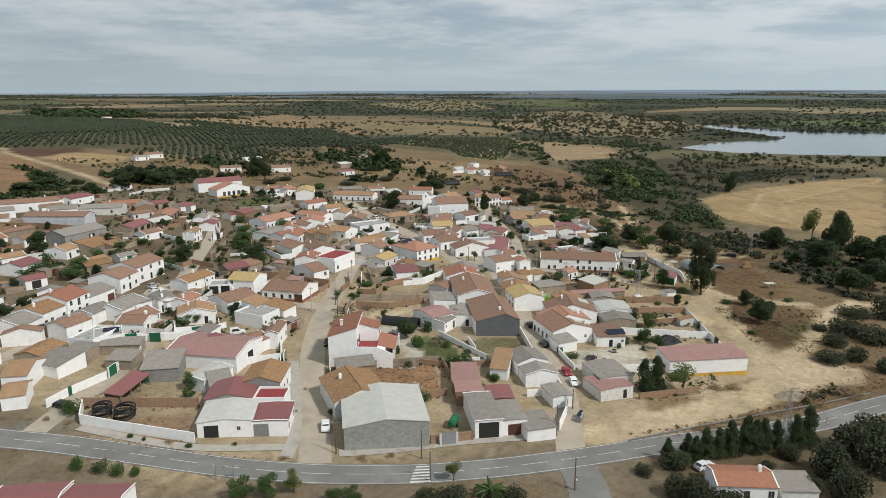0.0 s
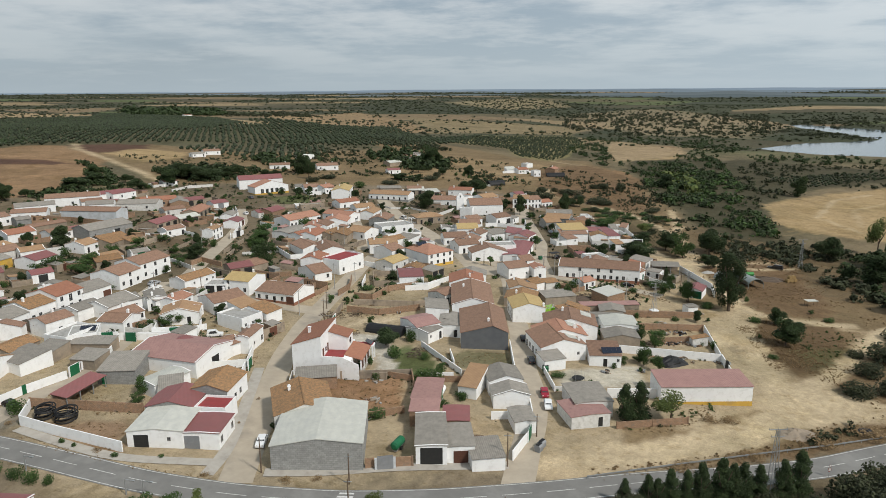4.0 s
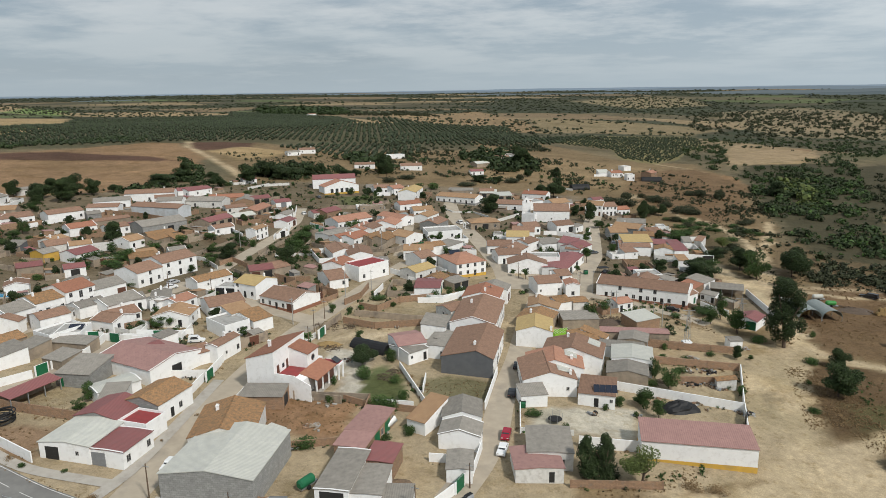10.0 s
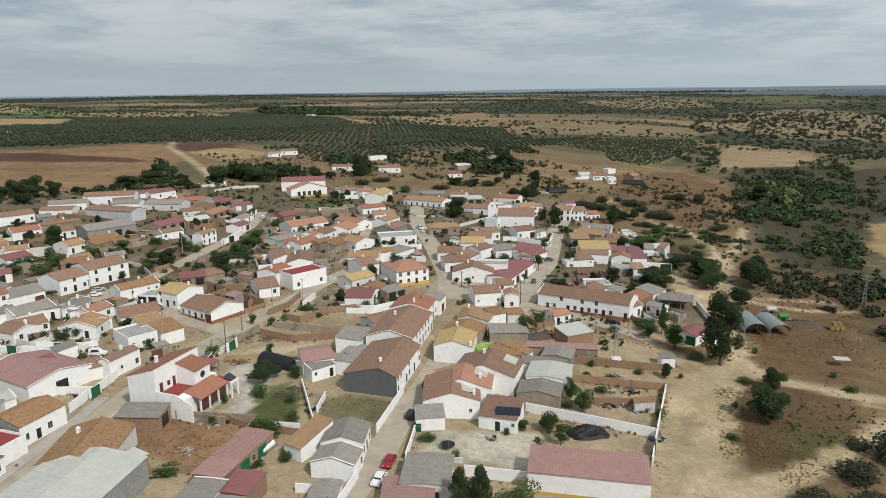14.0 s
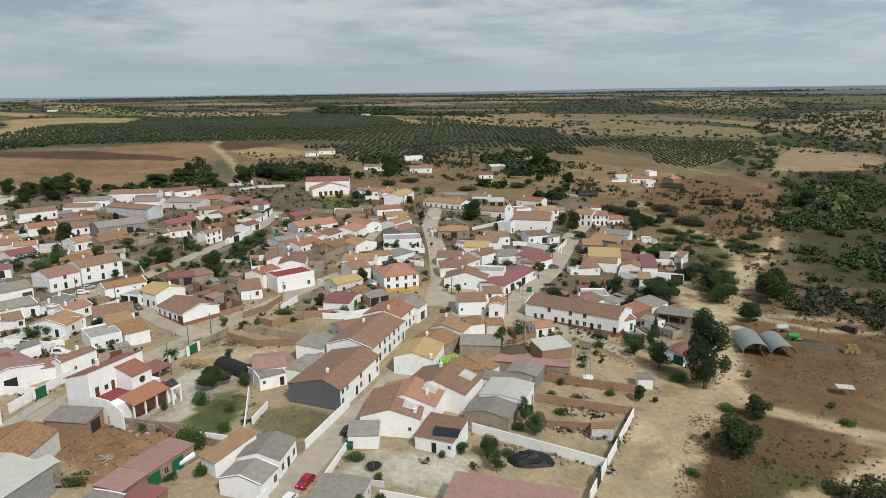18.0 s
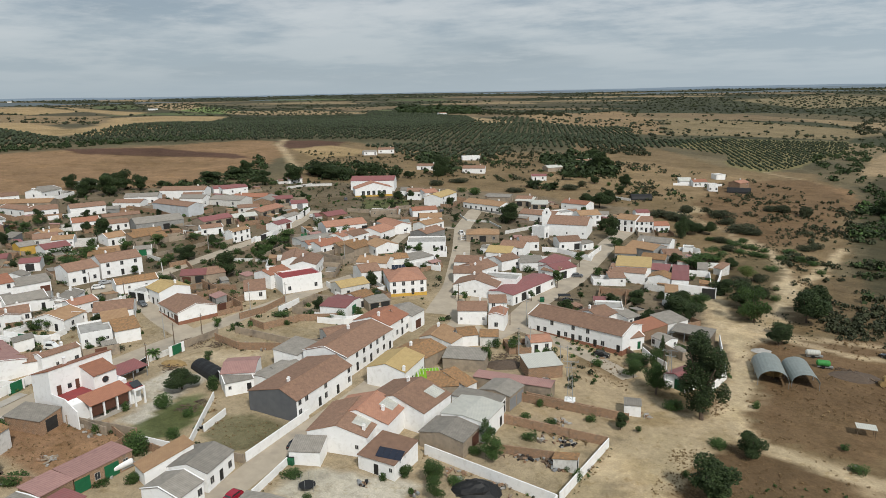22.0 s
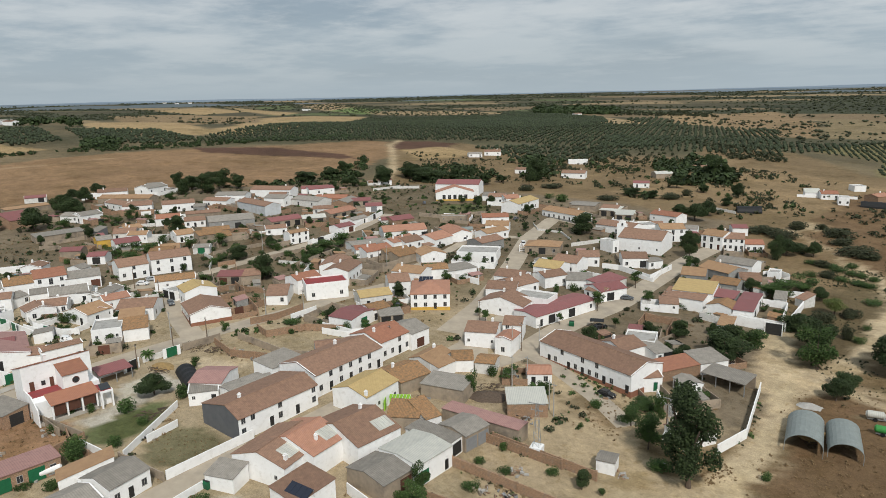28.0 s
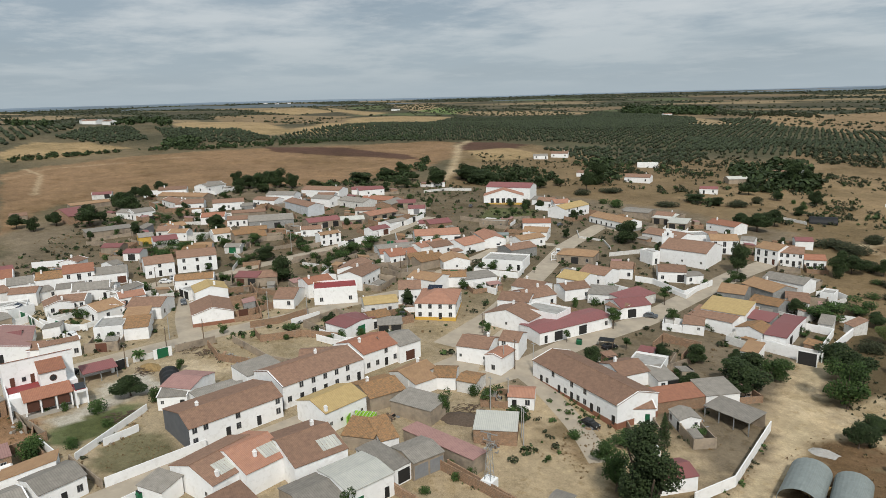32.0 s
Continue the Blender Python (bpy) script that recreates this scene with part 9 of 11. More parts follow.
yard_wall(41.3, 309.5, 43.6, 301.8, 2.0, 'b')
yard_wall(49.9, 310.5, 52.8, 301.2, 1.8, 'b')
yard_wall(68.9, 311.1, 65.7, 308.3, 2.0, 'w')
yard_wall(65.7, 308.3, 62.7, 307.3, 2.0, 'w')
yard_wall(2.7, 346.9, 8.4, 349.1, 2.0, 'w')
yard_wall(8.4, 349.1, 23.1, 345.8, 2.0, 'w')
yard_wall(23.1, 345.8, 22, 363.8, 2.0, 'w')
yard_wall(49.8, 378.8, 53, 384.4, 2.2, 'w')
yard_wall(53, 384.4, 57.9, 382.1, 2.2, 'w')
yard_wall(57.1, 370.5, 58.6, 379.5, 2.0, 'o')
yard_wall(1.8, 557.7, 29.4, 574.5, 1.6, 'w')
yard_wall(-19.1, 485.9, -3.4, 483.1, 1.4, 'o')
house(-92.3, 363.8, 30.9, 12.9, 4.6, 2.8, 'f', 'e', form='flat', front='s.s')
house(-169.7, 236.5, 62, 9.2, 9.2, 3, 't', 'o')
house(-175.9, 241, 93.7, 8, 8, 3, 'a', 'o')
house(-129.6, 237.5, 63.8, 10, 8, 3.2, 'a', 'o', front='..s')
house(-131.3, 288.3, 63.6, 9.5, 6.9, 3, 't', 'w', front='w.d')
house(-182.5, 229.5, 11.6, 6.4, 4.6, 2.4, 'f', 'k', form='shed')
house(-147.4, 267.5, 66.2, 11.6, 6.9, 2.8, 'o', 'e', front='.g.')
house(-201.5, 286.4, 55.4, 6, 6.9, 3, 'f', 'g')
house(-135.5, 265.1, 74.5, 5.9, 4.6, 2.4, 'o', 'e', form='shed')
house(-189, 325.5, 26.4, 12.8, 9.2, 4.2, 'f', 'w')
house(-205.6, 360.7, 59.4, 16.3, 8, 3.2, 'm', 'w', front='.w.w')
house(-278, 294.7, 74, 8.9, 8, 3.2, 'f', 'o')
house(-280.4, 318.6, 69.4, 11.6, 6.9, 3, 'f', 'o')
house(-101.4, 418.7, 42.3, 7.2, 8, 3.4, 't', 'w', front='.d')
house(-118.7, 419.6, 21.3, 4.7, 8, 3.2, 'f', 'w')
house(-49, 437.3, 13.6, 9, 9.2, 3.2, 't', 'w', front='.w.')
house(-65.9, 438.1, 10.1, 14.2, 9.2, 3, 'f', 'e', pitch=0.1)
house(-71.8, 315.3, 86.3, 9.6, 9.2, 3.2, 't', 'w')
house(-63, 300.2, 77.2, 10.9, 8, 3, 'o', 'e')
house(-69.7, 341.7, -24.6, 16.8, 9.2, 3.4, 'p', 'w')
house(-108.3, 340.1, 54.2, 13.7, 6.9, 2.8, 'm', 'o', front='..B')
house(-74.3, 294.3, 67.5, 9.2, 6.9, 3.2, 'r', 'w', front='.wd')
house(21.5, 319, 69.3, 10.3, 9.2, 3.4, 'm', 'w', front='.g..')
house(21.4, 316.1, -7.3, 6.5, 6.9, 3, 't', 'w')
house(51.5, 364.1, 22.8, 5.9, 6.9, 3, 't', 'w', front='.w')
house(53.8, 378.8, 11.6, 4, 5.8, 2.8, 'f', 'w', form='flat')
house(71.3, 356.2, -24.1, 3.5, 4.6, 2.6, 't', 'o', form='shed')
house(65.5, 351.5, 14.5, 3.6, 4.6, 2.6, 'f', 'o', form='shed')
house(27.9, 552.1, 21.4, 5.4, 6.9, 4, 'f', 'w', form='flat', front='w.w')
house(16.2, 565.7, 29.4, 9.1, 9.2, 3.2, 'r', 'w', front='w.w')
house(41.1, 566.9, 69.1, 11.1, 8, 4.8, 'p', 'b', front='w.|.w')
house(20.5, 607.5, 42.8, 7, 6.9, 3, 'f', 'w', form='flat')
house(7.4, 565.8, 27.9, 8.4, 5.8, 2.6, 's', 'w', form='shed')
tunnel(-0.2, 492.3, 30, 12, 3.4)
tunnel(43.3, 554.8, 10, 14, 3.4)
house(-49, 438.9, 29.9, 7.5, 6.9, 2.8, 's', 'e', pitch=0.08, front='gg', form='shed')
house(-38.2, 432, 51, 9.5, 6.9, 2.8, 's', 'e', pitch=0.08, front='gg', form='shed')

# more trees and bushes
plant(-233.6, 235.2, 'dark', 1.53, 1.43)
plant(-252.6, 300.1, 'dark', 1.55)
plant(-247.8, 313.8, 'dark', 1.99, 1.22)
plant(-208.5, 222.7, 'fruit', 1.38, 1.29)
plant(-207.1, 241.2, 'fruit', 1.00, 1.80)
plant(-238.9, 286.5, 'fruit', 1.58)
plant(-131.3, 260.9, 'fruit', 1.34, 1.35)
plant(-143.3, 223.6, 'fruit', 0.99, 2.40)
plant(-129.8, 278.6, 'fruit', 0.69, 2.25)
plant(-114.1, 277.3, 'fruit', 0.66, 2.70)
plant(-132.6, 258.1, 'fruit', 0.84, 1.44)
plant(-145, 256, 'fruit', 0.87, 1.26)
plant(-207.2, 256, 'bush', 2.29, 0.51)
plant(-150.2, 244.3, 'bush', 2.33, 0.84)
plant(-103.6, 244.1, 'bush', 2.04, 0.84)
plant(-104.7, 273.1, 'bush', 2.15, 0.84)
plant(-94.7, 271.4, 'bush', 1.74)
plant(-90.1, 275.4, 'bush', 2.08, 0.63)
plant(-84, 273.1, 'bush', 1.70)
plant(-64.9, 250.1, 'bush', 1.52)
plant(-93.7, 206.6, 'bush', 1.85, 1.48)
plant(-200, 217.6, 'bush', 1.73)
plant(-130.5, 203.1, 'bush', 1.04, 1.69)
plant(-143.5, 204.7, 'bush', 1.45, 1.27)
plant(-158.4, 223.3, 'bush', 1.16, 1.06)
plant(-194.7, 252.6, 'bush', 1.33, 1.06)
plant(-76.2, 265.7, 'bush', 1.31, 0.79)
plant(-53.1, 233.3, 'bush', 2.25, 0.63)
plant(-111.4, 252.7, 'bush', 1.06, 1.27)
plant(-122.5, 253.3, 'bush', 1.31, 1.06)
plant(-111.9, 244.8, 'bush', 1.04, 1.06)
plant(-96.1, 244.7, 'bush', 1.00, 1.27)
plant(-87.5, 249.9, 'bush', 0.98, 1.27)
plant(-117, 266.2, 'bush', 0.88, 1.58)
plant(-105.4, 265.6, 'bush', 0.99, 1.36)
plant(-202.6, 229.5, 'bush', 1.23, 1.36)
plant(-208.9, 237.5, 'bush', 1.08, 1.27)
plant(-193.6, 244.5, 'bush', 1.22, 1.36)
plant(-164.6, 285.2, 'bush', 1.20, 0.90)
plant(-126.1, 199.7, 'bush', 0.96, 1.36)
plant(-138.9, 211.8, 'bush', 1.01, 1.09)
plant(-254.9, 420, 'dark', 1.47, 1.27)
plant(-208.9, 391.3, 'dark', 1.17, 1.66)
plant(-205.2, 437.7, 'dark', 1.86, 1.27)
plant(-191.5, 436, 'dark', 1.51, 1.71)
plant(-185.6, 444.7, 'dark', 1.22, 1.66)
plant(-183.9, 458.4, 'dark', 1.24, 1.42)
plant(-179.2, 469.1, 'dark', 1.25, 1.42)
plant(-154.9, 456.1, 'dark', 1.19, 1.66)
plant(-154.1, 471.4, 'dark', 0.91, 1.58)
plant(-142, 493.2, 'dark', 2.49, 0.95)
plant(-125.2, 388.1, 'round', 0.82, 1.31)
plant(-110.5, 382.1, 'round', 0.63, 1.64)
plant(-39.8, 311.8, 'round', 0.70, 1.46)
plant(-27.1, 304, 'round', 0.55, 1.31)
plant(-29.6, 315.9, 'round', 0.46, 1.09)
plant(-52.8, 270.8, 'round', 0.64, 0.91)
plant(-139.9, 360.3, 'round', 1.28, 0.82)
plant(-43.7, 376.9, 'round', 0.56, 1.09)
plant(4.7, 275.1, 'round', 0.56, 1.27)
plant(-25.6, 310.8, 'round', 0.49, 1.09)
plant(-33.3, 298.6, 'bush', 1.26, 1.27)
plant(-132.1, 340.5, 'bush', 1.74, 0.63)
plant(-176.3, 373.3, 'bush', 2.01, 1.27)
plant(-0.4, 316.3, 'bush', 1.86, 1.06)
plant(15.9, 289.6, 'bush', 1.91, 0.81)
plant(8.4, 309.8, 'bush', 2.39, 0.48)
plant(11, 316, 'bush', 1.82, 0.84)
plant(4.6, 331.7, 'bush', 1.94, 0.84)
plant(-204.4, 376.4, 'bush', 1.59, 1.27)
plant(-264.8, 430.4, 'bush', 3.15, 1.52)
plant(-265.4, 444.3, 'bush', 2.56)
plant(-45.8, 267.5, 'bush', 1.20, 1.27)
plant(-56.2, 252.6, 'bush', 1.19)
plant(-133.6, 332.5, 'bush', 1.29, 1.27)
plant(-88.1, 288.9, 'bush', 1.42, 1.27)
plant(-97.1, 448.1, 'bush', 2.03, 1.27)
plant(-86.8, 446.1, 'bush', 2.99, 1.48)
plant(-205.7, 397.1, 'bush', 1.64, 1.69)
plant(-98.9, 322.3, 'bush', 1.25, 1.19)
plant(-133.4, 313, 'bush', 1.66, 1.27)
plant(-121.3, 309.3, 'bush', 1.60, 0.95)
plant(-131.5, 322.4, 'bush', 1.35, 1.19)
plant(80.5, 353.8, 'pale', 1.35, 1.55)
plant(72.7, 366, 'dark', 0.79, 1.43)
plant(44.9, 416.2, 'dark', 1.19, 1.52)
plant(105.5, 324.1, 'dark', 1.82, 0.95)
plant(98, 301.8, 'dark', 0.60, 1.90)
plant(88.5, 334.3, 'scrub', 1.90, 0.65)
plant(79.8, 345.6, 'scrub', 1.50, 1.35)
plant(85.6, 354.3, 'scrub', 1.54, 1.16)
plant(40.2, 475, 'scrub', 1.52)
plant(51.2, 467.7, 'scrub', 1.86, 2.09)
plant(65.6, 435.8, 'scrub', 2.03, 2.13)
plant(73.9, 500.7, 'scrub', 2.00, 1.39)
plant(84.3, 497.1, 'scrub', 2.76, 1.16)
plant(77.8, 499.8, 'scrub', 1.99, 1.16)
plant(68.9, 500.6, 'scrub', 1.60, 1.45)
plant(97.3, 421.5, 'scrub', 1.28, 1.45)
plant(94.2, 416.1, 'scrub', 1.26, 1.74)
plant(56.8, 449.1, 'scrub', 1.41, 2.32)
plant(46.9, 469.7, 'scrub', 1.50, 1.74)
plant(70.4, 434.7, 'scrub', 1.21, 1.94)
plant(60, 407, 'scrub', 1.37, 1.58)
plant(67, 396.1, 'scrub', 1.32, 1.58)
plant(35.7, 323.5, 'bush', 1.99, 0.74)
plant(8.3, 409.9, 'bush', 2.26, 0.76)
plant(21.2, 360.4, 'bush', 1.92, 0.76)
plant(92.4, 334.4, 'bush', 1.30, 1.27)
plant(66.8, 405.9, 'bush', 1.27, 2.53)
plant(72.2, 405, 'bush', 1.18, 2.71)
plant(71.6, 393.8, 'bush', 1.14, 2.71)
plant(63.9, 409.1, 'bush', 1.20, 2.26)
plant(76.7, 393.1, 'bush', 1.14, 2.71)
plant(80.9, 391.8, 'bush', 1.13, 2.26)
plant(88.9, 406.3, 'bush', 1.26, 2.53)
plant(94.5, 394, 'bush', 1.61, 2.22)
plant(87.4, 392.6, 'bush', 1.21, 2.11)
plant(86.2, 373.4, 'bush', 1.13, 2.53)
plant(98.6, 390.7, 'bush', 1.20, 2.11)
plant(102.6, 379.2, 'bush', 1.15, 1.69)
plant(91.2, 346.8, 'bush', 1.03, 1.27)
plant(56, 409.5, 'bush', 1.21, 1.81)
plant(69, 414.9, 'bush', 1.22, 2.26)
plant(75.6, 403.6, 'bush', 1.17, 1.81)
plant(79.9, 402.1, 'bush', 1.17, 1.81)
plant(61.8, 391.6, 'bush', 1.47, 1.41)
plant(-26.6, 527.3, 'bush', 1.73, 0.90)
plant(-21.5, 518.6, 'bush', 1.69, 0.90)
plant(-26.5, 541.5, 'bush', 2.03, 0.79)
plant(-45.9, 538.4, 'bush', 2.31, 0.84)
plant(-32.6, 528.8, 'bush', 1.74, 0.90)
plant(-204.4, 250.9, 'fruit', 1.50, 1.12)
plant(-201, 244.7, 'fruit', 0.92, 1.80)
plant(-129, 223.8, 'fruit', 1.48, 1.62)
plant(-137.8, 256.9, 'fruit', 0.82, 1.44)
plant(-113.9, 258.4, 'fruit', 1.10)
plant(-73, 191, 'fruit', 0.81, 1.80)
plant(-203.8, 259.4, 'bush', 1.71, 0.63)
plant(-186.4, 256.9, 'bush', 1.64, 1.27)
plant(-211.5, 276.3, 'bush', 2.25)
plant(-214.6, 294.7, 'bush', 1.87, 1.27)
plant(-93.9, 254.5, 'bush', 1.35, 0.95)
plant(-144, 232.5, 'bush', 1.42, 1.27)
plant(-202.1, 236.8, 'bush', 1.64, 0.63)
plant(-195.5, 235.2, 'bush', 1.61, 1.27)
plant(-78.2, 263.4, 'bush', 1.34, 0.95)
plant(-76.4, 250.3, 'bush', 3.22, 1.14)
plant(-87.6, 279.4, 'bush', 2.15, 1.69)
plant(-103.5, 328.4, 'bush', 2.52, 1.06)
plant(-22.9, 226.6, 'bush', 1.08, 0.95)
plant(-32.2, 214.9, 'bush', 1.56, 0.53)
plant(-12.8, 239.1, 'bush', 2.23, 0.63)

# clutter in the near yards
scrap(-25.1, 189.6, 2.6, 50, 'wood')
scrap(-33.4, 203.2, 3.5, 70, 'wood')
scrap(-26.9, 205.6, 2.5, 50, 'wood')
scrap(-21.3, 208.9, 2.5, 40, 'junk')
scrap(-14.8, 211.3, 2, 30, 'junk')
scrap(-11, 161.4, 2, 24, 'rubble')
scrap(-10.4, 142, 2, 30, 'junk')
scrap(-8.7, 150.5, 1.5, 20, 'rubble')
scrap(4.1, 154.5, 1.6, 24, 'junk')
scrap(2.7, 157.7, 1.2, 14, 'junk')
scrap(-4.3, 178.3, 2.0, 40, 'wood')
scrap(-3.6, 182, 1.6, 30, 'wood')
scrap(5.4, 174.4, 1, 12, 'junk')
scrap(-48.6, 161.2, 1.5, 20, 'junk')
scrap(-17.1, 184, 1.2, 14, 'junk')
scrap(-6.3, 198.1, 1.2, 14, 'rubble')
scrap(41, 241, 3.6, 80, 'wood')
scrap(45.7, 242.4, 3, 60, 'wood')
scrap(49.7, 237.8, 2, 30, 'junk')
scrap(69.2, 211.3, 2, 30, 'junk')
scrap(65.2, 202.2, 2, 30, 'junk')
scrap(71.4, 202.9, 2.2, 40, 'junk')
scrap(44.9, 177.9, 1, 12, 'junk')
scrap(54, 180.4, 0.8, 8, 'junk')
scrap(66.8, 190.9, 2.4, 36, 'rubble')
scrap(57.1, 189.7, 1.8, 24, 'rubble')
scrap(60.1, 201.2, 2, 26, 'wood')
scrap(64.6, 209.7, 1.6, 20, 'rubble')
scrap(65.5, 218.9, 1.6, 20, 'rubble')
scrap(31.6, 248.7, 2, 26, 'junk')
scrap(54.3, 235.7, 2, 26, 'junk')
scrap(32.1, 225.9, 1.5, 18, 'junk')
scrap(-7, 222.7, 1.5, 18, 'junk')
scrap(42.5, 215.5, 1.2, 14, 'junk')
scrap(119.5, 233.2, 1.2, 16, 'rubble')
scrap(115.7, 282.6, 3.0, 60, 'wood')
scrap(121, 280.4, 1.2, 12, 'junk')
scrap(100.8, 268.3, 1.4, 20, 'wood')
scrap(76.4, 190.8, 1.6, 24, 'junk')
scrap(73.9, 192.5, 1.4, 20, 'junk')
scrap(79.6, 231.6, 1.2, 12, 'rubble')
scrap(73.9, 203.3, 1.5, 20, 'junk')
scrap(69.3, 204.5, 1.5, 20, 'junk')
scrap(83.5, 240, 1, 10, 'rubble')
scrap(61.1, 257, 1.5, 20, 'junk')
scrap(73.2, 276.8, 2, 30, 'junk')
house(76.9, 231.6, 19, 3.5, 3.4, 2.6, 'f', 'w', pitch=0.15, name='hut', category='hut')
lattice_pylon(80, 249.9, 9, 1.2, 10, 1.6)
plant(-6.7, 143.3, 'bush', 1.27, 2.02)
plant(4, 168.8, 'bush', 1.80, 0.84)
plant(3.1, 161.2, 'bush', 2.92, 0.76)
plant(-6.8, 187.4, 'bush', 2.42, 0.70)
plant(56.9, 202.4, 'fruit', 1.59, 0.60)
plant(58.4, 180.8, 'fruit', 1.17, 0.72)
plant(58.6, 187.2, 'bush', 1.09, 1.27)
plant(53.7, 180.2, 'bush', 0.95, 0.63)
plant(47.3, 180.7, 'bush', 1.19, 0.63)
plant(32.7, 172.6, 'bush', 0.87, 1.98)
plant(58.6, 216.2, 'bush', 0.90, 1.36)
plant(63, 208.8, 'bush', 0.98, 1.58)
plant(64.2, 217, 'bush', 0.89, 1.36)
plant(46.3, 207, 'bush', 1.62, 0.58)
plant(54.7, 224.9, 'bush', 1.08)
plant(37.5, 232, 'bush', 1.44, 0.63)
plant(34.9, 247, 'bush', 2.01, 0.73)
plant(59.4, 226.3, 'bush', 1.35, 0.76)
plant(71.7, 249.2, 'fruit', 1.33)
plant(74.8, 255.1, 'fruit', 1.70, 0.61)
plant(84.1, 238.6, 'bush', 1.54, 1.44)
plant(70.6, 223, 'bush', 0.91, 1.36)
plant(75.6, 228.1, 'bush', 0.93, 0.90)
plant(99.4, 249, 'bush', 1.32, 0.70)
plant(76.6, 200.5, 'bush', 1.71, 0.63)
plant(95.8, 227.2, 'bush', 1.18, 1.76)
plant(119.8, 232.4, 'bush', 1.09, 1.43)
plant(92.8, 212.9, 'bush', 0.85, 0.90)
plant(91.5, 196.8, 'bush', 0.88, 1.58)
pool(-138.8, 187.8, 10, 7, 3.6)

# far white farms
house(-816, 316, 0, 16, 9, 4.2, 'f', 'w', name='farmhouse')
house(-781, 318, 37, 21, 9, 4.2, 't', 'w', name='farmhouse')
house(-797, 331, 74, 26, 9, 4.2, 'f', 'w', name='farmhouse')
house(-753, 332, 21, 16, 9, 4.2, 't', 'w', name='farmhouse')
house(-3352, 1612, 58, 21, 9, 4.2, 'f', 'w', name='farmhouse')
house(-3186, 1603, 5, 26, 9, 4.2, 't', 'w', name='farmhouse')
house(-3193, 1674, 42, 16, 9, 4.2, 'f', 'w', name='farmhouse')
house(-2971, 1649, 79, 21, 9, 4.2, 't', 'w', name='farmhouse')
house(-1706, 1358, 26, 26, 9, 4.2, 'f', 'w', name='farmhouse')
house(-621, 1244, 63, 16, 9, 4.2, 't', 'w', name='farmhouse')


# ---- back yards: walls, lean-tos, shrubs and firewood behind the houses ----
def taken(px, py, gap=0.0, but=None):
    """Whether a place lies in a house or on a street."""
    for i, (hx, hy, turn, hl, hw, _, _) in enumerate(HOUSES):
        if i == but:
            continue
        dx, dy = px - hx, py - hy
        if abs(dx) < 24 and abs(dy) < 24:
            c, s = math.cos(radians(turn)), math.sin(radians(turn))
            if abs(dx * c + dy * s) < hl / 2 + gap and abs(dy * c - dx * s) < hw / 2 + gap:
                return True
    return any(float(along(line, px, py)) < width / 2 + 0.8 for line, width in STREETS)


YARD = random.Random(21)
VILLAGE = [(-82.0, 139.0), (-110.0, 155.0), (-94.0, 165.0), (-162.0, 170.0), (-260.0, 231.0), (-288.0, 305.0), (-197.0, 444.0), (-70.0, 438.0), (18.0, 440.0), (59.0, 379.0), (72.0, 325.0), (73.0, 261.0), (57.0, 211.0), (70.0, 191.0), (26.0, 143.0), (-38.0, 143.0)]


NEAR = [(-81.0, 131.0), (-77.0, 158.0), (-55.0, 168.0), (-38.0, 183.0), (-42.0, 196.0), (-24.0, 226.0), (-8.0, 261.0), (15.0, 252.0), (44.0, 249.0), (83.0, 213.0), (84.0, 175.0), (23.0, 125.0), (-50.0, 119.0)]


def yard(i):
    """A walled yard on a free side of a house, with what people keep there."""
    hx, hy, turn, hl, hw, wall, h = HOUSES[i]
    c, s = math.cos(radians(turn)), math.sin(radians(turn))
    sides = [(0, 1), (1, 0), (-1, 0), (0, -1)]
    YARD.shuffle(sides)
    for u, v in sides:
        deep, wide = YARD.uniform(5, 9), (hl if v else hw) * YARD.uniform(0.8, 1.15)

        def at(p, q):
            a, b = (p * wide / 2, v * (hw / 2 + q * deep)) if v else (u * (hl / 2 + q * deep), p * wide / 2)
            return hx + c * a - s * b, hy + s * a + c * b

        if any(taken(*at(p, q), 0.3, i) for p in (-0.9, 0, 0.9) for q in (0.2, 0.6, 1.05)):
            continue
        kind = YARD.choice("woeebbeeb")
        tall = YARD.choice((1.6, 1.9, 2.2))
        corners = [at(-1, 0.02), at(-1, 1), at(1, 1), at(1, 0.02)]
        for k, ((x0, y0), (x1, y1)) in enumerate(zip(corners, corners[1:])):
            gate = YARD.choice("dgGB") if k == 1 and wide > 7 and YARD.random() < 0.4 else ""
            yard_wall(x0, y0, x1, y1, 2.7 if gate else tall, kind, gate=gate)
        if YARD.random() < 0.6:
            p = YARD.choice((-0.55, 0.55))
            sx, sy = at(p, 0.72)
            house(round(sx, 1), round(sy, 1), turn if v else turn + 90, min(wide * 0.42, 5), deep * 0.45, YARD.uniform(2.1, 2.5), YARD.choice("fffmovta"), YARD.choice("oebgeb"), form="shed", pitch=0.12, front=YARD.choice(("", "d", "g", "ds")), name="yard_shed", category="shed")
        for _ in range(YARD.randrange(1, 4)):
            plant(*at(YARD.uniform(-0.8, 0.8), YARD.uniform(0.2, 0.9)), YARD.choice(("fruit", "fruit", "bush", "bush", "dark")), YARD.uniform(0.5, 0.95))
        if YARD.random() < 0.65:
            sx, sy = at(YARD.uniform(-0.5, 0.5), YARD.uniform(0.3, 0.7))
            scrap(round(sx, 1), round(sy, 1), YARD.uniform(1.2, 2.4), YARD.randrange(18, 40), YARD.choice(("junk", "junk", "wood", "rubble")))
        return


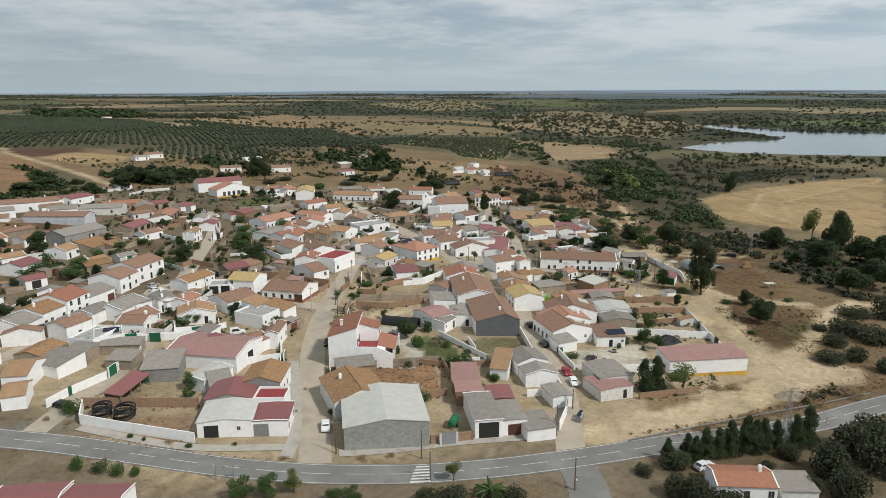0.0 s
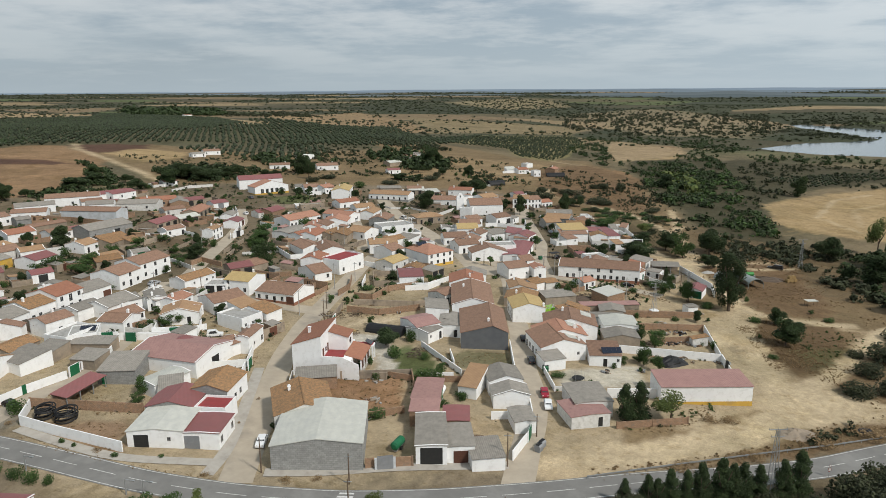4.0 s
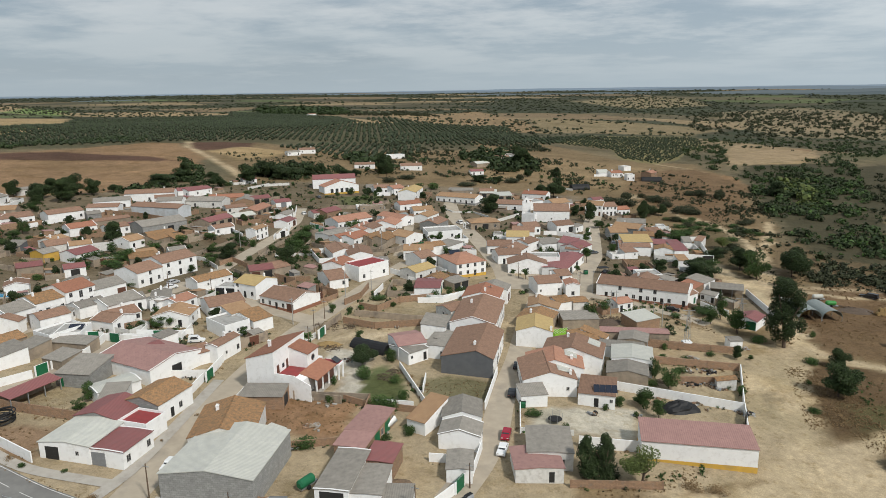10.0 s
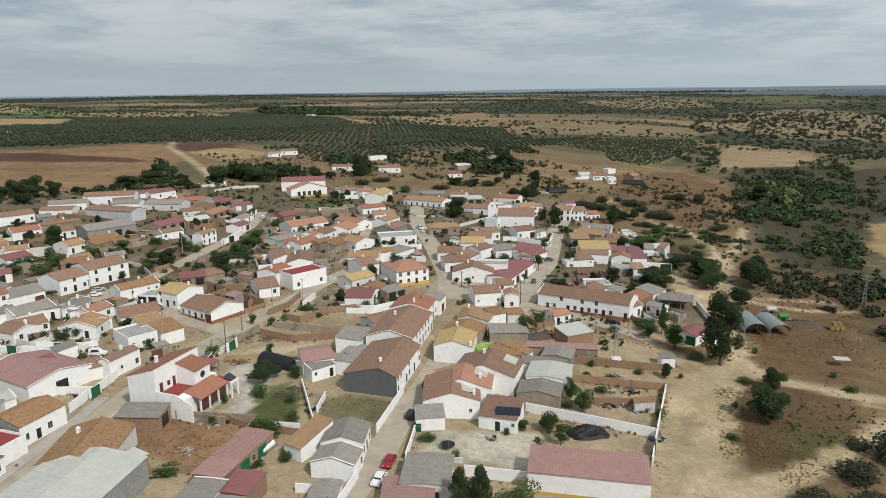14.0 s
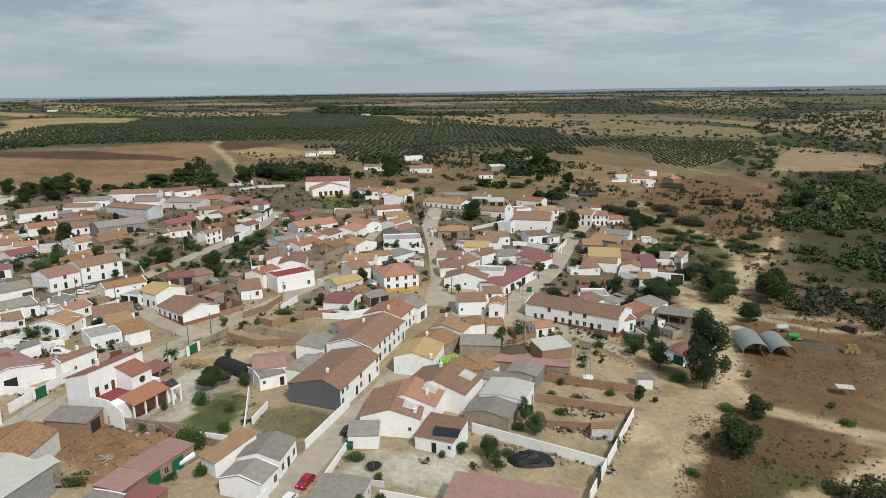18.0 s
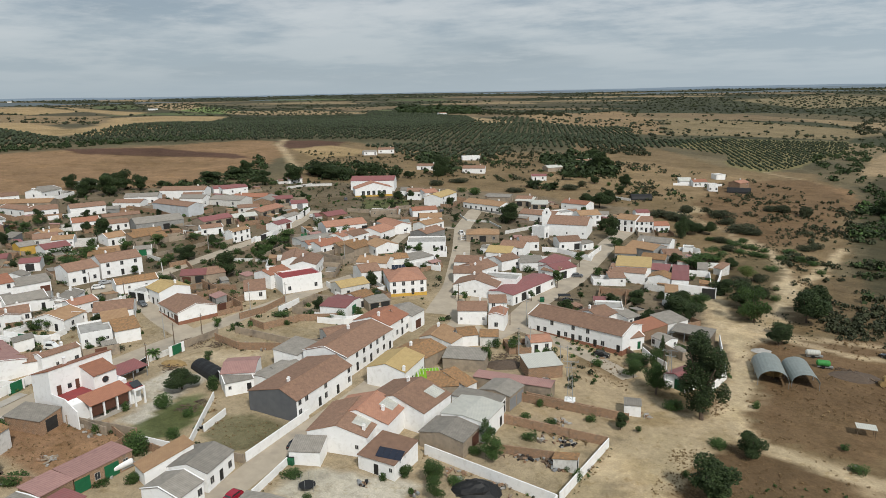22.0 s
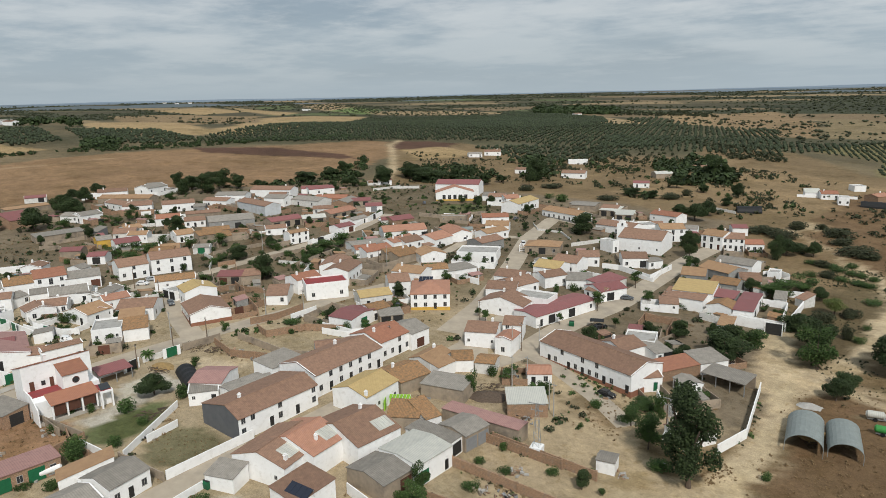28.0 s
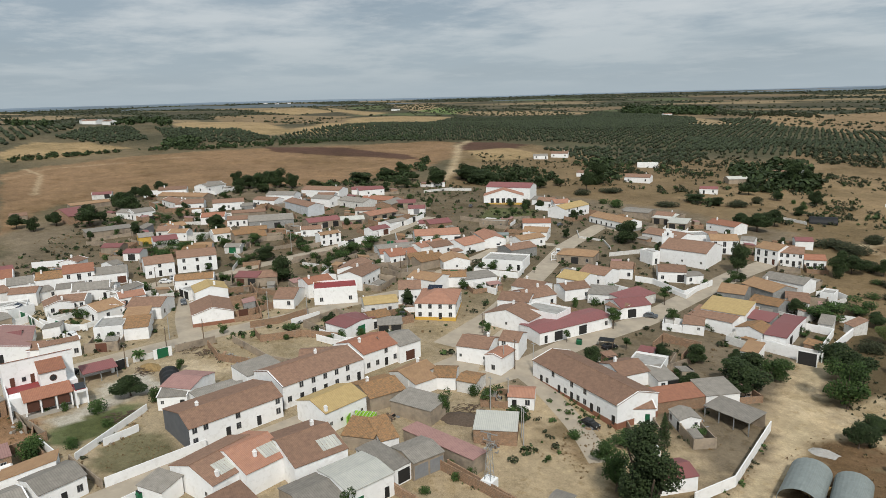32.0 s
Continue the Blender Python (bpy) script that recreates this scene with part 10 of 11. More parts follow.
for index in range(len(HOUSES)):
    if inside(VILLAGE, HOUSES[index][0], HOUSES[index][1]) and not inside(NEAR, HOUSES[index][0], HOUSES[index][1]) and HOUSES[index][3] > 5 and index not in PUBLIC:
        yard(index)
for _ in range(420):
    px, py = YARD.uniform(-230, 130), YARD.uniform(110, 420)
    if inside(VILLAGE, px, py) and not inside(NEAR, px, py) and not taken(px, py, 0.6):
        plant(px, py, YARD.choice(("bush", "bush", "dry", "scrub", "fruit", "scrub", "dark")), YARD.uniform(0.3, 0.8))


# ---- groves, scrub and far woods ----
def blobs(name, spots, mat, label, category, seed=0):
    """Many small uneven crowns joined in one mesh; spots: x, y, half width, height."""
    rng = np.random.default_rng(seed)
    g = (1 + 5 ** 0.5) / 2
    base = np.array([(-1, g, 0), (1, g, 0), (-1, -g, 0), (1, -g, 0), (0, -1, g), (0, 1, g), (0, -1, -g), (0, 1, -g), (g, 0, -1), (g, 0, 1), (-g, 0, -1), (-g, 0, 1)], float) / math.hypot(1, g)
    tri = np.array([(0, 11, 5), (0, 5, 1), (0, 1, 7), (0, 7, 10), (0, 10, 11), (1, 5, 9), (5, 11, 4), (11, 10, 2), (10, 7, 6), (7, 1, 8), (3, 9, 4), (3, 4, 2), (3, 2, 6), (3, 6, 8), (3, 8, 9), (4, 9, 5), (2, 4, 11), (6, 2, 10), (8, 6, 7), (9, 8, 1)])
    s = np.asarray(spots, float)
    k = 4 if len(s) < 2500 else 2
    if len(s) >= 2500:
        base = np.array([(1, 0, 0), (0, 1, 0), (-1, 0, 0), (0, -1, 0), (0, 0, 1), (0, 0, -1)], float) * 1.12
        tri = np.array([(0, 1, 4), (1, 2, 4), (2, 3, 4), (3, 0, 4), (1, 0, 5), (2, 1, 5), (3, 2, 5), (0, 3, 5)])
    s = np.repeat(s, k, 0)
    n = len(s)
    s[:, 0] += rng.uniform(-0.55, 0.55, n) * s[:, 2]
    s[:, 1] += rng.uniform(-0.55, 0.55, n) * s[:, 2]
    z = terrain(s[:, 0], s[:, 1])
    shape = base[None] * (1 + rng.uniform(-0.32, 0.32, (n, len(base), 1)))
    a = rng.uniform(0, 6.28, n)
    c, q = np.cos(a)[:, None], np.sin(a)[:, None]
    x = shape[:, :, 0] * c - shape[:, :, 1] * q
    y = shape[:, :, 0] * q + shape[:, :, 1] * c
    f = rng.uniform(0.45, 0.8, n)[:, None]
    up = rng.uniform(0.35, 0.62, n)[:, None] * s[:, 3:4]
    co = np.stack([s[:, 0:1] + x * s[:, 2:3] * f, s[:, 1:2] + y * s[:, 2:3] * f, z[:, None] + up + shape[:, :, 2] * s[:, 3:4] * 0.46], 2).reshape(-1, 3)
    faces = (tri[None] + len(base) * np.arange(n)[:, None, None]).reshape(-1, 3)
    me = bpy.data.meshes.new(name)
    me.vertices.add(len(co))
    me.vertices.foreach_set("co", co.ravel())
    me.loops.add(faces.size)
    me.loops.foreach_set("vertex_index", faces.ravel())
    me.polygons.add(len(faces))
    me.polygons.foreach_set("loop_start", np.arange(len(faces)) * 3)
    me.update(calc_edges=True)
    me.materials.append(mat)
    return tagged(new(name, me), label, category, kind="stuff")


def leafy(name, spots, mat, label, category, seed=0):
    """Bushes of many small tilted leaf clumps joined in one mesh; spots: x, y, half width, height."""
    rng = np.random.default_rng(seed)
    s = np.asarray(spots, float)
    k = 46 if len(s) < 500 else 34
    lobes = 4
    n = len(s) * lobes
    lob = np.repeat(s, lobes, 0)
    cx = lob[:, 0] + rng.uniform(-0.6, 0.6, n) * lob[:, 2]
    cy = lob[:, 1] + rng.uniform(-0.6, 0.6, n) * lob[:, 2]
    cz = terrain(cx, cy) + lob[:, 3] * rng.uniform(0.28, 0.6, n)
    cr = lob[:, 2] * rng.uniform(0.4, 0.75, n)
    ch = lob[:, 3] * rng.uniform(0.32, 0.45, n)
    m = n * (k // lobes)
    rep = lambda v: np.repeat(v, k // lobes)
    d = rng.normal(0, 1, (m, 3))
    d /= np.linalg.norm(d, axis=1)[:, None]
    rad = rng.uniform(0.6, 1.05, m)
    mid = np.stack([rep(cx) + d[:, 0] * rad * rep(cr), rep(cy) + d[:, 1] * rad * rep(cr), rep(cz) + d[:, 2] * rad * rep(ch)], 1)
    size = rep(np.minimum(cr, ch * 1.4)) * rng.uniform(0.35, 0.6, m)
    nrm = d + rng.normal(0, 0.45, (m, 3)) + np.array((0, 0, 0.5))
    nrm /= np.linalg.norm(nrm, axis=1)[:, None]
    u = np.cross(nrm, rng.normal(0, 1, (m, 3)))
    u /= np.linalg.norm(u, axis=1)[:, None]
    v = np.cross(nrm, u)
    co = np.stack([mid + u * size[:, None], mid + v * (size * rng.uniform(0.6, 1.0, m))[:, None], mid - u * (size * rng.uniform(0.7, 1.0, m))[:, None], mid - v * size[:, None]], 1).reshape(-1, 3)
    me = bpy.data.meshes.new(name)
    me.vertices.add(len(co))
    me.vertices.foreach_set("co", co.ravel())
    me.loops.add(len(co))
    me.loops.foreach_set("vertex_index", np.arange(len(co)))
    me.polygons.add(m)
    me.polygons.foreach_set("loop_start", np.arange(m) * 4)
    me.update(calc_edges=True)
    me.materials.append(mat)
    return tagged(new(name, me), label, category, kind="stuff")


NOTES = {"green_leaf": ("bushes_green", "fresh green bushes on the hillside", "bushes"), "yellow_green_leaf": ("bushes_pale", "pale yellow-green trees on the hillside", "trees"), "olive_leaf": ("olive_grove", "rows of small grey-green olive trees", "olive trees"), "scrub_leaf": ("scrub", "scattered dusty green scrub bushes", "bushes"), "dark_leaf": ("thicket", "dark green trees growing close together", "trees"), "dry_brush": ("dry_weeds", "dry brown weeds and low brush", "weeds")}


def grove(poly, gap, turn, size, fill, mat):
    rng = np.random.default_rng(len(poly) * 31 + int(gap * 10))
    xs, ys = [p[0] for p in poly], [p[1] for p in poly]
    r = math.hypot(max(xs) - min(xs), max(ys) - min(ys)) / 2
    g = np.arange(-r, r, gap)
    u, v = np.meshgrid(g, g)
    u, v = u.ravel() + rng.normal(0, gap * 0.07, u.size), v.ravel() + rng.normal(0, gap * 0.07, v.size)
    c, s = math.cos(radians(turn)), math.sin(radians(turn))
    x, y = (max(xs) + min(xs)) / 2 + u * c - v * s, (max(ys) + min(ys)) / 2 + u * s + v * c
    ok = inside(poly, x, y) & (rng.random(x.size) < fill)
    x, y = x[ok][:14000], y[ok][:14000]
    w = size * rng.uniform(0.75, 1.2, x.size)
    name, label, category = NOTES[mat.name]
    if len(x):
        blobs(name, np.stack([x, y, w, w * 1.5], 1), mat, label, category)


def scatter(poly, count, lo, hi, mat, clump):
    rng = np.random.default_rng(count)
    xs, ys = [p[0] for p in poly], [p[1] for p in poly]
    x, y = rng.uniform(min(xs), max(xs), count * 12), rng.uniform(min(ys), max(ys), count * 12)
    ok = inside(poly, x, y)
    if clump:
        f = 0.55 * np.sin(x / 19 + 2.1 * np.sin(y / 31)) * np.sin(y / 17 + 1.7 * np.sin(x / 27)) + 0.45 * np.sin(x / 6.1 + 2 * np.sin(y / 9)) * np.sin(y / 5.3 + 2 * np.sin(x / 8))
        ok &= rng.random(x.size) < 0.06 + 0.94 * smooth(-0.05, 0.35, f)
    if lo >= 1.0:
        for kind, colour, line, p, q, amount in COVERS:
            if kind == "area" and colour[0] > 0.16 and line[0][1] > 470 and max(c[0] for c in line) - min(c[0] for c in line) < 130:
                ok &= ~(inside(line, x, y) & (rng.random(x.size) < 0.96))
    x, y = x[ok][:count], y[ok][:count]
    w = lo + (hi - lo) * rng.random(x.size) ** 2
    name, label, category = NOTES[mat.name]
    if len(x):
        leafy(name, np.stack([x, y, w * 0.7, w * rng.uniform(0.7, 1.2, x.size)], 1), mat, label, category, count)


grove([(-389, 582), (-324, 659), (-266, 674), (-175, 711), (-72, 751), (-190, 1061), (-304, 1065), (-391, 994), (-837, 1206), (-1037, 1068), (-491, 412), (-456, 455)], 6.6, 25, 1.95, 0.97, OLIVELEAF)
grove([(-298, 602), (-261, 667), (-190, 692), (-156, 632), (-188, 563), (-227, 569)], 6.4, 20, 1.8, 0.85, OLIVELEAF)
grove([(-605, 252), (-693, 295), (-689, 340), (-551, 324), (-537, 281)], 6.2, 10, 1.9, 0.95, OLIVELEAF)
grove([(-661, 360), (-610, 435), (-508, 431), (-480, 396), (-524, 337)], 6.2, 10, 1.9, 0.95, OLIVELEAF)
grove([(-556, 204), (-604, 226), (-699, 285), (-761, 295), (-720, 218)], 9, 0, 2.4, 0.95, OLIVELEAF)
grove([(-486, 1189), (-469, 1263), (-310, 1078), (-340, 990)], 10, 25, 2.2, 0.9, OLIVELEAF)
grove([(-78, 822), (-42, 946), (82, 997), (88, 910), (58, 715), (43, 669), (12, 693), (-4, 771)], 5.2, 20, 1.15, 0.97, OLIVELEAF)
grove([(-276, 798), (-172, 912), (-91, 876), (-40, 979), (-71, 788), (-166, 806), (-214, 673)], 6.4, 20, 1.9, 0.97, OLIVELEAF)
grove([(219, 613), (334, 671), (323, 628), (234, 561)], 5.5, 10, 1.2, 0.95, OLIVELEAF)
grove([(-900, 1376), (-759, 1317), (-544, 1213), (-425, 1041), (-384, 852), (-464, 704)], 7.0, 8, 2.1, 0.95, OLIVELEAF)
scatter([(-748, 1280), (-588, 1332), (-705, 1527), (-890, 1460)], 420, 9, 15, DARKLEAF, 0)
scatter([(-699, 319), (-680, 380), (-1621, 636), (-1945, 559)], 260, 6, 13, DARKLEAF, 0)
scatter([(-699, 227), (-728, 267), (-2049, 438), (-2088, 334)], 220, 6, 12, DARKLEAF, 0)
scatter([(-488, 322), (-480, 349), (-528, 365), (-535, 335)], 110, 3, 7, DARKLEAF, 0)
scatter([(-586, 1333), (-483, 1306), (-531, 1413), (-681, 1506)], 100, 3, 7, SCRUB, 0)
scatter([(-504, 1344), (-384, 1336), (-468, 1476), (-554, 1518)], 160, 3, 7, SCRUB, 0)
scatter([(-461, 196), (-469, 234), (-481, 292), (-459, 342), (-450, 406), (-449, 476), (-418, 576), (-441, 593), (-471, 487), (-480, 349), (-491, 238), (-482, 198)], 420, 2.2, 4.2, DARKLEAF, 0)
scatter([(-241.5, 338.5), (-248.4, 374.4), (-250.0, 411.1), (-300, 468), (-323, 493), (-262.2, 446.4), (-216.1, 389.0)], 90, 2.5, 5.5, DARKLEAF, 0)
scatter([(-247, 466), (-230, 499), (-201, 505), (-168, 487), (-158.0, 447.1), (-198.2, 429.9)], 130, 2.5, 5.5, DARKLEAF, 0)
scatter([(-213, 560), (-210, 590), (-137, 508), (-143, 482)], 50, 3, 8, DARKLEAF, 0)
scatter([(-126, 621), (-126, 669), (-88, 669), (-41, 578), (-59, 540), (-90, 567)], 170, 3, 9, DARKLEAF, 0)
scatter([(-245, 688), (-199, 707), (-132, 688), (-124, 624), (-181, 602)], 120, 1.5, 4, SCRUB, 0)
scatter([(-192, 821), (-76, 762), (-56, 710), (-100, 703)], 150, 2, 5, SCRUB, 0)
scatter([(84, 900), (107, 872), (111, 704), (146, 679), (219, 769), (149.1, 358.1), (115.9, 341.6), (108.8, 420.3), (108, 557), (76, 682)], 950, 1.4, 5.2, DARKLEAF, 1)
scatter([(107, 597), (199, 650), (149.1, 358.1), (112.9, 357.0)], 260, 1.5, 4.5, LEAF, 1)
scatter([(130, 610), (151, 609), (146, 494), (130, 468)], 40, 3, 7.5, PALELEAF, 0)
scatter([(67, 932), (285, 1151), (315, 955), (172, 689), (132, 630), (87, 650), (65, 768)], 650, 1.5, 5, DARKLEAF, 1)
scatter([(104, 620), (172, 689), (206, 652), (191, 507), (130.1, 340.4), (108.3, 365.1), (93.2, 424.1)], 400, 1.2, 4.0, SCRUB, 1)
scatter([(244, 737), (462, 729), (396, 623), (238, 539), (185, 492), (206, 652)], 420, 1.2, 4.0, SCRUB, 1)
scatter([(258, 822), (495, 783), (454, 716), (240, 741)], 110, 2.5, 6, DARKLEAF, 0)
scatter([(141.3, 371.3), (189.0, 317.8), (190.9, 291.5), (154.3, 232.4), (136.8, 244.1), (135.7, 299.9), (122.1, 326.3)], 420, 1.0, 3.8, SCRUB, 1)
scatter([(83.6, 411.8), (92.2, 361.8), (113.4, 301.9), (130.5, 333.9), (108.8, 389.7)], 160, 1.2, 3, SCRUB, 1)
scatter([(83.6, 411.8), (92.2, 361.8), (121.2, 283.0), (163.4, 320.4), (108.8, 389.7)], 468, 0.28, 0.78, DRY, 1)
scatter([(45, 542), (105, 535), (140.0, 387.0), (132.2, 301.3), (112.3, 311.7), (90.9, 398.5)], 300, 0.8, 2.3, SCRUB, 1)
scatter([(-318, 532), (-232, 562), (-154, 636), (-34, 654), (38, 465), (-7, 475), (-98, 491), (-180, 453)], 620, 0.8, 2.6, SCRUB, 1)
scatter([(92, 1807), (644, 1971), (467, 1265), (173, 1043), (75, 1106)], 1100, 2.5, 8, SCRUB, 1)
scatter([(656, 1336), (780, 1244), (991, 1586), (666, 1812), (569, 1579)], 500, 2.5, 8, SCRUB, 1)
scatter([(499, 1268), (578, 1198), (526, 1105), (448, 1187)], 120, 2.5, 5, SCRUB, 1)
scatter([(93.8, 222.6), (100.9, 223.5), (119.1, 213.8), (102.7, 191.9), (90.4, 190.6)], 306, 0.17, 0.48, DRY, 0)
scatter([(119.5, 211.1), (146.2, 219.4), (107.0, 156.1), (104.7, 177.1)], 324, 0.17, 0.54, DRY, 0)
scatter([(-27.8, 149.3), (-31.0, 158.0), (-11.8, 164.7), (-4.6, 163.5), (-2.0, 148.0), (-12.3, 145.4)], 306, 0.14, 0.42, DRY, 0)
scatter([(6.7, 174.6), (4.7, 181.0), (19.2, 184.9), (21.8, 175.8), (13.0, 170.2)], 144, 0.11, 0.3, DRY, 0)
scatter([(-76.1, 129.0), (-55.1, 130.9), (-51.1, 120.3), (-66.6, 123.9)], 108, 0.14, 0.36, DRY, 0)
scatter([(55.2, 257.1), (68.2, 255.4), (72.7, 241.4), (63.4, 244.0)], 126, 0.17, 0.48, DRY, 0)
scatter([(79.8, 153.8), (117.1, 172.5), (109.1, 159.5), (86.5, 148.4)], 162, 0.17, 0.54, DRY, 0)
scatter([(-73.4, 122.9), (-49.5, 117.3), (-29.7, 115.8), (-29.5, 114.9), (-50.1, 116.0), (-72.8, 120.7)], 126, 0.11, 0.3, DRY, 0)
scatter([(35.8, 126.4), (61.9, 136.9), (109.1, 159.5), (110.8, 162.3), (61.7, 139.4), (36.5, 129.2)], 162, 0.14, 0.36, DRY, 0)
scatter([(44.2, 263.4), (58.6, 262.4), (64.9, 250.0), (52.0, 251.8)], 26, 0.5, 1.2, LEAF, 0)
scatter([(-193.8, 183.4), (-211.3, 213.8), (-165.1, 205.0), (-145.1, 189.2)], 144, 0.22, 0.6, DRY, 0)
scatter([(88.4, 220.9), (97.2, 230.1), (125.5, 228.4), (123.5, 206.5), (88.8, 187.7)], 1620, 0.14, 0.45, DRY, 1)
scatter([(101.4, 217.7), (116.6, 223.6), (124.8, 221.2), (123.5, 206.5), (104.3, 199.8)], 160, 0.3, 0.8, LEAF, 1)
scatter([(101.0, 257.5), (110.6, 266.8), (129.6, 273.5), (126.7, 242.1), (111.7, 238.2)], 234, 0.11, 0.36, DRY, 1)
scatter([(93.2, 219.4), (123.1, 226.5), (112.2, 180.0), (103.7, 176.7), (97.4, 184.3)], 900, 0.14, 0.42, DRY, 1)
scatter([(34.6, 130.6), (54.6, 137.8), (76.2, 148.0), (97.2, 160.9), (94.6, 153.9), (74.8, 142.5), (54.1, 133.8)], 396, 0.17, 0.54, DRY, 0)
scatter([(75.4, 144.9), (97.2, 160.9), (95.0, 155.0)], 30, 0.5, 1.5, SCRUB, 0)
scatter([(47.1, 147.3), (56.7, 156.8), (65.7, 164.2), (68.3, 160.0), (55.8, 148.6)], 162, 0.14, 0.42, DRY, 0)
scatter([(53.9, 151.4), (67.4, 160.9), (68.1, 164.9), (56.7, 157.3)], 30, 0.3, 0.8, LEAF, 0)
scatter([(-82.3, 138.5), (-58.4, 142.5), (-50.5, 147.7), (-40.7, 132.0), (-61.3, 133.5)], 216, 0.14, 0.36, DRY, 0)
scatter([(43.7, 267.5), (62.6, 268.3), (70.2, 267.7), (70.2, 259.9), (55.7, 257.0)], 40, 0.5, 1.3, LEAF, 0)
scatter([(88.4, 243.6), (92.1, 250.0), (96.0, 246.0), (92.4, 239.8)], 108, 0.17, 0.48, DRY, 0)


def yard_greens(count, lo, hi, mat, seed):
    """Shrubs, vines and weeds that fill the yards between the houses."""
    rng = np.random.default_rng(seed)
    spots = []
    while len(spots) < count:
        px, py = rng.uniform(-270, 75), rng.uniform(165, 440)
        if inside(VILLAGE, px, py) and not inside(NEAR, px, py) and not taken(px, py, 0.3):
            w = lo + (hi - lo) * rng.random() ** 2
            spots.append((px, py, w, w * rng.uniform(0.9, 1.6)))
    name, label, category = NOTES[mat.name]
    leafy(name, spots, mat, label, category, seed)


yard_greens(900, 0.4, 1.6, SCRUB, 401)
yard_greens(420, 0.6, 2.0, DARKLEAF, 402)
yard_greens(420, 0.4, 1.4, LEAF, 403)
yard_greens(900, 0.2, 0.6, DRY, 404)


def fringe(lines, every, lo, hi, reach, mat, seed):
    """Weeds along the foot of walls and the edges of roads."""
    rng = np.random.default_rng(seed)
    spots = []
    for x0, y0, x1, y1 in lines:
        run = math.hypot(x1 - x0, y1 - y0)
        for _ in range(int(run / every * rng.uniform(0.3, 1.5))):
            k, d = rng.random(), rng.choice((-1, 1)) * (0.25 + reach * rng.random() ** 2)
            w = lo + (hi - lo) * rng.random() ** 2
            px, py = x0 + (x1 - x0) * k - (y1 - y0) / run * d, y0 + (y1 - y0) * k + (x1 - x0) / run * d
            if not taken(px, py, 0.1):
                spots.append((px, py, w, w * rng.uniform(0.7, 1.3)))
    name, label, category = NOTES[mat.name]
    leafy(name, spots, mat, label, category, seed)


NEAR_WALLS = [w for w in WALLED if w[1] < 300]
fringe(NEAR_WALLS, 0.9, 0.15, 0.55, 1.4, DRY, 301)
fringe(NEAR_WALLS, 2.2, 0.2, 0.8, 1.0, SCRUB, 302)
fringe(NEAR_WALLS, 4.0, 0.2, 0.8, 1.0, LEAF, 303)
scatter([(-232, 562), (-154, 636), (-34, 654), (110, 571), (107, 420), (38, 465), (-98, 491)], 1000, 0.5, 3.0, SCRUB, 1)
scatter([(-240, 560), (-150, 640), (-30, 650), (105, 560), (104, 424), (40, 460), (-95, 488)], 240, 1.2, 4.0, DARKLEAF, 1)
scatter([(20, 462), (108, 470), (118, 330), (100, 290), (76, 330), (50, 400)], 1200, 0.2, 0.9, SCRUB, 1)
scatter([(90, 290), (135, 330), (160, 260), (128, 215), (98, 235)], 1100, 0.15, 0.6, DRY, 1)


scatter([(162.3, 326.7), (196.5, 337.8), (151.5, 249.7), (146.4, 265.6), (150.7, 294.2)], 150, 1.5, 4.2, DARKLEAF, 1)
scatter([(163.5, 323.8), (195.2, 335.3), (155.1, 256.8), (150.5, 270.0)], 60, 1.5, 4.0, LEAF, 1)


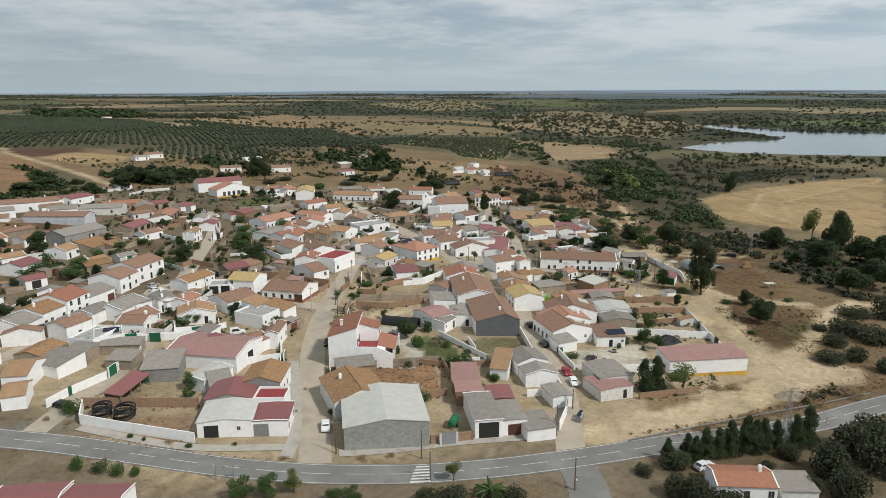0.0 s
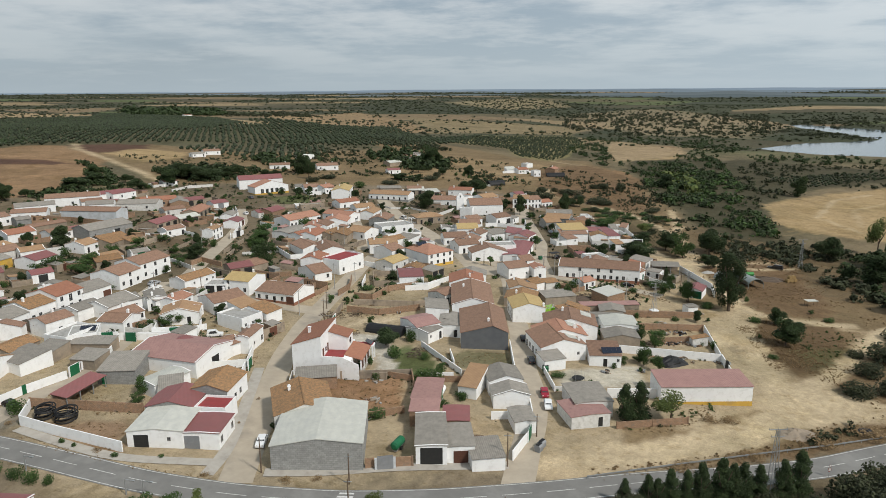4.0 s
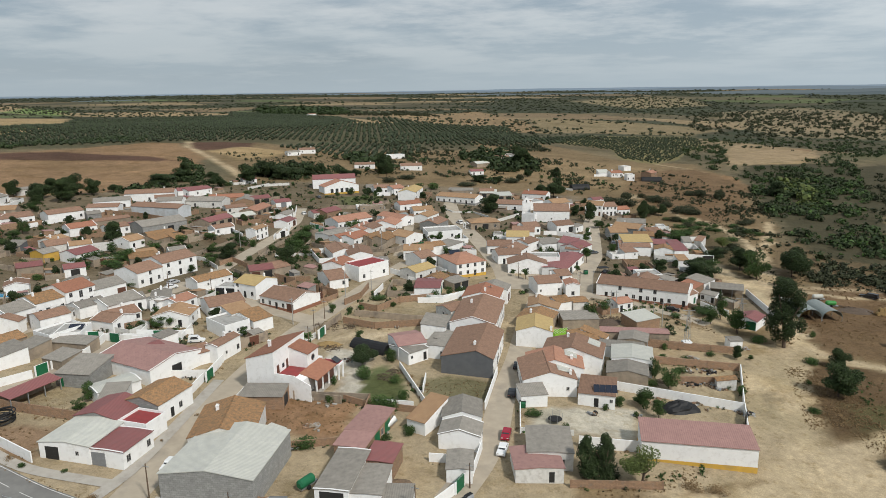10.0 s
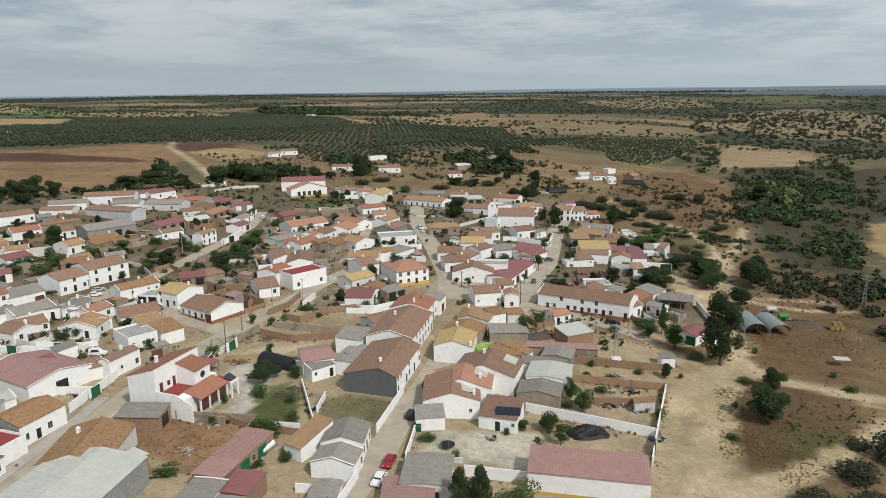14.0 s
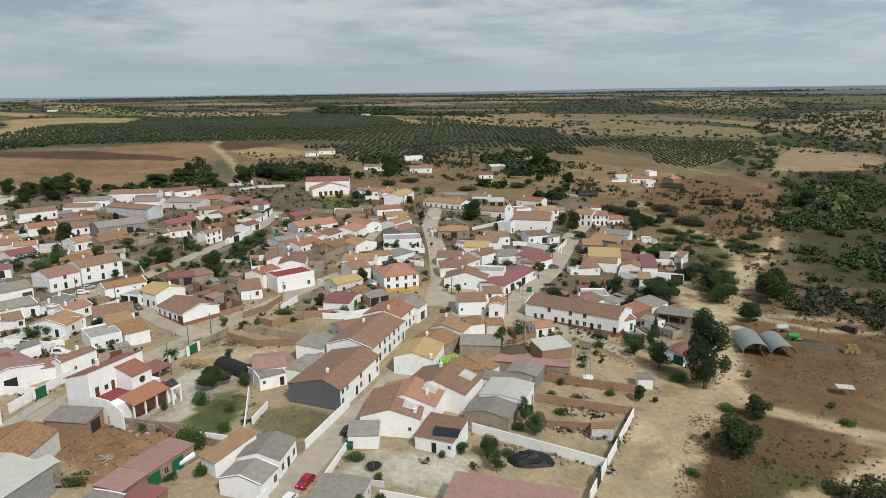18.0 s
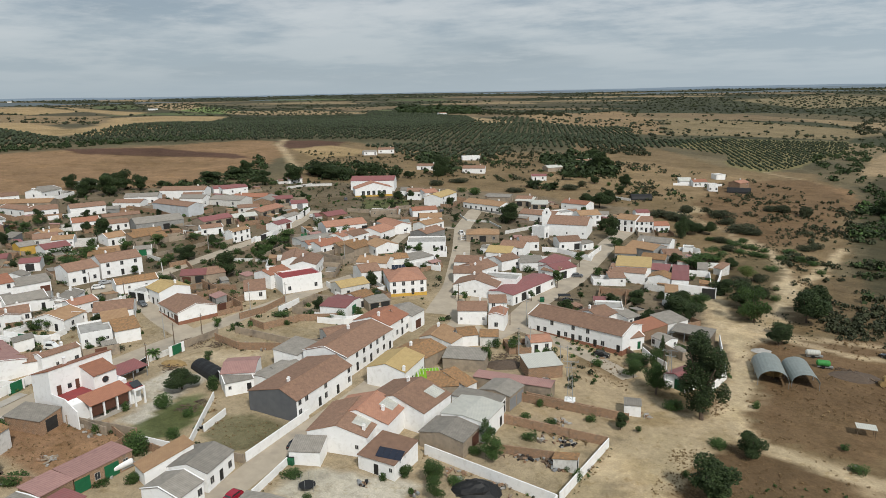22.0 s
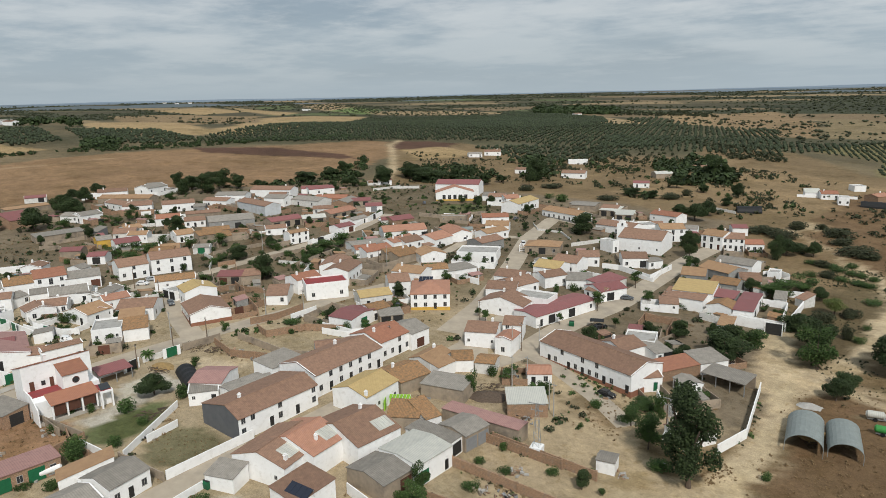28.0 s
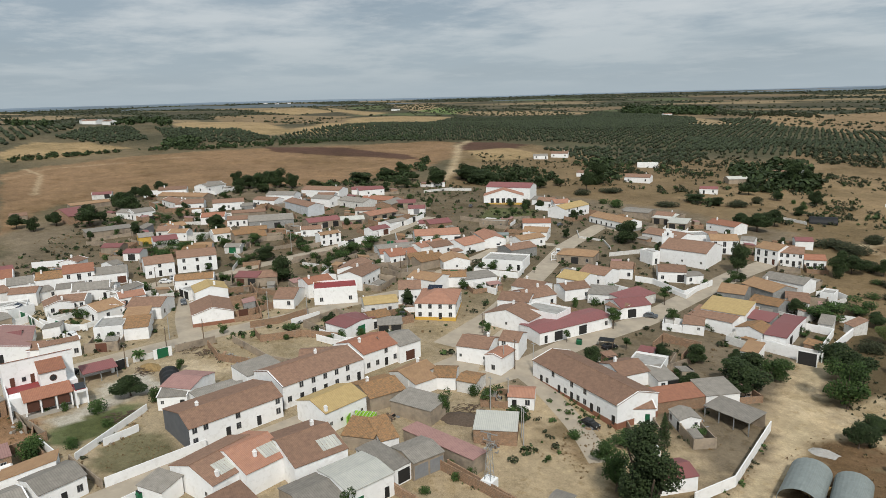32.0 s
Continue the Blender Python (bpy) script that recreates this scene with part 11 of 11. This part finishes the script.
def far_woods():
    """Loose woods and hedges over the far country, denser in bands."""
    rng = np.random.default_rng(77)
    n = 60000
    a, r = rng.uniform(-1.75, 0.75, n), 850 + 3000 * rng.random(n) ** 0.8
    x, y = r * np.sin(a), r * np.cos(a)
    f = 0.6 * np.sin(x / 210 + 2 * np.sin(y / 330)) * np.sin(y / 160 + 2 * np.sin(x / 290)) + 0.4 * np.sin(x / 47 + 2 * np.sin(y / 60)) * np.sin(y / 41 + 2 * np.sin(x / 55))
    _, wooded = patchwork(x, y)
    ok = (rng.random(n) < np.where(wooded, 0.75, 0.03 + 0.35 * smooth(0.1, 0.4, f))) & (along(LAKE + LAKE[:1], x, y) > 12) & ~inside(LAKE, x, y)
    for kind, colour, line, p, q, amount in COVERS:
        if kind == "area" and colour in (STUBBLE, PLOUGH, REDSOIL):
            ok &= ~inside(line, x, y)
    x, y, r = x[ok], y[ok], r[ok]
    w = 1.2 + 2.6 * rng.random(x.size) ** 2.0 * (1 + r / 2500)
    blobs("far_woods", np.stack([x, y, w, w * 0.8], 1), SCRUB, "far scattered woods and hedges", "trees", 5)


far_woods()


# ---- the blue distance: haze painted as a glow on the far ridges ----
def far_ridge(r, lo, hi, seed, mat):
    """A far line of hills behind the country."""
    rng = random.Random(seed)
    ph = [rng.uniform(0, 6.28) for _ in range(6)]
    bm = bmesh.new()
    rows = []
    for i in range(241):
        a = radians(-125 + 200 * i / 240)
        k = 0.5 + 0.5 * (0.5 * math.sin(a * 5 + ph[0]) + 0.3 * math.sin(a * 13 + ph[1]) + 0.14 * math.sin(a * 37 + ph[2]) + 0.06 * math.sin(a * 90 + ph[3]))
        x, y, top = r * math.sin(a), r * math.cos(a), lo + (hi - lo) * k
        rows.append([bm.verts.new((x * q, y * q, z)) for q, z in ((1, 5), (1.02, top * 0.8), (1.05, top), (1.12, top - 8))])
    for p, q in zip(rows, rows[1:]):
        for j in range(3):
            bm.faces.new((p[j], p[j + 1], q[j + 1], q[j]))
    tagged(part("backdrop", bm, mat), "hills on the horizon, the farther ones glowing blue-grey as painted haze", "hills", kind="structure")


# near-black surface whose emission colour stands in for haze over far hills
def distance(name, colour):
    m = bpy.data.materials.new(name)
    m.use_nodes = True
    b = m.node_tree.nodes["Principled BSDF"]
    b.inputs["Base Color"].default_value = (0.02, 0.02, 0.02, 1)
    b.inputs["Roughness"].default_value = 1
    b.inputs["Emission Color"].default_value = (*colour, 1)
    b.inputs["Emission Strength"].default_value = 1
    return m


# haze put into the glow: bluer and brighter ridge by ridge, nearest one plain
far_ridge(4300, 62, 73, 3, distance("blue_hazed_hills", (0.19, 0.26, 0.33)))
far_ridge(3650, 50, 68, 8, distance("slate_hazed_hills", (0.135, 0.185, 0.225)))
far_ridge(3050, 30, 59, 21, distance("grey_hazed_hills", (0.085, 0.115, 0.125)))
far_ridge(2450, 8, 44, 34, SCRUB)
